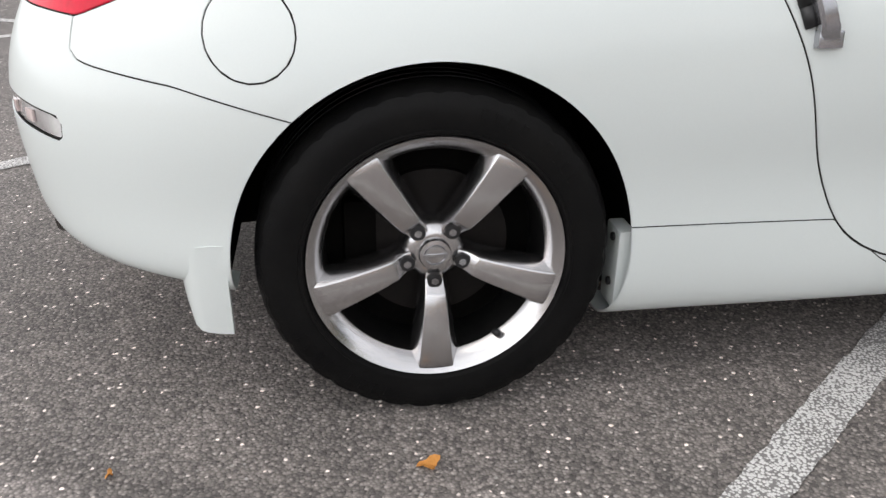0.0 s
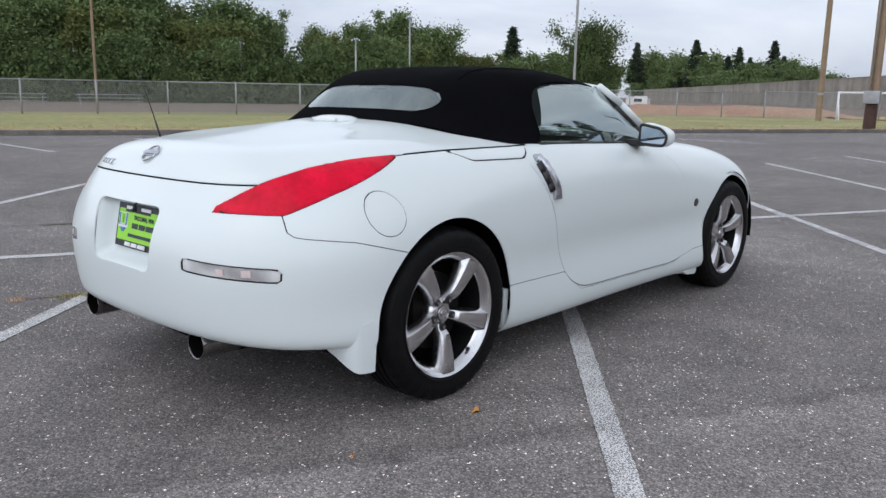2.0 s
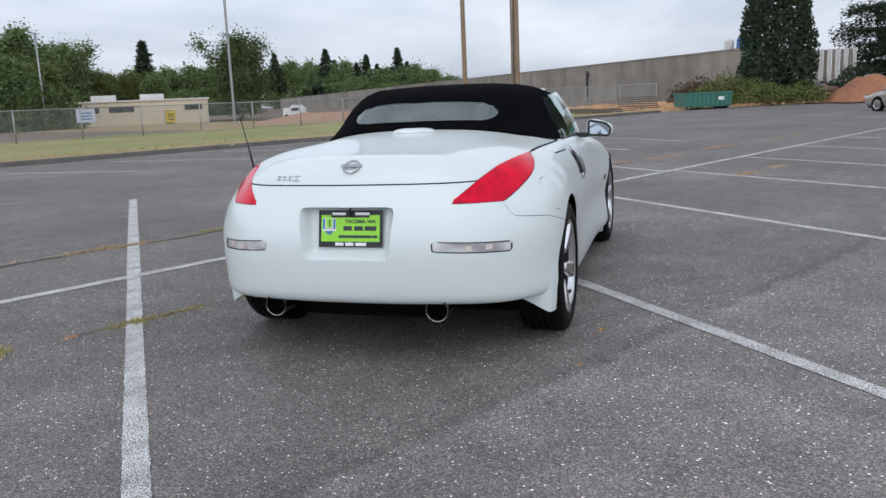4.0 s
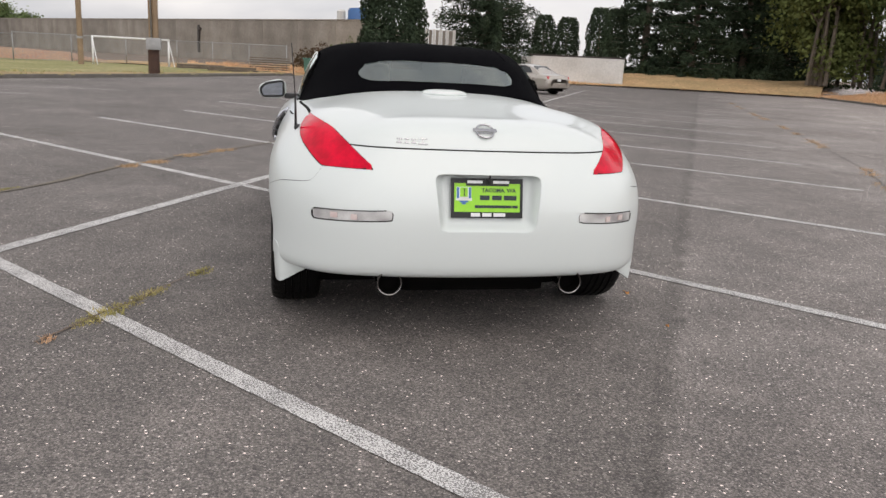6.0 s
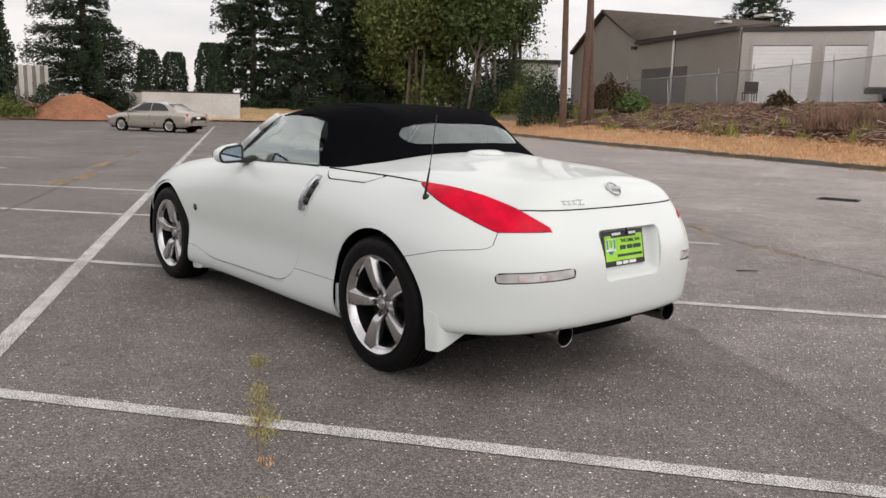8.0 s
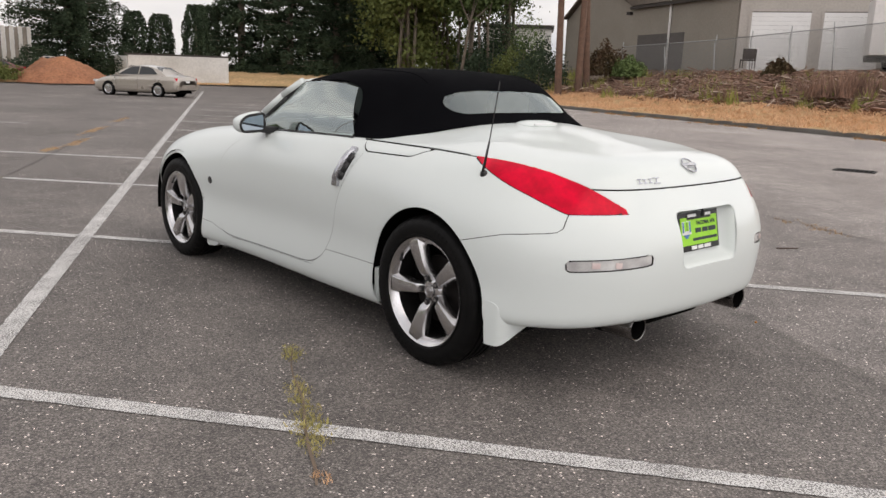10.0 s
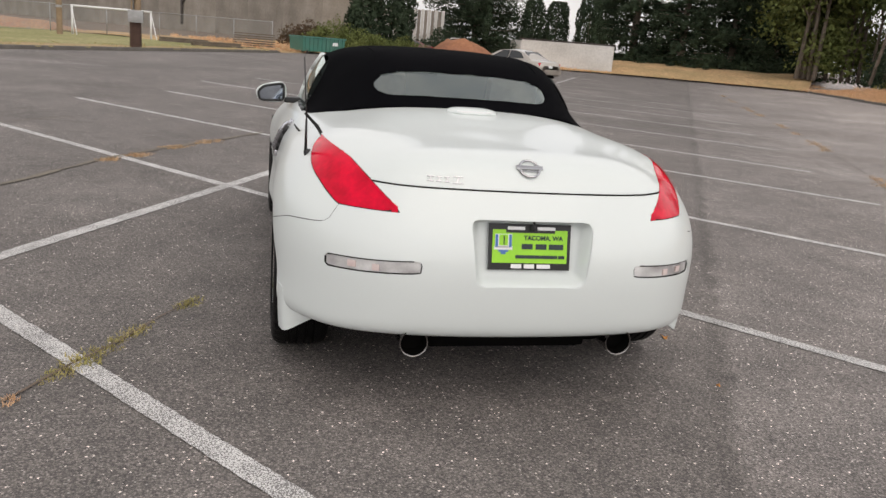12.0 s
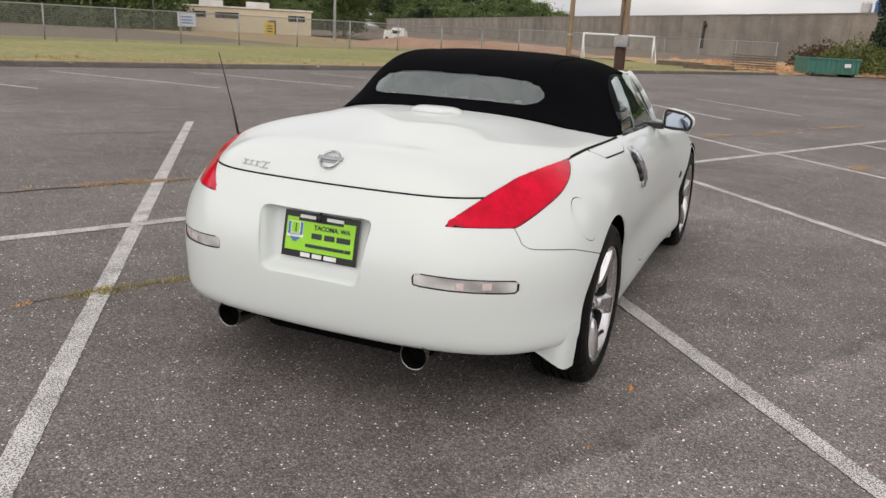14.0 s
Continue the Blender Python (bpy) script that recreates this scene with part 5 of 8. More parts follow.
LEAF_RED = material("reddish_leaves", (0.10, 0.055, 0.035), 0.7, second=(0.07, 0.06, 0.03), scale=0.9, fine=4, grain=0.3, gloss=0.15)
BARK = material("grey_bark", (0.16, 0.13, 0.10), 0.95, second=(0.09, 0.07, 0.055), scale=3, fine=25, bump=0.9, bump_scale=14, grain=0.3)
RED_BARK = material("reddish_bark", (0.17, 0.095, 0.065), 0.95, second=(0.10, 0.06, 0.045), scale=3, fine=25, bump=0.9, bump_scale=14, grain=0.3)
POLE_WOOD = material("weathered_pole", (0.30, 0.21, 0.13), 0.9, second=(0.19, 0.135, 0.09), scale=1.5, fine=30, bump=0.4, bump_scale=30, grain=0.2)
DARK_WOOD = material("tarred_wood", (0.045, 0.022, 0.015), 0.85, second=(0.075, 0.04, 0.028), scale=4, fine=30, bump=0.5, bump_scale=30)
ZINC = material("galvanised_steel", (0.36, 0.36, 0.355), 0.5, 0.6, (0.27, 0.27, 0.265), 6, 60, grain=0.1)
EARTH = material("bare_earth", (0.34, 0.17, 0.115), 0.95, second=(0.42, 0.27, 0.17), scale=0.6, fine=7, bump=0.9, bump_scale=6, grain=0.3)
DIRT = material("red_dirt", (0.36, 0.155, 0.080), 0.95, second=(0.24, 0.10, 0.055), scale=0.9, fine=8, bump=0.9, bump_scale=6, grain=0.25)
DUMP_GREEN = material("dumpster_green", (0.035, 0.19, 0.145), 0.5, second=(0.06, 0.15, 0.115), scale=1.2, fine=20, grain=0.15)
WHITEWASH = material("dirty_white_wall", (0.66, 0.64, 0.61), 0.85, second=(0.48, 0.46, 0.43), scale=0.5, fine=8, grain=0.1)
PALE_STUCCO = material("pale_pinkish_stucco", (0.46, 0.42, 0.385), 0.9, second=(0.40, 0.365, 0.335), scale=0.6, fine=12, bump=0.2, bump_scale=30, grain=0.08)
DOOR_WHITE = material("white_door_slats", (0.80, 0.79, 0.78), 0.5, second=(0.72, 0.71, 0.70), scale=0.8, fine=10, grain=0.05)
STUCCO = material("taupe_stucco", (0.31, 0.275, 0.235), 0.9, second=(0.27, 0.24, 0.205), scale=0.5, fine=12, bump=0.2, bump_scale=30, grain=0.08)
DOOR_GREY = material("dark_grey_panel", (0.12, 0.105, 0.098), 0.8, second=(0.10, 0.09, 0.085), scale=0.8, fine=10)
ROOFING = material("brown_shingles", (0.105, 0.085, 0.070), 0.9, second=(0.075, 0.062, 0.052), scale=1.5, fine=14, bump=0.5, bump_scale=12, grain=0.2, gloss=0.1)
SIDING = material("white_siding", (0.72, 0.69, 0.67), 0.6, second=(0.64, 0.61, 0.59), scale=0.8, fine=10, grain=0.05)
TRIM_DARK = material("dark_trim", (0.04, 0.033, 0.03), 0.7, second=(0.055, 0.045, 0.04), scale=2, fine=10)
CREAM = material("cream_wall", (0.58, 0.50, 0.37), 0.85, second=(0.52, 0.45, 0.33), scale=0.5, fine=6, grain=0.06)
BLUE_TANK = material("blue_tank", (0.03, 0.13, 0.33), 0.5, second=(0.04, 0.11, 0.27), scale=1, fine=8)
YELLOW = material("yellow_sign", (0.72, 0.48, 0.03), 0.6, second=(0.66, 0.43, 0.03), scale=3, fine=20, grain=0.04)
SIGN_WHITE = material("white_banner", (0.62, 0.64, 0.70), 0.6, second=(0.54, 0.57, 0.66), scale=3, fine=20, grain=0.04)
SEDAN_PAINT = material("champagne_paint", (0.42, 0.38, 0.335), 0.3, 0.5, (0.40, 0.36, 0.32), 4, 100, coat=0.8, grain=0.03)
DARK_RED = material("dark_red_paint", (0.13, 0.03, 0.025), 0.35, 0.0, (0.10, 0.025, 0.02), 4, 100, coat=0.6, grain=0.03)
SEDAN_GLASS = material("tinted_glass", (0.020, 0.022, 0.024), 0.06, second=(0.026, 0.028, 0.030), scale=3, fine=20, rough_var=0.02)
DEBRIS = material("broken_branches", (0.30, 0.175, 0.125), 0.95, second=(0.12, 0.075, 0.058), scale=0.8, fine=6, grain=0.35)
PALE_WOOD = material("bleached_wood", (0.46, 0.36, 0.29), 0.9, second=(0.30, 0.22, 0.17), scale=0.9, fine=6, grain=0.3)
LITTER = material("dead_leaves", (0.22, 0.105, 0.065), 0.95, second=(0.105, 0.06, 0.042), scale=0.8, fine=6, grain=0.35, gloss=0.1)
GREEN_PRINT = material("green_print", (0.03, 0.12, 0.075), 0.6, second=(0.04, 0.14, 0.09))


def chain_link_material():
    """Diamond wire mesh: grey wire where two slanting families of lines run, open between them."""
    m = bpy.data.materials.new("chain_link")
    m.use_nodes = True
    n, l = m.node_tree.nodes, m.node_tree.links
    b = n["Principled BSDF"]
    b.inputs["Base Color"].default_value = (0.26, 0.26, 0.25, 1)
    b.inputs["Roughness"].default_value, b.inputs["Metallic"].default_value = 0.55, 0.4
    co = n.new("ShaderNodeTexCoord")
    sep = n.new("ShaderNodeSeparateXYZ")
    l.new(co.outputs["Object"], sep.inputs[0])

    def op(kind, a, c):
        x = n.new("ShaderNodeMath")
        x.operation = kind
        for i, v in enumerate((a, c)):
            if isinstance(v, (int, float)):
                x.inputs[i].default_value = v
            else:
                l.new(v, x.inputs[i])
        return x.outputs[0]

    lines = []
    for kind in ("ADD", "SUBTRACT"):
        s = op("MULTIPLY", op(kind, sep.outputs["X"], sep.outputs["Z"]), 1 / 0.085)
        lines.append(op("LESS_THAN", op("ABSOLUTE", op("SUBTRACT", op("FRACT", s, 0), 0.5), 0), 0.075))
    fac = op("MAXIMUM", lines[0], lines[1])
    t = n.new("ShaderNodeBsdfTransparent")
    mx = n.new("ShaderNodeMixShader")
    l.new(fac, mx.inputs[0])
    l.new(t.outputs[0], mx.inputs[1])
    l.new(b.outputs[0], mx.inputs[2])
    l.new(mx.outputs[0], n["Material Output"].inputs[0])
    return m


CHAIN = chain_link_material()


# ---- verges: the lot's edge, a kerb, and the land behind it ----
EDGE_LEFT = [(-60, 51.6), (-40, 41.5), (-20, 31.4), (0, 21.3), (10.6, 16.05), (20.4, 11.2), (27.0, 7.84), (31.3, 5.65), (43.0, -0.2)]
EDGE_FAR = [(43.0, -0.2), (48.0, -3.0), (50.5, -9.0), (51.5, -15.0), (52.0, -21.5), (49.5, -28.0), (44.0, -34.8)]
EDGE_RIGHT = [(44.0, -34.8), (37.0, -32.2), (30.0, -29.4), (24.8, -26.9), (20.3, -24.9), (14.0, -22.6), (8.8, -20.7), (5.4, -19.5), (-10, -14.2), (-30, -7.3), (-60, 3.0)]


def resample(line, step):
    out = [Vector(line[0])]
    for a, b in zip(line, line[1:]):
        a, b = Vector(a), Vector(b)
        k = max(1, int((b - a).length / step))
        out += [a + (b - a) * (i / k) for i in range(1, k + 1)]
    return out


def outward(line, i):
    a, b = line[max(i - 1, 0)], line[min(i + 1, len(line) - 1)]
    d = (b - a).normalized()
    return Vector((-d.y, d.x))


def verge(name, edge, profile, mats, label, rough, step=1.6, swell=lambda p: 1.0):
    """A strip of land behind a stretch of the lot's edge. profile: (distance, height, which material); rough: how uneven; swell: how much higher it lies at a place of the edge."""
    line = resample(edge, step)
    offs = []
    for (d0, z0, m0), (d1, z1, m1) in zip(profile, profile[1:]):
        k = max(1, int((d1 - d0) / max(1.0, d0 * 0.12)))
        offs += [(d0 + (d1 - d0) * i / k, z0 + (z1 - z0) * i / k, m0) for i in range(k)]
    offs.append(profile[-1])
    bm = bmesh.new()
    grid = []
    for i, p in enumerate(line):
        n = outward(line, i)
        row = []
        for d, z, _ in offs:
            q = p + n * d
            row.append(bm.verts.new((q.x, q.y, z * swell(p) + (rough * noise.noise((q.x * 0.35, q.y * 0.35, 3)) + rough * 0.4 * noise.noise((q.x * 1.3, q.y * 1.3, 7)) if d > 0.3 else 0))))
        grid.append(row)
    for a, b in zip(grid, grid[1:]):
        for j in range(len(offs) - 1):
            f = bm.faces.new((a[j], b[j], b[j + 1], a[j + 1]))
            f.material_index = offs[j][2]
    bmesh.ops.recalc_face_normals(bm, faces=bm.faces[:])
    if sum(f.normal.z for f in bm.faces) < 0:
        bmesh.ops.reverse_faces(bm, faces=bm.faces[:])
    ob = part(name, bm, mats[0])
    for m in mats[1:]:
        ob.data.materials.append(m)
    return tagged(ob, label, "ground", kind="structure")


def kerb(name, edge, label):
    line = resample(edge, 1.5)
    bm = bmesh.new()
    rows = []
    for i, p in enumerate(line):
        n = outward(line, i)
        rows.append([bm.verts.new((*(p + n * d), z + 0.006 * noise.noise((p.x, p.y, d * 9)))) for d, z in ((-0.02, -0.02), (0.0, 0.10), (0.025, 0.13), (0.15, 0.135), (0.17, 0.0))])
    for a, b in zip(rows, rows[1:]):
        for j in range(4):
            bm.faces.new((a[j], b[j], b[j + 1], a[j + 1]))
    bmesh.ops.recalc_face_normals(bm, faces=bm.faces[:])
    return tagged(part(name, bm, KERB), label, "kerb", kind="structure")


FIELD_PROFILE = [(0.1, 0.11, 0), (1.6, 0.12, 1), (19.0, 0.12, 2), (40, 0.08, 2), (75, 0.05, 2), (100, 4.0, 2), (140, 6.0, 2), (400, 8.0, 2)]
verge("verge_field", EDGE_LEFT[:7], FIELD_PROFILE, [DRY_LAWN, GREEN_GRASS, BANK_SOIL], "mown pale green grass verge behind the kerb", 0.05, 3.0)
verge("verge_rough", EDGE_LEFT[6:], [(0.1, 0.11, 0), (1.6, 0.12, 2), (19.0, 0.12, 0), (40, 0.08, 0), (75, 0.05, 1), (400, 1.0, 1)], [DRY_LAWN, BANK_SOIL, MIXED_LAWN], "rough brown dry grass verge behind the kerb", 0.05, 3.0)
verge("verge_far", EDGE_FAR, [(0.05, 0.05, 0), (3.0, 0.25, 0), (8.0, 0.45, 0), (15, 0.45, 1), (20, 0.42, 1), (60, 0.3, 1), (300, 0.5, 1)], [DRY_GRASS, BANK_SOIL], "dry grass verge at the end of the lot", 0.16,
      swell=lambda p: 0.3 + 0.7 * min(1.0, max(0.0, -p.y / 8.0)) + 1.25 * min(1.0, max(0.0, (-p.y - 18.0) / 7.0)))
verge("verge_bank", EDGE_RIGHT, [(0.1, 0.12, 0), (2.2, 0.26, 0), (4.2, 0.60, 1), (5.0, 0.75, 1), (9.0, 1.55, 1), (12.0, 2.05, 1), (15.0, 2.25, 1), (40.0, 2.4, 1), (90, 2.6, 1), (300, 3.0, 1)], [DRY_GRASS, BANK_SOIL], "bank of soil and dry grass rising from the kerb", 0.14)
kerb("kerb_field", EDGE_LEFT, "low worn concrete kerb along the field")
kerb("kerb_bank", EDGE_RIGHT, "low worn concrete kerb along the bank")


def blades(name, spots, mat, label, category, height=(0.1, 0.35), per=14, spread=0.15, lean=0.5, wide=0.02):
    """Tufts of thin blades at the given places, in one mesh."""
    pts, faces = [], []
    for x, y, z, k in spots:
        for _ in range(per):
            a, r = random.uniform(0, 6.283), random.uniform(0, spread) * k
            bx, by = x + r * math.cos(a), y + r * math.sin(a)
            h = random.uniform(*height) * k
            la, ll = random.uniform(0, 6.283), random.uniform(0, lean) * h
            wa, w = random.uniform(0, 3.14), wide * k
            i = len(pts)
            pts += [(bx - w * math.cos(wa), by - w * math.sin(wa), z - 0.01), (bx + w * math.cos(wa), by + w * math.sin(wa), z - 0.01), (bx + ll * math.cos(la), by + ll * math.sin(la), z + h)]
            faces.append((i, i + 1, i + 2))
    me = bpy.data.meshes.new(name)
    me.from_pydata(pts, [], faces)
    return tagged(link_mesh(name, me, mat, smooth=False), label, category, kind="stuff")


def behind(edge, d0, d1, count, z_of):
    """Random places between two distances behind an edge."""
    line = resample(edge, 1.0)
    out = []
    for _ in range(count):
        i = random.randrange(len(line))
        d = random.uniform(d0, d1)
        p = line[i] + outward(line, i) * d + Vector((random.uniform(-0.7, 0.7), random.uniform(-0.7, 0.7)))
        out.append((p.x, p.y, z_of(d), random.uniform(0.6, 1.4)))
    return out


bank_z = lambda d: float(np.interp(d, [0.1, 2.2, 5, 9, 12, 15, 40], [0.12, 0.26, 0.75, 1.55, 2.05, 2.25, 2.4]))
far_z = lambda d: float(np.interp(d, [0, 3, 8], [0.05, 0.25, 0.45]))
BANK_NEAR = EDGE_RIGHT[:9]
FIELD_NEAR = EDGE_LEFT[3:]
blades("dry_grass_bank", behind(BANK_NEAR, 0.3, 4.2, 5200, bank_z), STRAW, "tufts of dry straw-coloured grass on the bank", "dry grass", (0.03, 0.15), 18, 0.22, 1.6, 0.012)
blades("dry_grass_far", behind(EDGE_FAR, 0.2, 7.0, 1800, far_z), STRAW, "tall dry grass at the end of the lot", "dry grass", (0.04, 0.18), lean=1.3, wide=0.02)
blades("dry_grass_field", behind(FIELD_NEAR, 0.1, 2.6, 260, lambda d: 0.12), PALE_STRAW, "thin dry grass fringe along the kerb", "dry grass", (0.03, 0.10), lean=1.4, wide=0.012)
blades("green_weeds_bank", behind(BANK_NEAR, 3.5, 9.0, 260, bank_z), WEED, "green weeds among the debris on the bank", "weeds", (0.2, 0.6), 18, 0.3, wide=0.03)
blades("brown_weeds_bank", [(9.2 + random.gauss(0, 0.9), -27.0 + random.gauss(0, 0.7), 1.0, random.uniform(0.6, 1.1)) for _ in range(70)], DEBRIS, "clump of tall brown weeds on the bank", "weeds", (0.5, 1.0), 18, 0.3, wide=0.03)


# ---- debris of cut branches on the bank ----
def branch_litter(name, spots, mat, label, long=(0.3, 1.2), thick=(0.015, 0.05)):
    pts, faces = [], []
    for x, y, z, k in spots:
        L, r = random.uniform(*long) * k, random.uniform(*thick) * k
        a, e = random.uniform(0, 6.283), random.gauss(0.06, 0.22)
        d = Vector((math.cos(a) * math.cos(e), math.sin(a) * math.cos(e), math.sin(e)))
        s = d.cross(Vector((0, 0, 1))).normalized() * r
        u = s.cross(d).normalized() * r
        c = Vector((x, y, z + random.uniform(0, 0.25)))
        i = len(pts)
        for end, t in ((c - d * L / 2, 1.0), (c + d * L / 2, 0.6)):
            pts += [end + s * t, end - s * t * 0.5 + u * t * 0.87, end - s * t * 0.5 - u * t * 0.87]
        faces += [(i, i + 1, i + 4, i + 3), (i + 1, i + 2, i + 5, i + 4), (i + 2, i, i + 3, i + 5), (i, i + 2, i + 1), (i + 3, i + 4, i + 5)]
    me = bpy.data.meshes.new(name)
    me.from_pydata(pts, [], faces)
    return tagged(link_mesh(name, me, mat, smooth=False), label, "branches", kind="stuff")


branch_litter("branch_debris", behind(EDGE_RIGHT[2:8], 4.4, 10.5, 11000, lambda d: bank_z(d) + 0.22 * max(0.0, noise.noise((d * 0.9, random.uniform(0, 40), 3)))), DEBRIS, "heaps of broken brown branches on the bank", (0.12, 0.62), (0.012, 0.045))
blades("leaf_litter_bank", behind(EDGE_RIGHT[2:8], 3.6, 10.5, 2600, bank_z), LITTER, "dead brown leaves and twigs strewn on the bank", "leaves", (0.02, 0.10), 10, 0.25, 2.0, 0.025)
branch_litter("pale_debris", behind(EDGE_RIGHT[2:8], 4.2, 10.0, 1500, bank_z), PALE_WOOD, "pale sticks and wood among the debris", (0.15, 0.9), (0.010, 0.035))


# ---- trees ----
def leaf_cloud(centres, sizes, droop=0.0, slim=0.6):
    """Two crossed leaf-clump faces at each centre; returns points and faces."""
    n = len(centres)
    c, s = np.asarray(centres), np.asarray(sizes)[:, None]
    u = np.random.normal(size=(n, 3))
    u[:, 2] *= 1 - droop
    u /= np.linalg.norm(u, axis=1)[:, None]
    v = np.cross(u, np.random.normal(size=(n, 3)))
    v /= np.linalg.norm(v, axis=1)[:, None] + 1e-9
    a = np.random.uniform(0.55, 1.0, (n, 4, 1))
    pts = np.stack([c + u * s * a[:, 0], c + v * s * a[:, 1] * slim, c - u * s * a[:, 2], c - v * s * a[:, 3] * slim], 1).reshape(-1, 3)
    return pts, np.arange(n * 4).reshape(-1, 4)


def limb_mesh(segments, sides=6):
    """Tapered limbs out of (start, end, radius, radius)."""
    pts, faces = [], []
    for p, q, r0, r1 in segments:
        p, q = Vector(p), Vector(q)
        d = (q - p).normalized()
        s = d.orthogonal().normalized()
        t = d.cross(s)
        i = len(pts)
        for c, r in ((p, r0), (q, r1)):
            for k in range(sides):
                a = 2 * math.pi * k / sides
                pts.append(c + (s * math.cos(a) + t * math.sin(a)) * r)
        for k in range(sides):
            m = (k + 1) % sides
            faces.append((i + k, i + m, i + sides + m, i + sides + k))
    return pts, faces


def make_tree(name, label, height, segments, leaves, leaf_sizes, bark, leaf_mat, at, droop=0.0, category="tree", group=""):
    tree = thing(name, label, category, group, at=at)
    if segments:
        me = bpy.data.meshes.new("trunk")
        me.from_pydata(*limb_mesh(segments)[:1], [], limb_mesh(segments)[1])
        link_mesh("trunk", me, bark, tree)
    pts, faces = leaf_cloud(leaves, leaf_sizes, droop, 0.28 if droop > 0.3 else 0.6)
    me = bpy.data.meshes.new("crown")
    me.from_pydata(pts.tolist(), [], faces.tolist())
    link_mesh("crown", me, leaf_mat, tree, smooth=False)
    return tree


def broadleaf(name, label, height, radius, at, leaf_mat, bark=BARK, count=9000, stems=1, low=0.28, size=0.24, group=""):
    """A broad-leaved tree: forking limbs, and a crown of many lobes of leaf clumps with gaps between them."""
    segs, tips = [], []
    for s in range(stems):
        a0 = random.uniform(0, 6.28)
        base = Vector((0.35 * s * math.cos(a0), 0.35 * s * math.sin(a0), -0.2))
        top = base + Vector((random.gauss(0, 0.08), random.gauss(0, 0.08), 1)) * height * random.uniform(0.3, 0.42)
        r = height * 0.022 / math.sqrt(stems)
        segs.append((base, top, r * 1.3, r))
        for _ in range(7 if stems == 1 else 5):
            a = random.uniform(0, 6.28)
            k = random.uniform(0.35, 0.95)
            end = Vector((math.cos(a) * radius * k, math.sin(a) * radius * k, height * random.uniform(0.5, 0.95)))
            mid = top.lerp(end, 0.5) + Vector((random.gauss(0, 0.2), random.gauss(0, 0.2), height * 0.03))
            segs += [(top, mid, r * 0.6, r * 0.35), (mid, end, r * 0.35, r * 0.1)]
            tips += [mid, end, mid.lerp(end, 0.5)]
    lobes = [(Vector((math.cos(a) * radius * q, math.sin(a) * radius * q, height * (low + (0.97 - low) * z))), radius * random.uniform(0.22, 0.42))
             for a, q, z in ((random.uniform(0, 6.28), random.uniform(0, 0.75) * math.sin(math.pi * min(1, zz * 0.8 + 0.2)), zz) for zz in np.linspace(0.08, 0.92, 26))]
    lobes += [(Vector(t), radius * random.uniform(0.2, 0.32)) for t in tips]
    cs = []
    for c, r in lobes:
        k = max(20, int(count * r * r / sum(q * q for _, q in lobes)))
        d = np.random.normal(size=(k, 3)) * r * np.array([0.52, 0.52, 0.50])
        cs.append(np.array(c) + d)
    cs = np.concatenate(cs)
    cs = cs[cs[:, 2] > 0.15]
    return make_tree(name, label, height, segs, cs, np.random.uniform(0.6, 1.3, len(cs)) * size, bark, leaf_mat, at, group=group)


def conifer(name, label, height, radius, at, leaf_mat=None, count=7000, low=0.08, size=0.30, bark=BARK, droop=0.12, power=0.85, gaps=0.25, group=""):
    """A conifer: one straight stem, whorls of drooping boughs set with tufts, ragged in outline."""
    leaf_mat = leaf_mat or LEAF_DARK
    segs = [((0, 0, -0.3), (0, 0, height * 0.5), height * 0.016, height * 0.010), ((0, 0, height * 0.5), (0, 0, height * 0.98), height * 0.010, height * 0.002)]
    cs, boughs = [], []
    z = height * low
    while z < height * 0.97:
        t = (z / height - low) / (1 - low)
        reach = radius * (1 - t) ** power
        for _ in range(random.randint(9, 12)):
            if random.random() < gaps:
                continue
            a, L = random.uniform(0, 6.28), reach * random.uniform(0.35, 1.12) + 0.15
            boughs.append((z, a, L))
        z += height * random.uniform(0.016, 0.027)
    total = sum(b[2] ** 1.3 for b in boughs)
    for z, a, L in boughs:
        d = np.array([math.cos(a), math.sin(a), 0])
        k = max(6, int(count * L ** 1.3 / total))
        s = np.random.uniform(0.12, 1, k) ** 0.8
        rise = 0.10 * L * s - droop * L * 2.2 * s * s
        wide = 0.15 * L * (1.05 - s)
        side = np.array([-d[1], d[0], 0])
        p = d * (s * L)[:, None] + side * (np.random.normal(size=k) * wide)[:, None]
        p[:, 2] = z + rise + np.random.normal(size=k) * 0.040 * L - np.abs(np.random.normal(size=k)) * 0.09 * L * s
        cs.append(p)
        if L > 0.7:
            segs.append(((0, 0, z), tuple(d[:2] * L * 0.8) + (z + 0.02 * L,), 0.02 + 0.012 * L, 0.01))
    cs = np.concatenate(cs)
    return make_tree(name, label, height, segs, cs, np.random.uniform(0.6, 1.3, len(cs)) * size * 1.55, bark, leaf_mat, at, droop=0.5, group=group)


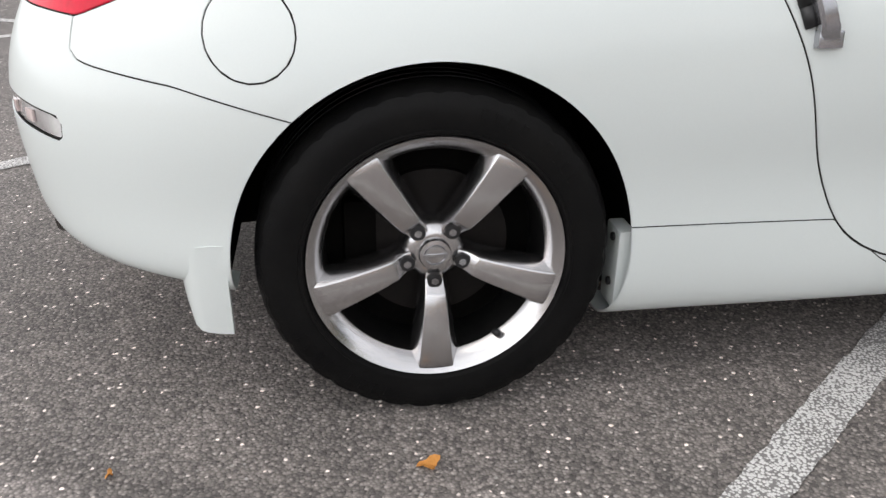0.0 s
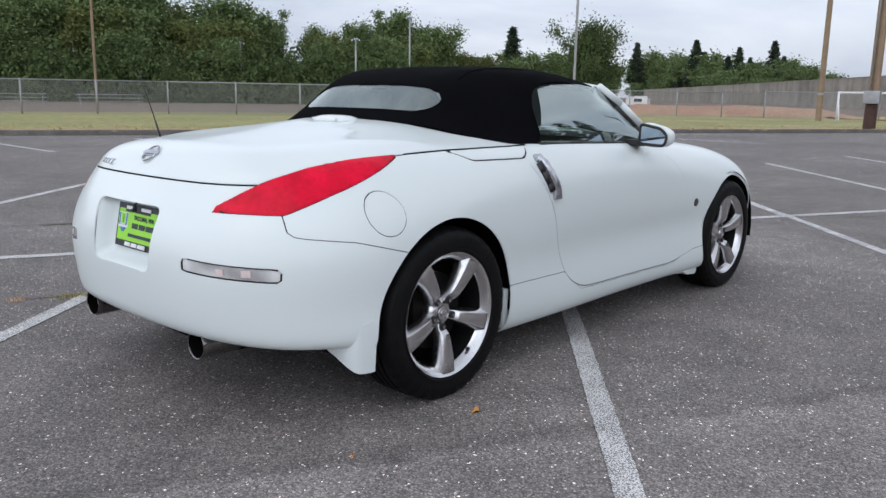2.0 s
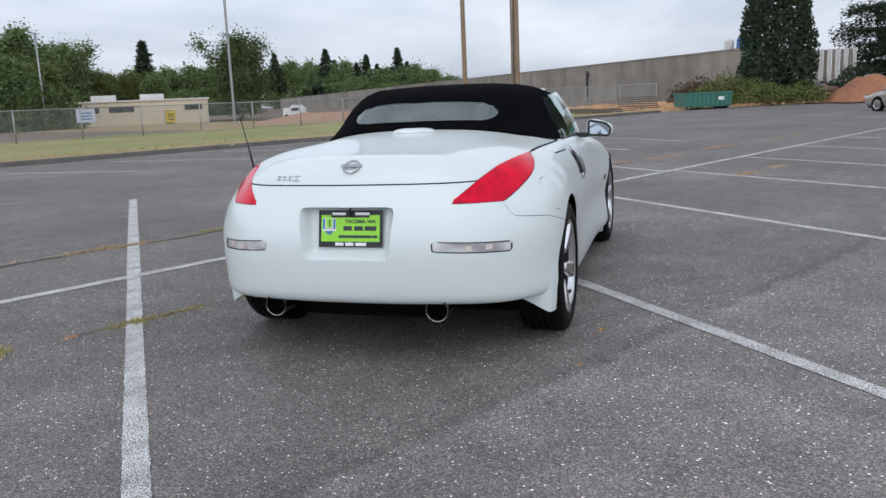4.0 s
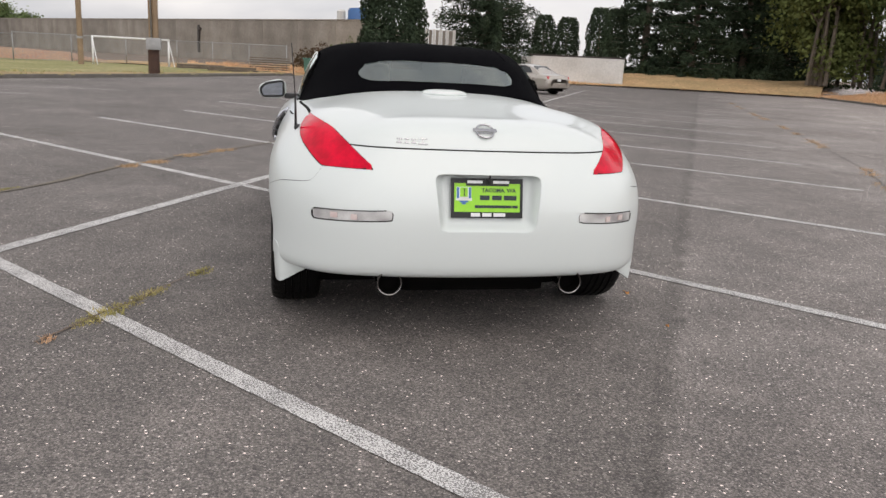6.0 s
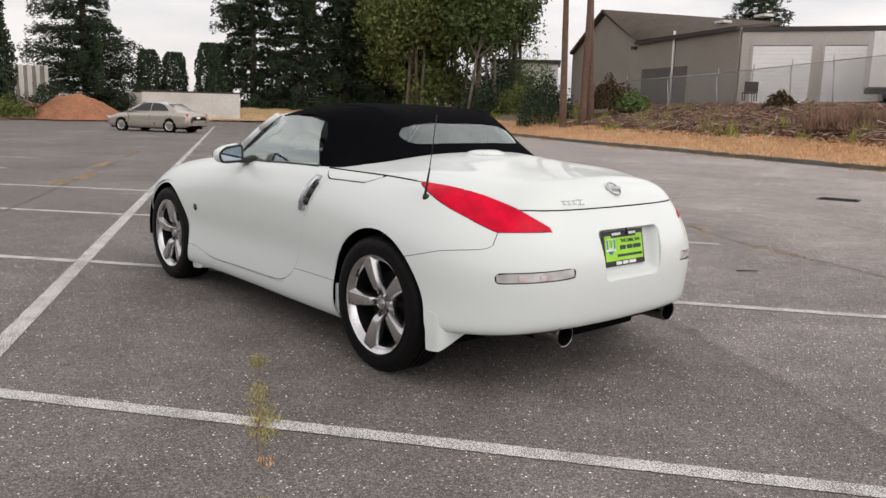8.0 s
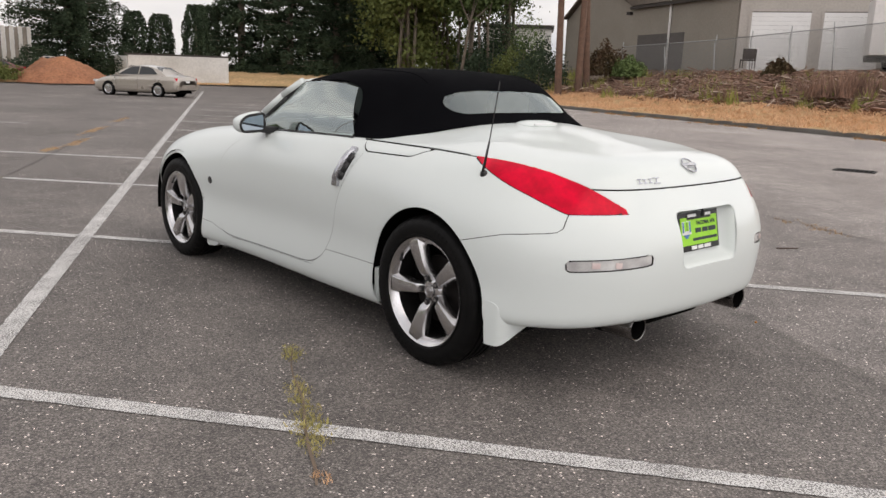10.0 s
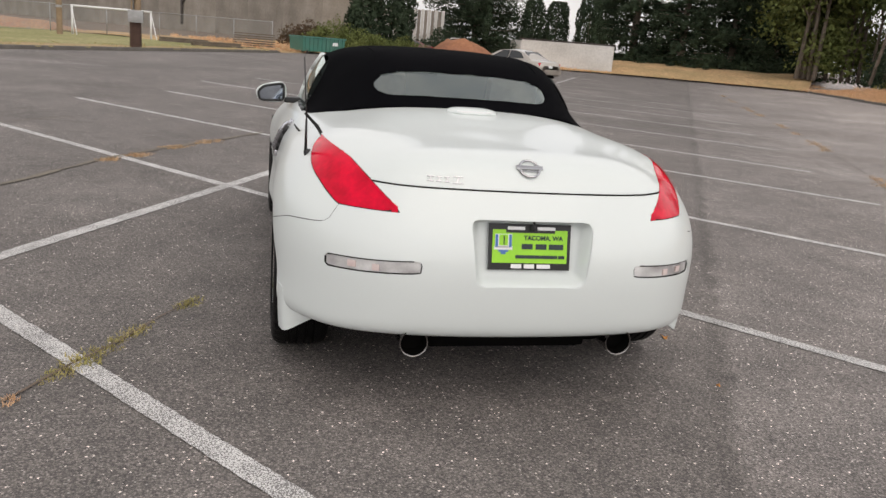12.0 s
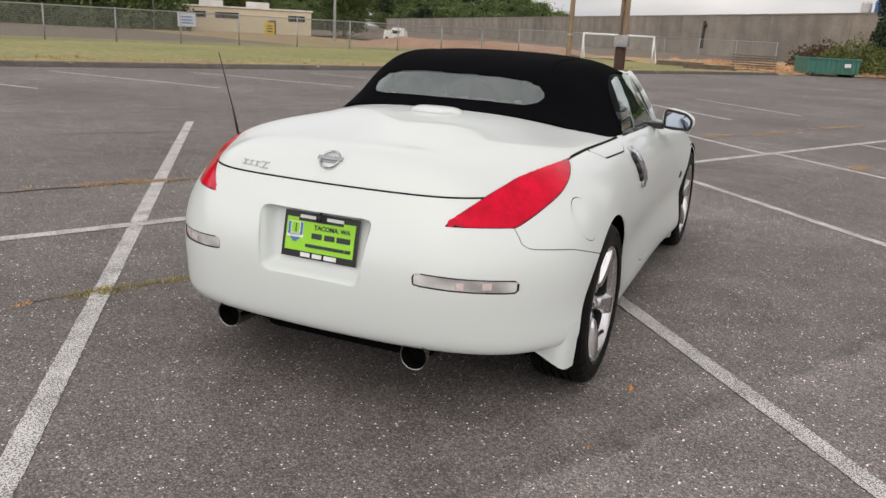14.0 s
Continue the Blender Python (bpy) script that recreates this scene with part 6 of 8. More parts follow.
def column_tree(name, label, height, radius, at, leaf_mat, count=6000, size=0.2, group="", flare=0.0):
    """A dense upright evergreen: narrow, full to the ground, with a blunt uneven top."""
    t = np.random.uniform(0, 1, count)
    a = np.random.uniform(0, 6.28, count)
    prof = radius * np.interp(t, [0, 0.08, 0.35, 0.7, 0.9, 1], [0.8, 0.95, 1.0, 0.92, 0.78, 0.5]) * (1 - flare * t)
    r = prof * np.random.uniform(0.55, 1.05, count) ** 0.5 * (1 + 0.16 * np.sin(a * 5 + t * 17))
    cs = np.stack([r * np.cos(a), r * np.sin(a), t * height], 1)
    return make_tree(name, label, height, [((0, 0, -0.2), (0, 0, height * 0.8), 0.16, 0.05)], cs, np.random.uniform(0.6, 1.3, count) * size, BARK, leaf_mat, at, group=group)


def bush(name, label, radius, height, at, leaf_mat, count=1200, size=0.16, group=""):
    d = np.random.normal(size=(count, 3))
    d /= np.linalg.norm(d, axis=1)[:, None]
    lump = 1 + 0.25 * np.sin(d[:, 0] * 5 + 1) * np.cos(d[:, 1] * 6)
    cs = d * (np.random.uniform(0.3, 1, count) ** 0.5 * lump)[:, None] * np.array([radius, radius, height])
    cs[:, 2] = np.abs(cs[:, 2])
    return make_tree(name, label, height, [((0, 0, -0.1), (0, 0, height * 0.6), 0.05, 0.02)], cs, np.random.uniform(0.6, 1.3, count) * size, BARK, leaf_mat, at, category="bush", group=group)


EYE_AT = Vector((-3.4, 1.2))


def away(azimuth, distance, z=0.0, turn=None):
    """A place by its bearing and distance from the middle of the walk."""
    a = radians(azimuth)
    return pose(EYE_AT.x + math.cos(a) * distance, EYE_AT.y + math.sin(a) * distance, z, 0, 0, random.uniform(0, 360) if turn is None else turn)


# woods beyond the playing field
kinds = [broadleaf("broadleaf_tree", "tall leafy green tree at the edge of the woods", 10.0, 3.2, away(52.5, 92), LEAF_GREEN, count=24000, low=0.05, size=0.165, group="woods behind the field"),
         broadleaf("broadleaf_tree", "tall leafy green tree at the edge of the woods", 9.0, 3.4, away(46, 94), LEAF_GREEN, count=24000, low=0.05, size=0.165, group="woods behind the field"),
         broadleaf("broadleaf_tree", "olive-green leafy tree at the edge of the woods", 8.6, 3.0, away(57.5, 90), LEAF_OLIVE, count=22000, low=0.05, size=0.165, group="woods behind the field"),
         broadleaf("broadleaf_tree", "pale silvery leafy tree at the edge of the woods", 8.8, 2.6, away(49.2, 96), LEAF_PALE, count=9000, low=0.3, size=0.17, group="woods behind the field")]
WOODS = 1.2
for az, d, k, s in ((43, 90, 0, 0.86), (40.5, 92, 1, 0.84), (38.6, 96, 2, 0.62), (55, 90, 1, 1.06), (60.2, 92, 0, 1.12), (63, 90, 1, 1.2), (66, 92, 0, 1.25), (69.5, 92, 2, 1.35), (73, 94, 0, 1.35), (76.5, 92, 1, 1.4),
                    (80, 94, 0, 1.4), (83.5, 95, 2, 1.4), (87, 94, 1, 1.4), (91, 95, 0, 1.4), (95, 95, 1, 1.4), (99, 95, 0, 1.4), (58.6, 100, 3, 1.1), (53.8, 99, 3, 1.0), (44.5, 99, 3, 0.92), (42, 100, 3, 0.9), (64.5, 101, 3, 1.25), (71, 101, 3, 1.4), (78, 100, 3, 1.4), (85, 101, 3, 1.4),
                    (47.5, 86, 2, 0.72), (54, 85, 2, 0.7), (61.5, 86, 2, 0.75), (68, 86, 2, 0.8), (75, 86, 2, 0.8), (82, 86, 2, 0.85), (89, 86, 2, 0.85), (36.8, 98, 2, 0.55), (35.2, 100, 1, 0.5)):
    t = copy_thing(kinds[k], away(az, d))
    s *= WOODS
    t.scale = (s * 1.1, s * 1.1, s * random.uniform(0.94, 1.04))
    if d < 98 and az > 40:
        t = copy_thing(kinds[(k + 1) % 3], away(az + random.uniform(0.6, 1.6), d - 8))
        t.scale = (s * 0.95, s * 0.95, s * 0.72)
kinds_bush = bush("undergrowth_bush", "dark undergrowth at the foot of the woods", 3.0, 3.4, away(50, 84), LEAF_DEEP, 3600, 0.18, "undergrowth of the woods")
for az in np.arange(42.0, 100, 2.0):
    for d in (77, 81, 85):
        t = copy_thing(kinds_bush, away(az + random.uniform(-0.6, 0.6), d + random.uniform(-2, 2)))
        k = random.uniform(0.9, 1.3)
        t.scale = (k, k, k * 1.15)
broadleaf("lone_tree", "round leafy tree standing by itself behind the field", 8.5, 3.9, away(29.3, 84), LEAF_DEEP, count=26000, low=0.1, size=0.16)
far_con = conifer("far_conifer", "small dark conifer on the far skyline", 7.4, 2.0, away(27.4, 150, 3.6), count=3200, size=0.26, gaps=0.1, group="far skyline trees")
far_bl = broadleaf("far_broadleaf", "small dark tree on the far skyline", 5.6, 3.2, away(26.2, 152, 3.6), LEAF_GREEN, count=3600, low=0.05, size=0.28, group="far skyline trees")
BEYOND = 1.17


WALL_A, WALL_WAY = Vector((61.0, -7.2)), Vector((0.8139, 0.5810))


def past_wall(azimuth):
    """How much further off the skyline stands where the long concrete wall runs in front of it."""
    if azimuth > 28.6:
        return 1.0
    n = Vector((-WALL_WAY.y, WALL_WAY.x))
    way = Vector((math.cos(radians(azimuth)), math.sin(radians(azimuth))))
    return max(1.0, ((WALL_A - EYE_AT).dot(n) / way.dot(n) + 24) / 141)


def there(azimuth, distance, z=0.0, turn=None):
    """A place beyond the end of the lot; the trees behind the far verge stand further back and are larger."""
    if -47.0 < azimuth < -24.0:
        return away(azimuth + 1.2, distance * BEYOND + (6.0 if azimuth < -36.5 else 2.0), z + (0.75 if azimuth < -36.5 else 0.3), turn) @ Matrix.Scale(BEYOND, 4)
    return away(azimuth + 1.2, distance, z, turn)


for az, k, s in ((36.0, 0, 1.25), (34.6, 1, 0.8), (27.0, 1, 0.8), (25.5, 1, 0.8), (24.8, 1, 0.7), (24.2, 0, 0.9), (23.6, 0, 0.8), (22.8, 1, 0.8), (22.0, 0, 0.75), (21.3, 0, 0.95), (20.5, 0, 0.6), (19.8, 1, 0.6), (19.0, 0, 0.95), (18.3, 0, 0.7), (17.6, 0, 0.5), (31.5, 1, 0.9), (33.0, 1, 0.9), (36, 1, 0.9)):
    f = past_wall(az)
    t = copy_thing((far_con, far_bl)[k], away(az, (150 + random.uniform(-4, 4)) * f, 1.2 + 2.4 * f))
    s *= f * random.uniform(0.9, 1.15)
    t.scale = (s * random.uniform(1.0, 1.6), s * random.uniform(1.0, 1.6), s)


# evergreens beyond the lot's end
column_tree("cypress", "broad dark upright cypress by the concrete wall", 12.0, 2.5, there(-9.6, 58), LEAF_DARK, 30000, 0.165, flare=0.45)
cedar = conifer("cedar", "large dark cedar with layered drooping boughs", 21.0, 5.2, there(-16.2, 66), count=70000, size=0.125, droop=0.04, low=0.03, gaps=0.14, power=0.75)
for az, d, h, w in ((-20.1, 68, 5.3, 0.95), (-21.7, 68, 5.2, 1.0), (-23.9, 66, 5.9, 1.0), (-24.9, 66, 5.5, 1.0)):
    column_tree("clipped_cypress", "narrow dark upright cypress", h, w, there(az, d), LEAF_DARK, 8000, 0.12, "row of narrow cypresses")
dark = conifer("dark_conifer", "tall dark conifer with open layered boughs", 19.0, 3.5, there(-27, 60), count=52000, size=0.12, droop=0.06, low=0.05, gaps=0.30, power=0.55, group="tall conifers")
dark2 = conifer("dark_conifer", "tall dark conifer with open layered boughs", 18.0, 3.3, there(-30.2, 58), count=52000, size=0.12, droop=0.06, low=0.04, gaps=0.30, power=0.55, group="tall conifers")
for az, d, k, s in ((-33.4, 60, 0, 1.0), (-36.0, 64, 1, 1.05), (-38.5, 66, 0, 1.0), (-34.6, 68, 1, 1.0)):
    t = copy_thing((dark, dark2)[k], there(az, d))
    t.scale = (s * BEYOND, s * BEYOND, s * BEYOND)
big = broadleaf("leafy_tree", "big many-stemmed leafy tree on the bank", 11.5, 3.8, there(-38.0, 50, 0.3), LEAF_OLIVE, count=34000, stems=5, low=0.04, size=0.19)
t = copy_thing(big, there(-40.2, 52, 0.35))
t.scale = (0.95 * BEYOND, 0.95 * BEYOND, BEYOND)
broadleaf("leafy_tree", "leafy tree with several bare leaning stems", 10.5, 2.7, there(-42.6, 49, 0.35), LEAF_DEEP, count=20000, stems=7, low=0.34, size=0.18)
broadleaf("leafy_tree", "tall thin leafy tree with sky showing through", 12.5, 2.4, there(-45.4, 52, 0.35), LEAF_DEEP, count=5200, stems=4, low=0.34, size=0.16)
for az, d, lean in ((-48.2, 44.5, 0.1), (-49.6, 44.5, -0.15), (-50.2, 45.2, 0.3)):
    segs = [((-0.15 * lean, 0, -1.5), (lean, 0.1, 5.0), 0.21, 0.16), ((lean, 0.1, 5.0), (lean * 1.5, 0.3, 11.0), 0.16, 0.08)]
    for z in (6.0, 7.2, 8.3, 9.5):
        a = random.uniform(0, 6.28)
        segs.append(((lean, 0.1, z), (lean + 1.6 * math.cos(a), 1.6 * math.sin(a), z + 0.7), 0.06, 0.02))
    cs = np.random.normal(size=(900, 3)) * np.array([1.5, 1.5, 1.0]) + np.array([lean, 0.2, 10.2])
    make_tree("bare_trunk_tree", "tall reddish trunk with a thin high crown", 11, segs, cs, np.random.uniform(0.12, 0.25, 900), RED_BARK, LEAF_GREEN, there(az, d, 1.55, 0), group="reddish trunks")
for az, d, r, h, mat, lab in ((-44.2, 50, 1.9, 3.0, LEAF_DARK, "dark tall bush by the leafy tree"), (-46.4, 51, 1.9, 2.6, LEAF_GREEN, "tall green bush by the trunks"), (-43.4, 56, 2.6, 1.6, LEAF_DARK, "dark bush before the white building"), (-45.6, 56, 2.6, 1.5, LEAF_DARK, "dark bush before the white building"), (-47.8, 56, 2.6, 1.6, LEAF_DARK, "dark bush before the white building"), (-45.6, 47, 1.6, 1.3, LEAF_OLIVE, "yellow-green bush on the bank"), (-41.2, 51, 2.6, 2.4, LEAF_DEEP, "dark leafy bush between the trunks"), (-42.4, 53, 2.6, 2.6, LEAF_DARK, "dark leafy bush between the trunks"), (-44.9, 54, 2.6, 2.4, LEAF_DEEP, "dark leafy bush between the trunks"), (-47.0, 49, 1.7, 2.4, LEAF_DARK, "green bush by the trunks"), (-51.5, 46.5, 1.3, 1.7, LEAF_RED, "reddish bush by the fence"), (-53.0, 45.5, 0.9, 1.0, LEAF_GREEN, "green bush by the fence"),
                             (-62.6, 39, 0.7, 0.9, LEAF_RED, "brown thorny bush by the fence"), (-27.5, 51, 2.2, 0.8, LEAF_DARK, "low green bushes before the trees"), (-31, 51, 2.0, 0.8, LEAF_OLIVE, "low green bushes before the trees"), (-24.6, 55, 1.5, 1.3, LEAF_GREEN, "ivy bush against the white wall"),
                             (-43.2, 48, 1.8, 1.3, LEAF_DARK, "dark bush under the leafy tree"), (-37, 50, 2.0, 1.4, LEAF_DARK, "bush under the leafy tree"), (-34.5, 52, 2.2, 1.6, LEAF_DARK, "dark bush under the conifers"), (-29.8, 58, 3.0, 2.0, LEAF_DARK, "dark bush under the conifers"), (-13.5, 60, 2.2, 1.4, LEAF_DARK, "dark bush under the cedar"), (-19, 64, 2.0, 1.6, LEAF_DARK, "dark bush under the cedar"),
                             (-6.6, 56, 2.2, 1.9, LEAF_OLIVE, "overgrown bush by the concrete wall"), (-4.6, 58, 2.0, 1.6, LEAF_RED, "brown bush by the concrete wall"), (-8.6, 55, 2.0, 1.3, LEAF_OLIVE, "bush at the foot of the cypress"), (-11.2, 56, 1.8, 1.1, LEAF_OLIVE, "bush at the foot of the cypress")):
    bush("bush", lab, r, h * (1.9 if -47 < az < -40 else 1.4 if -49.5 < az < -40 else 1.0), there(az, d + (7 if -42.5 < az < -24 else 0), 0.2 if az > -36 else -0.1 if az > -47 else 0.4 if az > -49.5 else 1.6), mat, 3200, 0.11)
conifer("roof_conifer", "conifer top behind the storage building", 14, 4.0, there(-61.5, 72, 2), count=16000, size=0.16, low=0.3)

# ---- built things round the lot ----
def upright_wall(name, p, q, z0, z1, thick, mat, parent=None, label="", bm=None):
    """A straight wall from p to q."""
    p, q = Vector(p), Vector(q)
    d = q - p
    b2 = box(d.length, thick, z1 - z0, (d.length / 2, 0, (z0 + z1) / 2))
    b2.transform(Matrix.Translation((p.x, p.y, 0)) @ Matrix.Rotation(math.atan2(d.y, d.x), 4, "Z"))
    if bm is not None:
        return merge(bm, b2)
    return part(name, b2, mat, parent, label, smooth=False)


def spot(azimuth, distance):
    a = radians(azimuth)
    return Vector((EYE_AT.x + math.cos(a) * distance, EYE_AT.y + math.sin(a) * distance))


def cast_panel(length, thick, height):
    """A wall panel with chamfered edges, so that the joints show."""
    return box(length - 0.03, thick, height, (0, 0, height / 2), 0.03)


# long concrete wall of cast panels
wall_a, wall_b = Vector((61.0, -7.2)), Vector((281.1, 149.9))
wall_d = (wall_b - wall_a).normalized()
conc = thing("concrete_wall", "long stained concrete wall of tall cast panels", "wall", kind="structure")
step = 5.2
me = bpy.data.meshes.new("wall_panel")
b2 = cast_panel(step, 0.35, 4.25)
b2.to_mesh(me)
b2.free()
me.materials.append(CONCRETE)
ang = math.atan2(wall_d.y, wall_d.x)
for i in range(52):
    ob = new("wall_panel", me)
    p = wall_a + wall_d * step * (i + 0.5)
    ob.parent, ob.matrix_basis = conc, pose(p.x, p.y, -0.2, 0, 0, math.degrees(ang))
cap = upright_wall("wall_coping", wall_a - wall_d * 0.1 + Vector((wall_d.y, -wall_d.x)) * 0.0, wall_b, 4.06, 4.16, 0.45, CONCRETE, conc)
p = wall_a + wall_d * step * 5.1 + Vector((-wall_d.y, wall_d.x)) * 0.3
pipe = rod((p.x, p.y, 0.9), (p.x, p.y, 3.55), 0.13, seg=8)
rod((p.x, p.y, 2.9), (p.x - wall_d.x * 0.45, p.y - wall_d.y * 0.45, 3.25), 0.09, seg=8, bm=pipe)
part("drain_pipe", pipe, TRIM_DARK, conc, "dark rusty drain pipe")
# ribbed pale wall beyond the cypress
ribs = thing("ribbed_wall", "pale ribbed panel wall behind the trees", "wall", kind="structure")
ra, rb = spot(-7.6, 64), spot(-12.8, 64)
n_rib = 22
for i in range(n_rib):
    p, q = ra.lerp(rb, i / n_rib), ra.lerp(rb, (i + 0.9) / n_rib)
    upright_wall("wall_rib", p, q, 0, 3.55 + 0.05 * (i % 2), 0.2, WHITEWASH if i % 2 else CONCRETE, ribs)
# low white wall
low_wall = thing("low_white_wall", "low dirty white wall with ivy on top", "wall", kind="structure")
upright_wall("wall_body", spot(-18.3, 62), spot(-24.6, 61), -0.1, 1.98, 0.3, WHITEWASH, low_wall)
upright_wall("wall_return", spot(-17.6, 63), spot(-18.3, 62), -0.1, 1.9, 0.3, WHITEWASH, low_wall)
upright_wall("wall_top", spot(-18.1, 62.1), spot(-24.7, 61.1), 1.985, 2.10, 0.5, TRIM_DARK, low_wall)

# tanks on the skyline behind the wall
tank = thing("blue_tank", "blue tank showing over the concrete wall", "tank", at=away(-5.9, 80, 0, 0))
part("tank_body", lathe([(0, 0), (1.05, 0), (1.05, 5.5), (0.9, 5.75), (0, 5.85)], 24, "Z"), BLUE_TANK, tank)
part("tank_band", lathe([(1.07, 4.7), (1.09, 4.75), (1.07, 4.8)], 24, "Z"), BLUE_TANK, tank)
silo = thing("white_tank", "small white tank beside the blue one", "tank", at=away(-4.7, 80, 0, 0))
part("tank_body", lathe([(0, 0), (0.42, 0), (0.42, 5.4), (0.3, 5.55), (0, 5.6)], 20, "Z"), WHITEWASH, silo)

# ---- chain-link fences ----
def fence(label, points, height, gap, post_r=0.03, arms=False, z_of=lambda p: 0.05):
    f = thing("chain_link_fence", label, "fence")
    for a, b in zip(points, points[1:]):
        a, b = Vector(a), Vector(b)
        d = b - a
        L, ang = d.length, math.atan2(d.y, d.x)
        za, zb = z_of(a), z_of(b)
        sl = math.atan2(zb - za, L)
        m = Matrix.Translation((a.x, a.y, za)) @ Matrix.Rotation(ang, 4, "Z") @ Matrix.Rotation(-sl, 4, "Y")
        me = bpy.data.meshes.new("wire_mesh")
        me.from_pydata([(0, 0, 0.02), (L, 0, 0.02), (L, 0, height), (0, 0, height)], [], [(0, 1, 2, 3)])
        w = link_mesh("wire_mesh", me, CHAIN, f, "grey diamond wire mesh", smooth=False)
        w.matrix_basis = m
        r = part("top_rail", rod((0, 0, height), (L, 0, height), 0.024, seg=6), ZINC, f)
        r.matrix_basis = m
        n = max(1, round(L / gap))
        for i in range(n + (1 if b == Vector(points[-1]) else 0)):
            x = L * i / n
            if arms:
                bm = rod((x, 0, -0.6), (x + random.uniform(-0.28, 0.12), 0, height - 0.15), post_r, seg=6)
                rod((x, 0, height - 0.2), (x - 0.12, 0.25, height + 0.28), post_r * 0.8, seg=6, bm=bm)
            else:
                bm = rod((x, 0, -0.1), (x, 0, height + 0.05), post_r, seg=8)
            p = part("post", bm, ZINC, f)
            p.matrix_basis = m
    return f


fence("grey chain-link fence along the playing field", [(-40.0, 57.5), (-10.0, 43.2), (16.2, 30.4), (29.6, 24.1), (47.0, 15.6)], 1.5, 3.05, 0.035)
fence("grey chain-link fence before the concrete wall", [(47.0, 15.6), (50.5, 7.0), (47.0, 0.2)], 1.6, 3.0, 0.03)
fence("leaning chain-link fence with barbed-wire arms on the bank", [spot(-51.5, 47), spot(-57.5, 43.5), spot(-64.6, 39.5), spot(-69.0, 38.0), spot(-76, 38)], 1.90, 2.6, 0.035, True, lambda p: float(np.interp(p.x, [5.0, 9.5, 13.2, 20.0, 25.9], [2.50, 2.38, 2.10, 1.66, 1.34])))
# banners on the field fence
for az, d, w, h, z, mat, lab in ((38.5, 44.0, 1.0, 0.70, 0.85, SIGN_WHITE, "white banner tied to the fence"), (33.1, 46.0, 0.62, 0.66, 0.62, YELLOW, "yellow sign on the fence")):
    p = spot(az, d)
    s = thing("fence_sign", lab, "sign", at=pose(p.x, p.y, z, 0, 0, -25))
    part("sign_board", box(w, 0.02, h, (0, 0, h / 2), 0.005), mat, s, smooth=False)
    for k in range(3):
        part("printed_bar", box(w * 0.6, 0.006, h * 0.09, (0, -0.014, h * (0.25 + 0.22 * k))), BLUE_INK if mat is SIGN_WHITE else INK, s, smooth=False)

# ---- poles ----
pole = thing("utility_pole", "paired wooden utility poles with a grey meter box", "utility pole", at=pose(31.9, 5.75, 0.05))
part("pole_shaft", rod((0, 0, 1.0), (0.05, 0, 12.5), 0.12, 0.10, 14), POLE_WOOD, pole)
part("second_shaft", rod((0.03, 0.19, 1.0), (0.0, 0.17, 12.0), 0.095, 0.08, 12), POLE_WOOD, pole)
part("pole_foot", rod((0, 0.1, -0.1), (0, 0.1, 1.05), 0.235, 0.225, 14), DARK_WOOD, pole, "dark tarred foot of the pole")
part("meter_box", box(0.26, 0.58, 0.48, (-0.25, 0.05, 1.28), 0.02), ZINC, pole, "grey metal meter box")
part("conduit", rod((-0.17, 0.15, 1.5), (-0.13, 0.15, 9.0), 0.03, seg=8), ZINC, pole)
for x, y, h, r, lab in ((42.0, 10.9, 16.0, 0.15, "tall bare wooden pole at the kerb"), (50.6, 31.6, 20.0, 0.105, "tall grey pole behind the field"), (3.9, 40.2, 10.0, 0.20, "tarred wooden pole by the field"), (10.5, 41.0, 13.0, 0.10, "tall bare pole behind the fence"), (17.8, 40.9, 13.0, 0.08, "tall bare pole behind the fence")):
    p = thing("wooden_pole", lab, "pole", at=pose(x, y, 0.05))
    part("pole_shaft", rod((0, 0, -0.2), (0.05, 0, h), r, r * 0.75, 12), DARK_WOOD if "tarred" in lab else ZINC if "grey" in lab else POLE_WOOD, p)
    part("pole_band", lathe([(r * 1.0, 1.4), (r * 1.1, 1.42), (r * 1.1, 1.5), (r * 1.0, 1.52)], 12, "Z"), ZINC, p)
for x, y, h in ((48.1, 53.8, 6.1), (51.2, 49.9, 8.1), (41.6, 62.6, 5.7), (30.6, 73.0, 5.7), (18.6, 77.0, 5.7)):
    p = thing("field_light", "slim field light pole with a bar of lamps", "light pole", "field lights", at=pose(x, y, 0, 0, 0, math.degrees(math.atan2(y, x)) + 90))
    part("pole_shaft", rod((0, 0, -0.2), (0, 0, h), 0.085, 0.065, 8), ZINC, p)
    part("cross_bar", box(0.8, 0.06, 0.06, (0, 0, h - 0.12), 0.015), ZINC, p)
    for x in (-0.33, -0.11, 0.11, 0.33):
        part("lamp_head", box(0.13, 0.14, 0.13, (x, 0.05, h - 0.02 if abs(x) < 0.2 else h - 0.15), 0.03), SIGN_WHITE, p)

# ---- goal, bleachers, timber ----
g = thing("football_goal", "small white metal goal frame on the field", "goal", at=pose(46.0, 9.0, 0.0, 0, 0, 112))
for x in (-2.1, 2.1):
    part("goal_post", rod((x, 0, 0), (x, 0, 1.62), 0.055, seg=10), WHITE, g)
    part("goal_brace", rod((x, 0, 1.6), (x, 1.2, 0.05), 0.025, seg=8), WHITE, g)
part("crossbar", rod((-2.15, 0, 1.62), (2.15, 0, 1.62), 0.055, seg=10), WHITE, g)
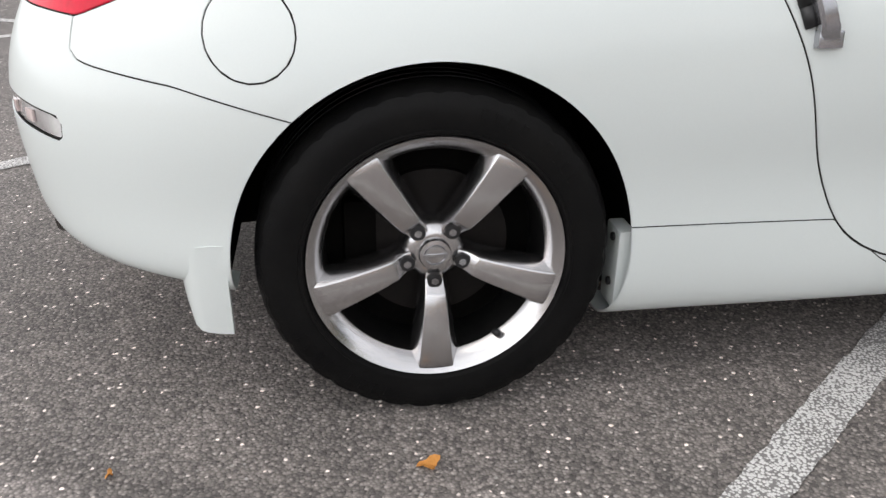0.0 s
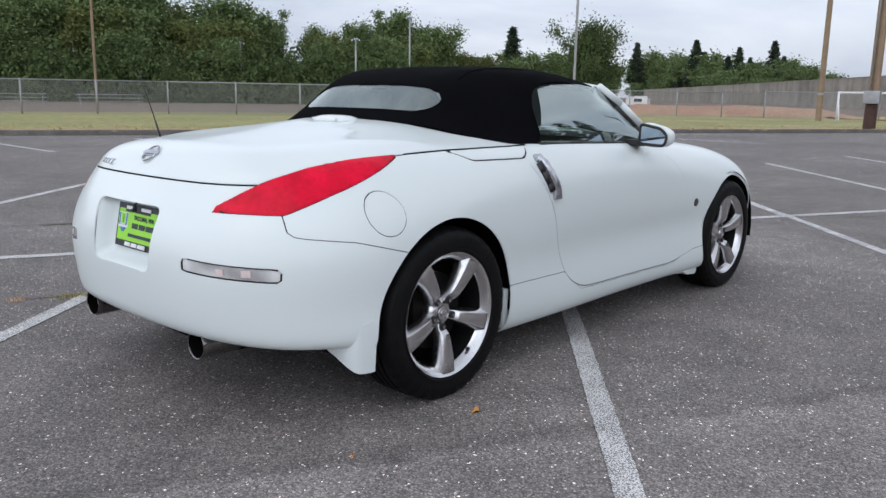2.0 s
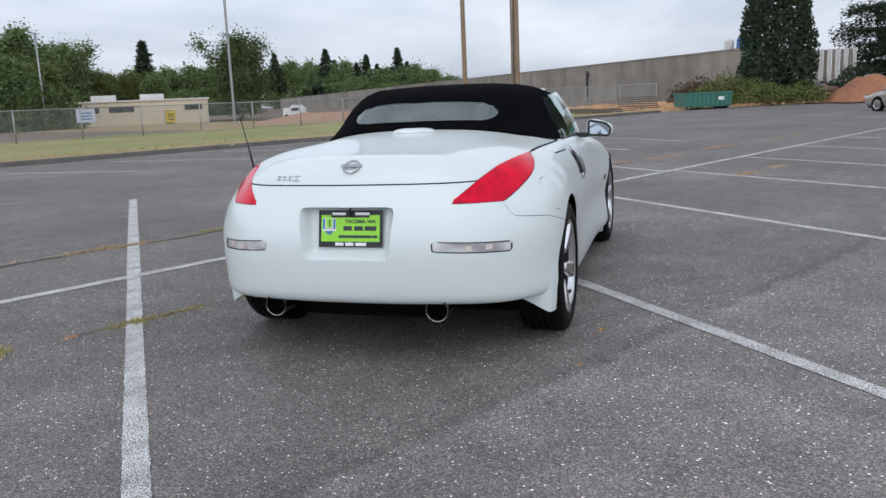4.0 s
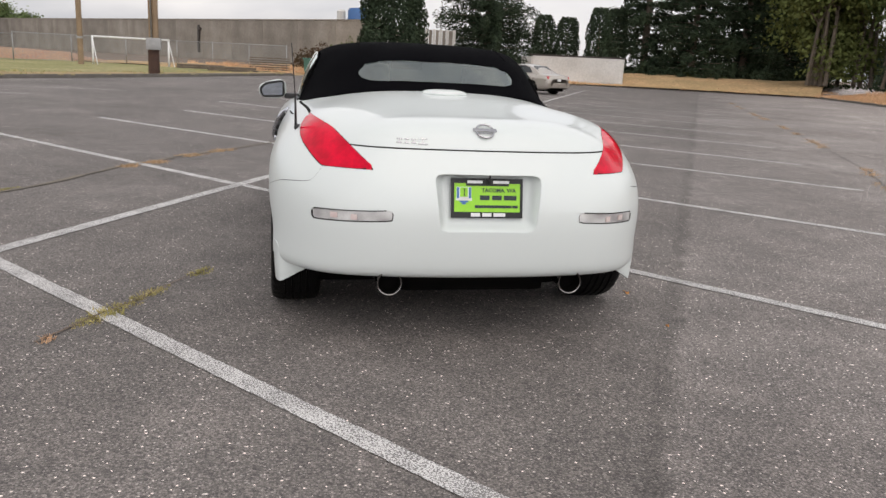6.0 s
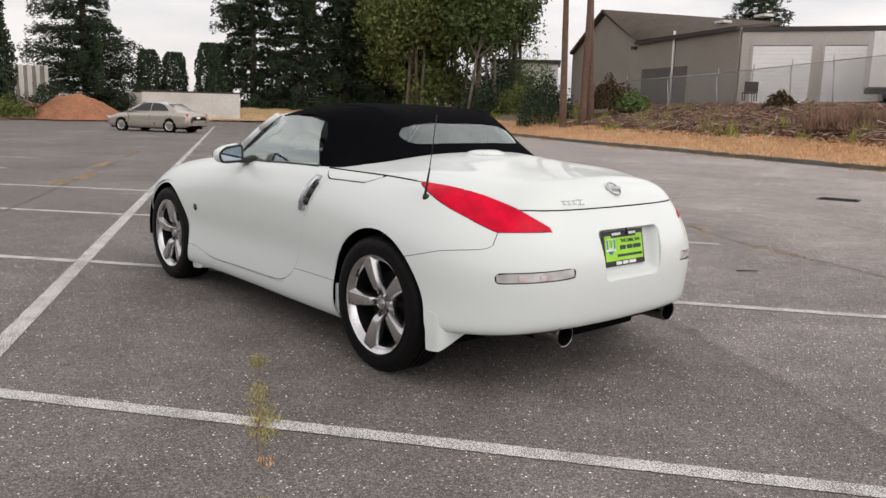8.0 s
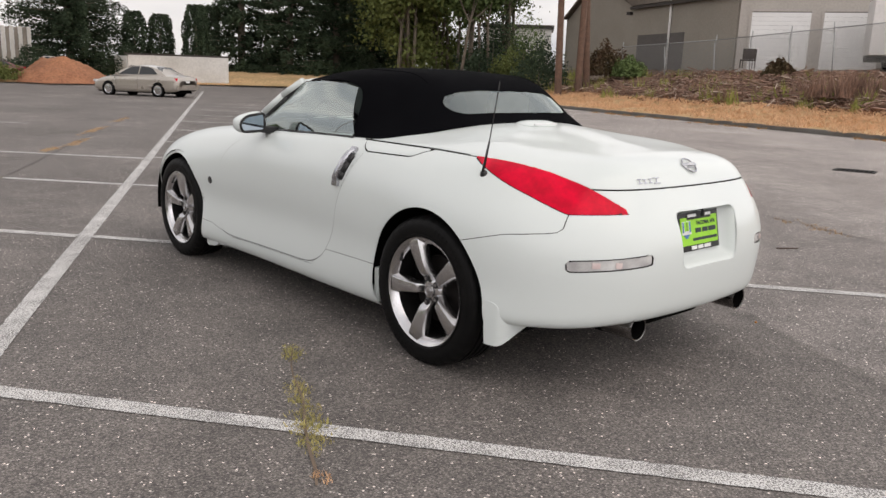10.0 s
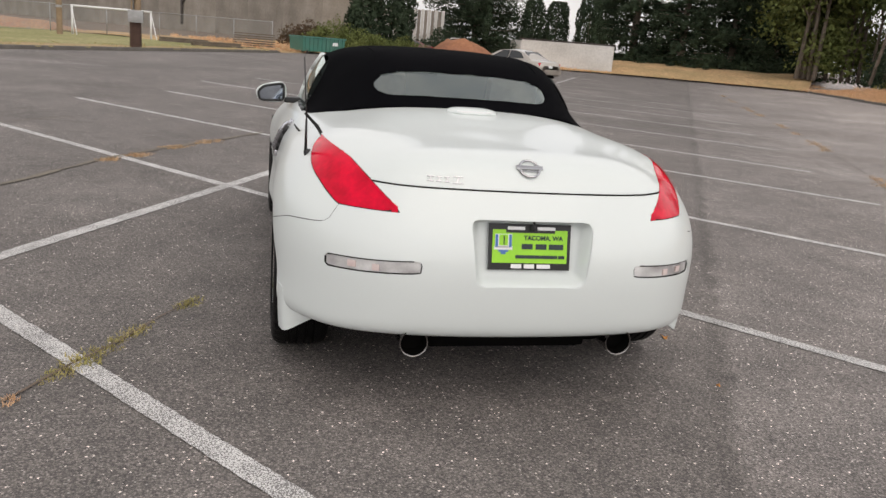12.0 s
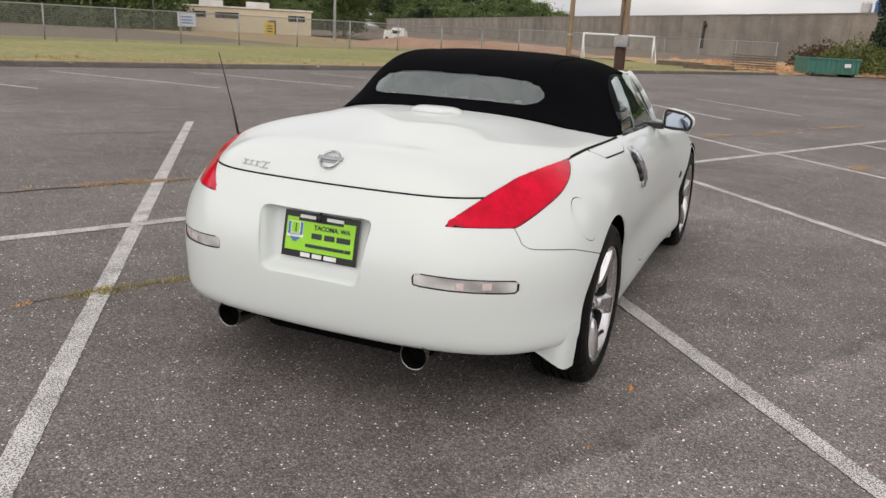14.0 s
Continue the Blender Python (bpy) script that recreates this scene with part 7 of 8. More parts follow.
for x, y, r in ((44.5, 5.0, 20), (41.5, 3.2, 35)):
    t = thing("timber_stack", "stack of grey timber on the verge", "timber", at=pose(x, y, 0.1, 0, 0, r + 70))
    for k in range(4):
        part("plank", box(2.6, 0.16, 0.12, (random.uniform(-0.1, 0.1), (k % 2) * 0.2, 0.06 + 0.13 * (k // 2)), 0.01), BARK, t, smooth=False)
t = thing("pallet_stack", "leaning stack of grey pallets by the dumpster", "pallets", at=pose(45.3, 1.2, 0.05, 0, 0, 80))
for k in range(7):
    part("slat", box(2.2, 0.9, 0.05, (0, 0, 0.06 + 0.13 * k), 0.005), BARK, t, smooth=False)
for az, d in ((68, 60), (76, 58), (62, 62)):
    b = thing("bleacher", "low metal bleacher beside the field", "bleacher", "field bleachers", at=away(az, d, 0.0, az + 90))
    for k in range(3):
        part("bench", box(4.5, 0.28, 0.05, (0, 0.5 * k, 0.3 + 0.25 * k), 0.01), ZINC, b, smooth=False)
        part("bench_leg", box(0.05, 0.05, 0.3 + 0.25 * k, (-2, 0.5 * k, 0.14 + 0.125 * k)), ZINC, b, smooth=False)
        part("bench_leg", box(0.05, 0.05, 0.3 + 0.25 * k, (2, 0.5 * k, 0.14 + 0.125 * k)), ZINC, b, smooth=False)

# ---- cream building behind the field ----
c0 = thing("cream_building", "low cream building with dark windows behind the field", "building", at=away(36.0, 80, -0.15, 36.0 - 90))
part("wall", box(12.6, 6.0, 2.45, (0, 3, 1.22)), CREAM, c0, smooth=False)
part("roof", box(12.9, 6.3, 0.14, (0, 3, 2.52), 0.02), WHITEWASH, c0, smooth=False)
for x in (-3.2, 1.2):
    part("roof_unit", box(2.2, 1.4, 0.55, (x, 2.5, 2.86), 0.03), WHITEWASH, c0, smooth=False)
for x, w in ((-5.6, 0.7), (-4.1, 1.1), (-1.6, 2.2), (4.9, 1.6)):
    part("window", box(w, 0.06, 0.55, (x, -0.02, 1.75), 0.01), SEDAN_GLASS, c0, smooth=False)
part("door", box(0.7, 0.06, 1.5, (2.6, -0.02, 0.75)), TRIM_DARK, c0, smooth=False)
h0 = thing("hill_house", "small grey house on the far hill", "house", at=away(38.6, 150, 5.4, 38.6 - 90))
part("wall", box(4.0, 4.0, 1.8, (0, 0, 0.9)), WHITEWASH, h0, smooth=False)
bm = bmesh.new()
vs = [bm.verts.new(v) for v in ((-2.4, -2.3, 1.8), (2.4, -2.3, 1.8), (2.4, 2.3, 1.8), (-2.4, 2.3, 1.8), (-1.2, 0, 2.7), (1.2, 0, 2.7))]
for f in ((0, 1, 5, 4), (1, 2, 5), (2, 3, 4, 5), (3, 0, 4), (3, 2, 1, 0)):
    bm.faces.new([vs[i] for i in f])
part("roof", bm, ROOFING, h0, smooth=False)
for x in (-1.2, 0.0, 1.2):
    part("window", box(0.6, 0.05, 0.7, (x, -2.02, 1.0)), SEDAN_GLASS, h0, smooth=False)

# ---- dumpster and dirt pile ----
d0 = thing("dumpster", "long green ribbed steel dumpster", "dumpster", at=pose(47.0, -2.5, 0.02, 0, 0, -62))
d0.scale = (0.74, 0.9, 0.98)
part("body", box(3.9, 1.7, 0.86, (0, 0, 0.56), 0.02, taper=1.03), DUMP_GREEN, d0, smooth=False)
# the body is solid: a dark sheet at the rim paints its shaded hollow
part("inside", box(3.6, 1.4, 0.05, (0, 0, 0.985)), DARK, d0, smooth=False)
for k in range(10):
    part("rib", box(0.09, 1.86, 0.80, (-1.75 + k * 0.39, 0, 0.54), 0.015), DUMP_GREEN, d0, smooth=False)
part("top_rim", box(4.1, 1.9, 0.09, (0, 0, 0.955), 0.02), DUMP_GREEN, d0, smooth=False)
for x in (-1.6, 1.6):
    part("wheel", rod((x, -0.9, 0.1), (x, 0.9, 0.1), 0.1, seg=12), BLACK, d0)
part("label_mark", box(0.5, 0.01, 0.2, (1.0, -0.945, 0.62)), WHITE, d0, smooth=False)
bm = bmesh.new()
bmesh.ops.create_grid(bm, x_segments=44, y_segments=44, size=3.4)
for v in bm.verts:
    r = math.hypot(v.co.x, v.co.y)
    h = max(0, 1.42 * (1 - (r / 3.0) ** 1.6)) + max(0, 0.6 * (1 - math.hypot(v.co.x - 1.9, v.co.y) / 1.5)) + max(0, 0.25 * (1 - math.hypot(v.co.x + 0.7, v.co.y - 0.4) / 0.9))
    v.co.z = h * (1 + 0.10 * noise.noise(v.co * 1.2)) + (0.09 * noise.noise(v.co * 3.1) if h > 0 else -0.08)
heap = part("dirt_mound", bm, DIRT)
heap.matrix_world = away(-14.2, 57, 0.15, 20)
tagged(heap, "heap of loose reddish dirt at the lot's end", "dirt pile")
# low bank of loose earth before the concrete wall
bm = bmesh.new()
bank_line = [spot(28.5, 60), spot(24.0, 58), spot(18.0, 57), spot(12.5, 57), spot(9.0, 56)]
rows = []
line = resample(bank_line, 0.7)
for i, p in enumerate(line):
    n = outward(line, i)
    k = min(1.0, i / 6, (len(line) - 1 - i) / 6)
    rows.append([bm.verts.new((*(p + n * d), -0.05 + k * h * (1 + 0.35 * noise.noise((p.x * 0.4, p.y * 0.4, 1))) + 0.10 * noise.noise((p.x * 2, p.y * 2 + d, 4)))) for d, h in ((-3.0, 0.0), (-2.0, 0.25), (-1.0, 0.6), (0.0, 0.75), (1.0, 0.6), (2.2, 0.25), (3.2, 0.0))])
for a, b in zip(rows, rows[1:]):
    for j in range(6):
        bm.faces.new((a[j], a[j + 1], b[j + 1], b[j]))
bmesh.ops.recalc_face_normals(bm, faces=bm.faces[:])
if sum(f.normal.z for f in bm.faces) < 0:
    bmesh.ops.reverse_faces(bm, faces=bm.faces[:])
tagged(part("earth_bank", bm, EARTH), "low bank of bare reddish earth before the wall", "earth bank", kind="structure")

# wooded hill under the far skyline
bm = bmesh.new()
for first, last in ((15.0, 28.4), (28.8, 46.0)):
    rows = []
    for az in np.arange(first, last, 0.4):
        k, f = min(1.0, (az - 14.0) / 4.0, (46.2 - az) / 3.0), past_wall(az)
        rows.append([bm.verts.new((*spot(az, d * f), -0.2 + k * h * f * (1 + 0.14 * noise.noise((az * 0.9, d * 0.05, 2)) + 0.10 * noise.noise((az * 3.1, d * 0.2, 5))))) for d, h in ((141, 0.0), (144, 2.6), (148, 4.0), (156, 4.5), (180, 4.8), (230, 4.8))])
    for a, b in zip(rows, rows[1:]):
        for j in range(5):
            bm.faces.new((a[j], b[j], b[j + 1], a[j + 1]))
bmesh.ops.recalc_face_normals(bm, faces=bm.faces[:])
if sum(f.normal.z for f in bm.faces) < 0:
    bmesh.ops.reverse_faces(bm, faces=bm.faces[:])
tagged(part("far_hill", bm, LEAF_DARK), "dark wooded hillside under the far skyline", "hill", kind="structure")

# trees that cover the far hillside
for az in np.arange(15.5, 45.0, 0.75):
    for d, z in ((141.5, 0.4), (144.5, 2.2), (147.5, 3.4)):
        q, f = random.random() < 0.25, past_wall(az)
        t = copy_thing(far_con if q else far_bl, away(az + random.uniform(-0.3, 0.2), (d + random.uniform(-1, 1)) * f, z * f * min(1.0, (az - 13.5) / 4.0)))
        k = random.uniform(0.4, 0.75) * (0.75 if q else 1.0) * f
        t.scale = (k * random.uniform(1.1, 1.5), k * random.uniform(1.1, 1.5), k)

# ---- parked sedan ----
def sedan(at, paint, label):
    s = thing("parked_sedan", label, "car", at=at)
    stations = ((-2.43, 0.66, 0.40, 0.72, 0.78), (-2.38, 0.80, 0.31, 0.86, 0.92), (-2.15, 0.885, 0.25, 0.93, 1.00), (-1.5, 0.905, 0.22, 0.945, 1.035), (-0.5, 0.91, 0.20, 0.94, 1.02), (0.6, 0.91, 0.20, 0.92, 0.985),
                (1.2, 0.90, 0.20, 0.885, 0.955), (1.8, 0.87, 0.22, 0.79, 0.87), (2.2, 0.79, 0.25, 0.67, 0.74), (2.38, 0.66, 0.31, 0.57, 0.62), (2.42, 0.56, 0.36, 0.50, 0.53))
    net = [[(x, w * 0.90, lo), (x, w * 0.985, lo + 0.10), (x, w, lo + 0.30 * (hi - lo)), (x, w * 0.995, lo + 0.62 * (hi - lo)), (x, w * 0.965, hi - 0.05), (x, w * 0.90, hi), (x, w * 0.55, top - 0.008), (x, 0, top)] for x, w, lo, hi, top in stations]
    grid = surface(net, 60, 26, mirror_u=False)
    bm = bmesh.new()
    for side in (1, -1):
        vs = [[bm.verts.new((p[0], p[1] * side, p[2])) for p in row] for row in grid]
        for a, b in zip(vs, vs[1:]):
            for k in range(25):
                bm.faces.new((a[k], a[k + 1], b[k + 1], b[k]))
    bmesh.ops.remove_doubles(bm, verts=bm.verts[:], dist=1e-4)
    bmesh.ops.holes_fill(bm, edges=[e for e in bm.edges if e.is_boundary], sides=0)
    bmesh.ops.recalc_face_normals(bm, faces=bm.faces[:])
    body = part("body", bm, paint, s, sharp=50)
    cab = [(-1.78, 1.00), (-1.12, 1.345), (-0.75, 1.43), (-0.1, 1.455), (0.35, 1.40), (1.22, 0.96)]
    cab = [tuple(q) for q in spline([0, 0.72, 1.1, 1.75, 2.2, 3.2], cab, np.linspace(0, 3.2, 17))]
    bm = bmesh.new()
    rows = []
    for x, z in cab:
        w = 0.80 - (z - 0.95) * 0.42
        rows.append([bm.verts.new((x, y * w, z - 0.04 * y * y)) for y in (-1, -0.8, -0.4, 0, 0.4, 0.8, 1)])
    for a, b in zip(rows, rows[1:]):
        for i in range(6):
            bm.faces.new((a[i], a[i + 1], b[i + 1], b[i]))
    for k in (0, 6):
        base = [bm.verts.new((r[k].co.x, math.copysign(0.80, r[k].co.y), 0.95)) for r in rows]
        for i in range(len(rows) - 1):
            bm.faces.new((rows[i][k], rows[i + 1][k], base[i + 1], base[i]))
    bmesh.ops.recalc_face_normals(bm, faces=bm.faces[:])
    part("roof", bm, paint, s, sharp=40)
    for side in (-1, 1):
        for name, pts in (("rear_door_window", [(-1.28, 1.04), (-0.98, 1.30), (-0.70, 1.375), (-0.30, 1.39), (-0.28, 1.02)]), ("front_door_window", [(-0.22, 1.02), (-0.22, 1.39), (0.22, 1.37), (0.88, 1.00)])):
            g2 = bmesh.new()
            g2.faces.new([g2.verts.new((x, side * (0.812 - (z - 0.95) * 0.44 + 0.012), z)) for x, z in pts])
            ext = bmesh.ops.extrude_face_region(g2, geom=g2.faces[:])
            bmesh.ops.translate(g2, verts=[v for v in ext["geom"] if isinstance(v, bmesh.types.BMVert)], vec=(0, -side * 0.02, 0))
            bmesh.ops.recalc_face_normals(g2, faces=g2.faces[:])
            part(name, g2, SEDAN_GLASS, s, smooth=False)
        for x in (-0.25, 0.95, -1.25):
            part("door_gap", box(0.008, 0.01, 0.50, (x, side * 0.908, 0.60)), DARK, s, smooth=False)
        part("side_trim", box(3.2, 0.02, 0.05, (-0.1, side * 0.912, 0.50), 0.008), paint, s)
        part("tail_lamp", box(0.20, 0.34, 0.15, (-2.27, side * 0.66, 0.82), 0.04), RED_LENS, s)
        part("head_lamp", box(0.22, 0.36, 0.13, (2.22, side * 0.62, 0.66), 0.04), CLEAR_LENS, s)
        part("door_mirror", box(0.10, 0.20, 0.13, (0.80, side * 0.96, 1.02), 0.03), paint, s)
        for x in (-1.38, 1.38):
            wh = part("wheel", lathe([(0.0, 0.10), (0.06, 0.105), (0.20, 0.085), (0.225, 0.10), (0.228, 0.0)], 28), ALLOY, s)
            wh.matrix_basis = pose(x, side * 0.80, 0.315, 0, 0, 0 if side > 0 else 180)
            part("tyre", lathe([(0.225, 0.10), (0.25, 0.112), (0.29, 0.110), (0.313, 0.09), (0.315, 0.0), (0.313, -0.09)], 28), RUBBER, wh)
            # dark disc on the uncut body side paints the shaded arch opening
            arch = part("wheel_arch_shade", lathe([(0.0, 0.012), (0.365, 0.012), (0.365, -0.10)], 28), DARK, s)
            arch.matrix_basis = pose(x, side * 0.897, 0.315, 0, 0, 0 if side > 0 else 180)
            wh.location.y = side * 0.83
    for name, pts in (("rear_window", [(-1.62, 0.62, 1.055), (-1.10, 0.52, 1.365)]), ("windscreen", [(1.10, 0.66, 1.005), (0.36, 0.52, 1.405)])):
        (x0, w0, z0), (x1, w1, z1) = pts
        g2 = bmesh.new()
        g2.faces.new([g2.verts.new(v) for v in ((x0, -w0, z0 + 0.012), (x0, w0, z0 + 0.012), (x1, w1, z1 + 0.012), (x1, -w1, z1 + 0.012))])
        ext = bmesh.ops.extrude_face_region(g2, geom=g2.faces[:])
        bmesh.ops.translate(g2, verts=[v for v in ext["geom"] if isinstance(v, bmesh.types.BMVert)], vec=(0, 0, -0.02))
        bmesh.ops.recalc_face_normals(g2, faces=g2.faces[:])
        part(name, g2, SEDAN_GLASS, s, smooth=False)
    part("rear_bumper", box(0.12, 1.72, 0.26, (-2.37, 0, 0.47), 0.05), paint, s)
    part("number_plate", box(0.02, 0.31, 0.15, (-2.40, 0, 0.74)), WHITE, s, smooth=False)
    part("underside", box(4.2, 1.5, 0.16, (0, 0, 0.24)), DARK, s, smooth=False)
    return s


sedan(pose(32.3, -10.4, 0.0, 0, 0, 32), SEDAN_PAINT, "champagne-coloured four-door sedan parked far across the lot").scale = (0.89, 0.89, 0.89)
sedan(pose(53.5, -9.0, 0.3, 0, 0, 100), DARK_RED, "dark red car parked beyond the dirt pile").scale = (0.8, 0.8, 0.7)
sedan(pose(58.5, -13.6, 0.45, 0, 0, 95), SIDING, "white car half hidden behind the dirt pile").scale = (0.8, 0.8, 0.85)

van = thing("parked_van", "small white van standing far behind the field", "van", at=pose(60.3, 31.4, 0.1, 0, 0, 100))
van.scale = (0.75, 0.75, 0.9)
part("body", box(2.6, 1.3, 0.85, (0, 0, 0.68), 0.10, taper=0.94), SIDING, van)
part("cab_roof", box(1.5, 1.1, 0.3, (-0.3, 0, 1.2), 0.10, taper=0.85), SIDING, van)
for y in (0.63, -0.63):
    part("side_window", box(0.9, 0.04, 0.30, (-0.2, y, 0.95), 0.02), SEDAN_GLASS, van, smooth=False)
    for x in (-0.85, 0.85):
        part("wheel", rod((x, y - 0.08, 0.25), (x, y + 0.06, 0.25), 0.25, seg=16), RUBBER, van)

# ---- storage building, trailer and chair on the bank ----
ZB = 2.2
A_, B_, F_ = Vector((29.3, -41.2)), Vector((19.6, -36.8)), Vector((10.5, -41.5))
G_ = A_ + (A_ - B_).normalized() * 10.0
sb = thing("storage_building", "taupe storage building with white roller doors", "building")
wv = (B_ - A_).normalized()
back = Vector((wv.y, -wv.x)) * (1 if Vector((wv.y, -wv.x)).dot(A_) > 0 else -1)
upright_wall("side_wall", A_, B_, ZB - 0.5, 6.0, 0.3, STUCCO, sb)
peak = (G_ + A_) / 2
bm = bmesh.new()
pts = [(G_, ZB - 0.5), (A_, ZB - 0.5), (A_, 6.0), (peak, 8.4), (G_, 5.8)]
fr = [bm.verts.new((p.x, p.y, z)) for p, z in pts]
bk = [bm.verts.new((p.x + back.x * 0.3, p.y + back.y * 0.3, z)) for p, z in pts]
bm.faces.new(fr)
bm.faces.new(bk[::-1])
for i in range(5):
    bm.faces.new((fr[i], bk[i], bk[(i + 1) % 5], fr[(i + 1) % 5]))
bmesh.ops.recalc_face_normals(bm, faces=bm.faces[:])
part("gable_wall", bm, STUCCO, sb, smooth=False)


def roof_slab(name, corners, thick=0.18, mat=ROOFING):
    bm = bmesh.new()
    c = [Vector(q) for q in corners]
    rows = [[bm.verts.new(c[0].lerp(c[1], u / 8).lerp(c[3].lerp(c[2], u / 8), v / 8)) for u in range(9)] for v in range(9)]
    for a, b in zip(rows, rows[1:]):
        for i in range(8):
            bm.faces.new((a[i], a[i + 1], b[i + 1], b[i]))
    bmesh.ops.recalc_face_normals(bm, faces=bm.faces[:])
    if bm.faces[:][0].normal.z < 0:
        bmesh.ops.reverse_faces(bm, faces=bm.faces[:])
    bmesh.ops.solidify(bm, geom=bm.faces[:], thickness=thick)
    return part(name, bm, mat, sb, sharp=40)


out = -back * 0.35
ridge_b = Vector((25.4, -51.9))
roof_slab("roof", [(A_.x + out.x, A_.y + out.y, 6.05), (B_.x + out.x, B_.y + out.y, 6.05), (ridge_b.x, ridge_b.y, 7.95), (peak.x + out.x, peak.y + out.y, 8.55)])
roof_slab("gable_roof", [(peak.x + out.x, peak.y + out.y, 8.55), (G_.x + out.x, G_.y + out.y, 5.9), (G_.x + back.x * 12, G_.y + back.y * 12, 5.9), (ridge_b.x, ridge_b.y, 7.95)])
for k in (0.12, 0.45, 0.8):
    p = A_.lerp(B_, k) + back * 2.8
    part("skylight", box(0.9, 0.6, 0.14, (p.x, p.y, 6.95), 0.02, (0, 0, math.degrees(math.atan2(wv.y, wv.x)))), SIDING, sb, smooth=False)
upright_wall("gutter", A_ + out, B_ + out, 5.82, 5.98, 0.14, TRIM_DARK, sb)
m0, m1 = A_.lerp(B_, 0.08) - back * 0.18, A_.lerp(B_, 0.56) - back * 0.18
upright_wall("blank_panel", m0, m1, ZB - 0.2, 4.2, 0.06, DOOR_GREY, sb)
pp = A_.lerp(B_, 0.42) - back * 0.25
part("downpipe", rod((pp.x, pp.y, ZB - 0.2), (pp.x, pp.y, 6.3), 0.07, seg=8), SIDING, sb)
upright_wall("front_wall", B_, F_, ZB - 0.5, 5.75, 0.3, PALE_STUCCO, sb)
upright_wall("front_fascia", B_, F_, 5.755, 5.98, 0.5, TRIM_DARK, sb)
fd = (F_ - B_).normalized()
fn = Vector((-fd.y, fd.x)) * (1 if Vector((-fd.y, fd.x)).dot(B_) < 0 else -1)
for s0, s1 in ((0.6, 3.4), (4.0, 6.6), (7.2, 9.8)):
    rd = upright_wall("roller_door", B_ + fd * s0 + fn * 0.155, B_ + fd * s1 + fn * 0.155, ZB - 0.2, ZB + 2.85, 0.05, TRIM_DARK, sb, "white ribbed roller door")
    for k in range(14):
        z = ZB - 0.2 + k * 0.215
        upright_wall("door_slat", B_ + fd * s0 + fn * 0.185, B_ + fd * s1 + fn * 0.185, z, z + 0.207, 0.06, DOOR_WHITE, rd)
    upright_wall("door_frame", B_ + fd * (s0 - 0.12) + fn * 0.17, B_ + fd * s0 + fn * 0.17, ZB - 0.2, 2.95 + ZB, 0.1, PALE_STUCCO, sb)
    upright_wall("door_frame", B_ + fd * s1 + fn * 0.17, B_ + fd * (s1 + 0.12) + fn * 0.17, ZB - 0.2, 2.95 + ZB, 0.1, PALE_STUCCO, sb)
upright_wall("end_wall", F_, F_ + back * 12, ZB - 0.5, 5.75, 0.3, SIDING, sb)
upright_wall("back_wall", G_ + back * 12, F_ + back * 12, ZB - 0.5, 5.75, 0.3, STUCCO, sb)
upright_wall("left_wall", G_ + back * 12, G_, ZB - 0.5, 5.75, 0.3, STUCCO, sb)
p = A_.lerp(B_, -0.02) - back * 0.3
part("wall_lamp", box(0.3, 0.3, 0.2, (p.x, p.y, 5.6), 0.04), TRIM_DARK, sb)

tl = thing("box_trailer", "white box trailer with an oval green mark", "trailer", at=pose(*spot(-71.3, 42), ZB - 0.1, 0, 0, -152))
part("box", box(7.0, 2.3, 2.5, (0, 0, 2.0), 0.03), SIDING, tl, smooth=False)
part("chassis", box(7.0, 1.2, 0.25, (0, 0, 0.6)), TRIM_DARK, tl, smooth=False)
oval = lathe([(0.75, -0.02), (0.88, -0.03), (0.90, 0.0)], 40)
for v in oval.verts:
    v.co.z *= 0.5
oval.transform(pose(1.6, 1.165, 2.7))
part("oval_mark", oval, GREEN_PRINT, tl)
oval2 = lathe([(0.75, -0.02), (0.88, -0.03), (0.90, 0.0)], 40)
for v in oval2.verts:
    v.co.z *= 0.5
oval2.transform(pose(1.6, -1.165, 2.7, 180))
part("oval_mark", oval2, GREEN_PRINT, tl)
for x in (-2.2, -1.2):
    for y in (-1.0, 1.0):
        part("wheel", rod((x, y - 0.12, 0.45), (x, y + 0.12, 0.45), 0.45, seg=20), RUBBER, tl)
ch = thing("old_chair", "old dark metal chair by the roller doors", "chair", at=pose(*spot(-59.5, 42.0), 2.15, 0, 0, 40))
ch.scale = (0.72, 0.72, 0.72)
part("seat", box(0.9, 0.9, 0.08, (0, 0, 0.55), 0.02), TRIM_DARK, ch)
part("backrest", box(0.9, 0.08, 0.7, (0, 0.42, 0.95), 0.02), TRIM_DARK, ch)
for x in (-0.4, 0.4):
    for y in (-0.4, 0.4):
        part("leg", rod((x, y, 0), (x, y, 0.55), 0.035, seg=6), TRIM_DARK, ch)
wb = thing("white_building", "far white building behind the trees", "building", at=away(-45.0, 76, 0.7, -138))
part("wall", box(6, 6, 9.0, (0, 0, 0.5)), SIDING, wb, smooth=False)
part("roof", box(6.4, 6.4, 0.3, (0, 0, 5.1)), TRIM_DARK, wb, smooth=False)
part("window", box(1.6, 0.1, 1.0, (-1.5, 3.02, 3.2)), SEDAN_GLASS, wb, smooth=False)
part("window", box(1.6, 0.1, 1.0, (-1.5, -3.02, 3.2)), SEDAN_GLASS, wb, smooth=False)

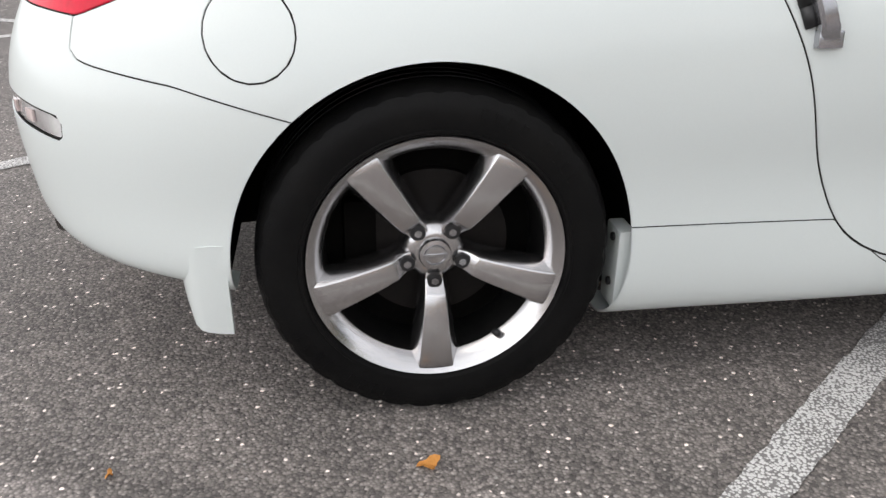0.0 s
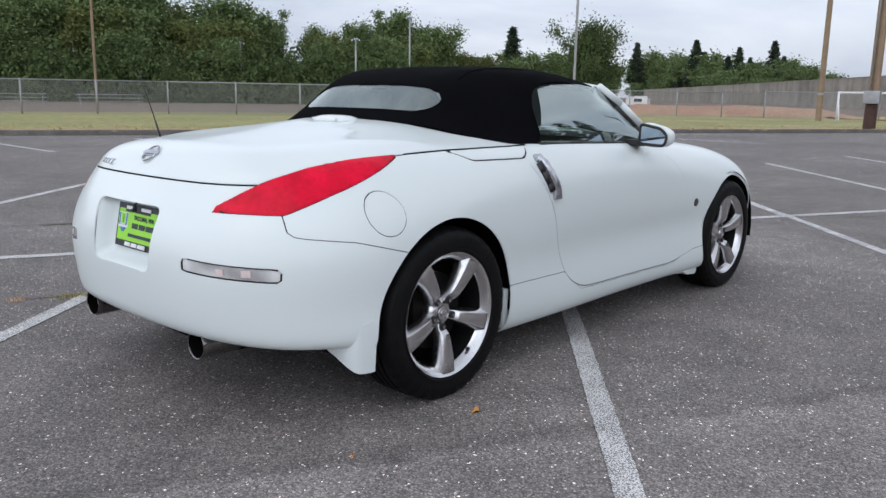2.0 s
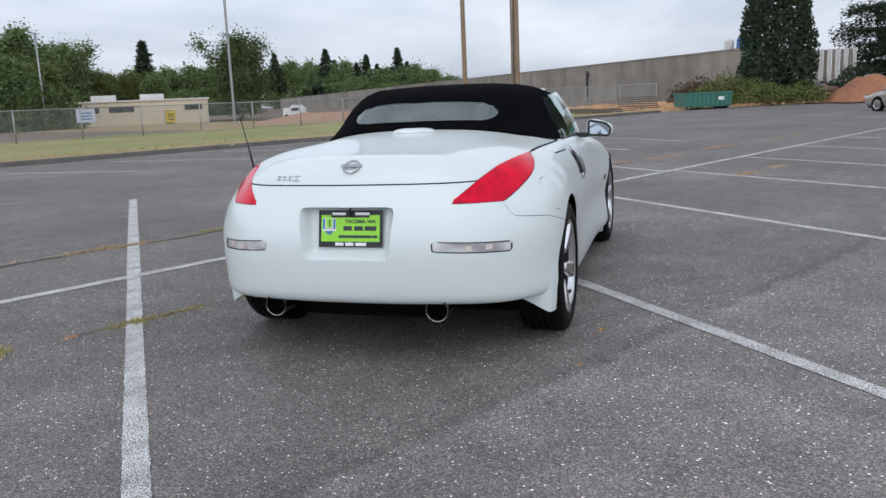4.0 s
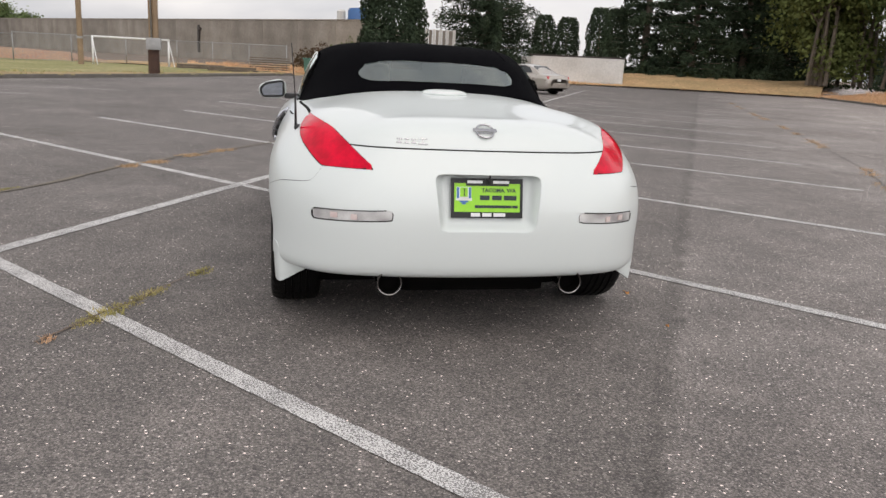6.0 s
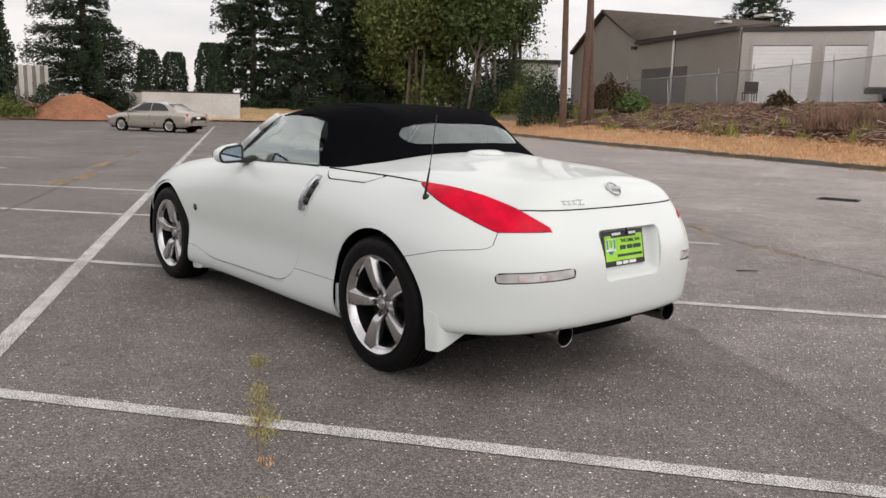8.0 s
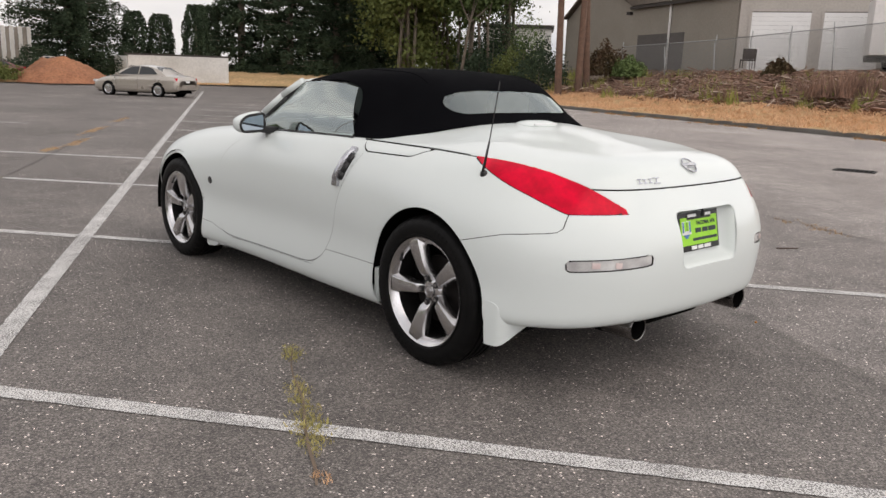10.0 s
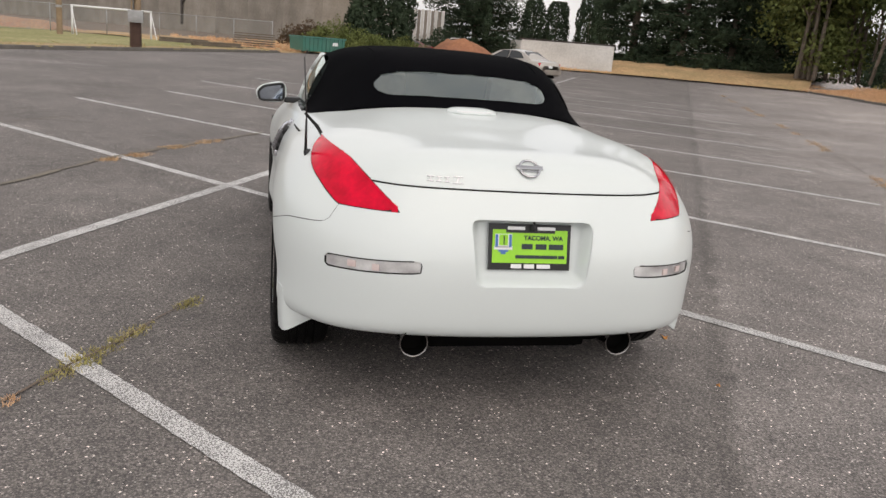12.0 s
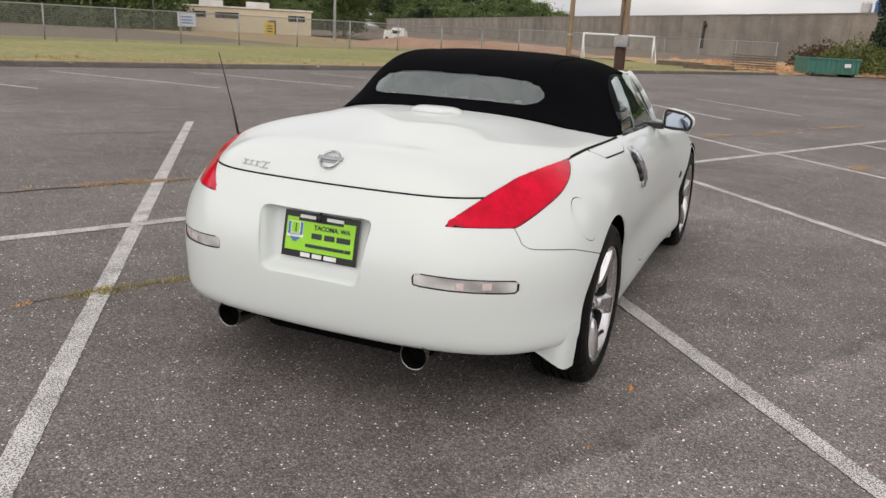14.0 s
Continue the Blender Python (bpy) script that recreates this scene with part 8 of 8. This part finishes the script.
# ---- small things on the asphalt ----
def crack(name, pts, width, label, mat=BANK_SOIL):
    """A crack filled with dark soil, just over the asphalt."""
    line = resample(pts, 0.12)
    bm = bmesh.new()
    prev = None
    for i, p in enumerate(line):
        n = outward(line, i)
        c = p + n * 0.035 * noise.noise((p.x * 2.2, p.y * 2.2, 5))
        w = width * random.uniform(0.4, 1.2)
        q = [bm.verts.new((*(c - n * w), 0.0065)), bm.verts.new((*(c + n * w), 0.0065))]
        if prev:
            bm.faces.new((prev[0], q[0], q[1], prev[1]))
        prev = q
    return tagged(part(name, bm, mat, smooth=False), label, "crack", kind="structure")


CRACK_A = [(-0.66, 1.87), (-0.44, 1.75), (-0.32, 1.68), (0.08, 1.48), (0.53, 1.255)]
CRACK_B = [(-3.0, 6.0), (0.52, 4.36), (1.74, 3.74), (3.2, 2.95), (4.76, 2.42), (6.1, 1.66), (7.4, 0.9), (10.2, -0.52), (13.5, -2.2), (18.0, -4.4), (26, -8.6)]
CRACK_D = [(-1.0, 9.3), (3.18, 6.56), (3.98, 6.08), (4.6, 5.61), (8.0, 3.4)]
CRACK_C = [(-3.5, -2.55), (-0.35, -4.11), (1.2, -4.68), (2.16, -5.25), (3.06, -5.62), (5.89, -7.45), (8.27, -8.7), (12.0, -10.7), (20.6, -15.0), (30, -19.8)]
crack("crack_near", CRACK_A, 0.006, "weedy crack across the asphalt")
crack("crack_middle", CRACK_B, 0.010, "weedy crack along the stalls", JOINT)
crack("crack_silt", CRACK_B[1:7], 0.034, "pale silt lying in the weedy crack", SILT).location.z = 0.0012
crack("crack_across", CRACK_D, 0.016, "thin pale crack across the lot", SILT)
crack("crack_lane", CRACK_C, 0.010, "weedy crack along the driving lane", JOINT)


def along(pts, step, keep, k=(0.5, 1.2), side=0.04):
    out = []
    for p in resample(pts, step):
        if noise.noise((p.x * keep[0], p.y * keep[0], 11)) > keep[1]:
            out.append((p.x + random.gauss(0, side), p.y + random.gauss(0, side), 0.004, random.uniform(*k)))
    return out


blades("crack_moss_near", [(x, y, 0.003, k * (1.25 if abs(x + 0.32) < 0.10 else 0.8)) for x, y, z, k in along(CRACK_A[1:], 0.010, (2.5, -0.35), (0.5, 1.0), 0.022)], MOSS, "flat mossy yellow-green weeds in the crack", "weeds", (0.005, 0.019), 16, 0.055, 2.4, 0.0065)
blades("grass_tuft", [(-0.98 + random.gauss(0, 0.05), 2.04 + random.gauss(0, 0.04), 0.003, 1.0) for _ in range(18)], MOSS, "low round tuft of grass in the asphalt", "grass", (0.008, 0.03), 16, 0.05, 1.6, 0.004)
blades("pale_tuft", [(-0.63 + random.gauss(0, 0.02), 1.83 + random.gauss(0, 0.02), 0.003, 1.0) for _ in range(4)], STRAW, "pale dry tuft in the crack", "grass", (0.006, 0.022), 14, 0.03, 2.2, 0.004)
clumps = []
for x, y, long, count in ((1.9, 3.66, 0.26, 100), (4.68, 2.37, 0.05, 26), (5.05, 2.15, 0.06, 34), (5.72, 1.86, 0.09, 40), (6.2, 1.58, 0.10, 34), (8.0, -2.33, 0.10, 50), (9.0, -2.81, 0.12, 30), (10.3, -0.42, 0.16, 40), (11.3, -1.09, 0.35, 60), (13.8, -2.19, 0.5, 70), (17.0, -3.9, 0.5, 40)):
    for _ in range(count):
        k = random.gauss(0, long)
        clumps.append((x + 0.87 * k + random.gauss(0, 0.035), y - 0.49 * k + random.gauss(0, 0.045), 0.004, random.uniform(0.5, 1.15)))
blades("crack_weeds_middle", clumps, CRACK_STRAW, "rusty flat dry weeds in clumps along the crack", "weeds", (0.006, 0.022), 12, 0.07, 2.4, 0.007)
blades("crack_moss_middle", [(2.95 + 0.87 * k + random.gauss(0, 0.02), 3.2 - 0.49 * k + random.gauss(0, 0.02), 0.004, random.uniform(0.5, 1.0)) for k in np.random.normal(0, 0.16, 60)], MOSS, "green moss in the crack by the stall line", "weeds", (0.005, 0.018), 12, 0.05, 2.2, 0.005)
blades("crack_weeds_lane", along(CRACK_C, 0.045, (0.9, 0.08), (0.5, 1.1), 0.05), CRACK_STRAW, "rusty dry weeds along the lane", "weeds", (0.008, 0.028), 10, 0.09, 2.2, 0.008)
line_r = resample(EDGE_RIGHT[2:8], 0.25)
spots = []
for i, p in enumerate(line_r):
    if noise.noise((p.x * 0.5, p.y * 0.5, 2)) > 0.0:
        q = p - outward(line_r, i) * random.uniform(0.0, 0.5)
        spots += [(q.x + random.gauss(0, 0.15), q.y + random.gauss(0, 0.15), 0.004, random.uniform(0.6, 1.3)) for _ in range(2)]
blades("kerb_leaves", spots, ORANGE_STRAW, "drifts of rusty dead leaves along the kerb", "leaves", (0.02, 0.06), 12, 0.16, 1.5, 0.02)


def fallen_leaf(x, y, size, turn, mat, label):
    bm = bmesh.new()
    rim = []
    for k in range(22):
        a = 2 * math.pi * k / 22
        r = size * (0.72 + 0.22 * math.sin(3 * a + 0.6) + 0.08 * math.sin(7 * a))
        rim.append(bm.verts.new((r * math.cos(a) * 1.1, r * math.sin(a) * 0.8, 0.006 + 0.006 * math.sin(2 * a))))
    c = bm.verts.new((0, 0, 0.004))
    for k in range(22):
        bm.faces.new((c, rim[k], rim[(k + 1) % 22]))
    ext = bmesh.ops.extrude_face_region(bm, geom=bm.faces[:])
    bmesh.ops.translate(bm, verts=[v for v in ext["geom"] if isinstance(v, bmesh.types.BMVert)], vec=(0, 0, 0.0012))
    bmesh.ops.recalc_face_normals(bm, faces=bm.faces[:])
    ob = part("fallen_leaf", bm, mat)
    ob.matrix_world = pose(x, y, 0.0, 0, 0, turn)
    return tagged(ob, label, "leaf")


LEAF_ORANGE = material("orange_leaf", (0.62, 0.27, 0.06), 0.7, second=(0.50, 0.20, 0.045), scale=40, fine=200, grain=0.1)
fallen_leaf(-0.038, -1.066, 0.026, 20, LEAF_ORANGE, "small orange fallen leaf on the asphalt")
fallen_leaf(-0.62, -1.02, 0.010, 70, LEAF_ORANGE, "tiny brown leaf on the asphalt")
b2 = rod((0.31, -3.13, 0.008), (0.20, -3.28, 0.010), 0.006, 0.004, 6)
tagged(part("twig", b2, DARK_WOOD), "thin dark twig lying on the asphalt", "twig")
dr = thing("storm_drain", "flat iron storm drain grate in the lane", "drain", at=pose(2.62, -10.45, 0.0, 0, 0, 15), kind="structure")
part("drain_frame", box(0.62, 0.42, 0.012, (0, 0, 0.004), 0.003), DARK_METAL, dr)
for k in range(8):
    part("grate_bar", box(0.03, 0.34, 0.012, (-0.24 + 0.068 * k, 0, 0.012), 0.003), DARK, dr)
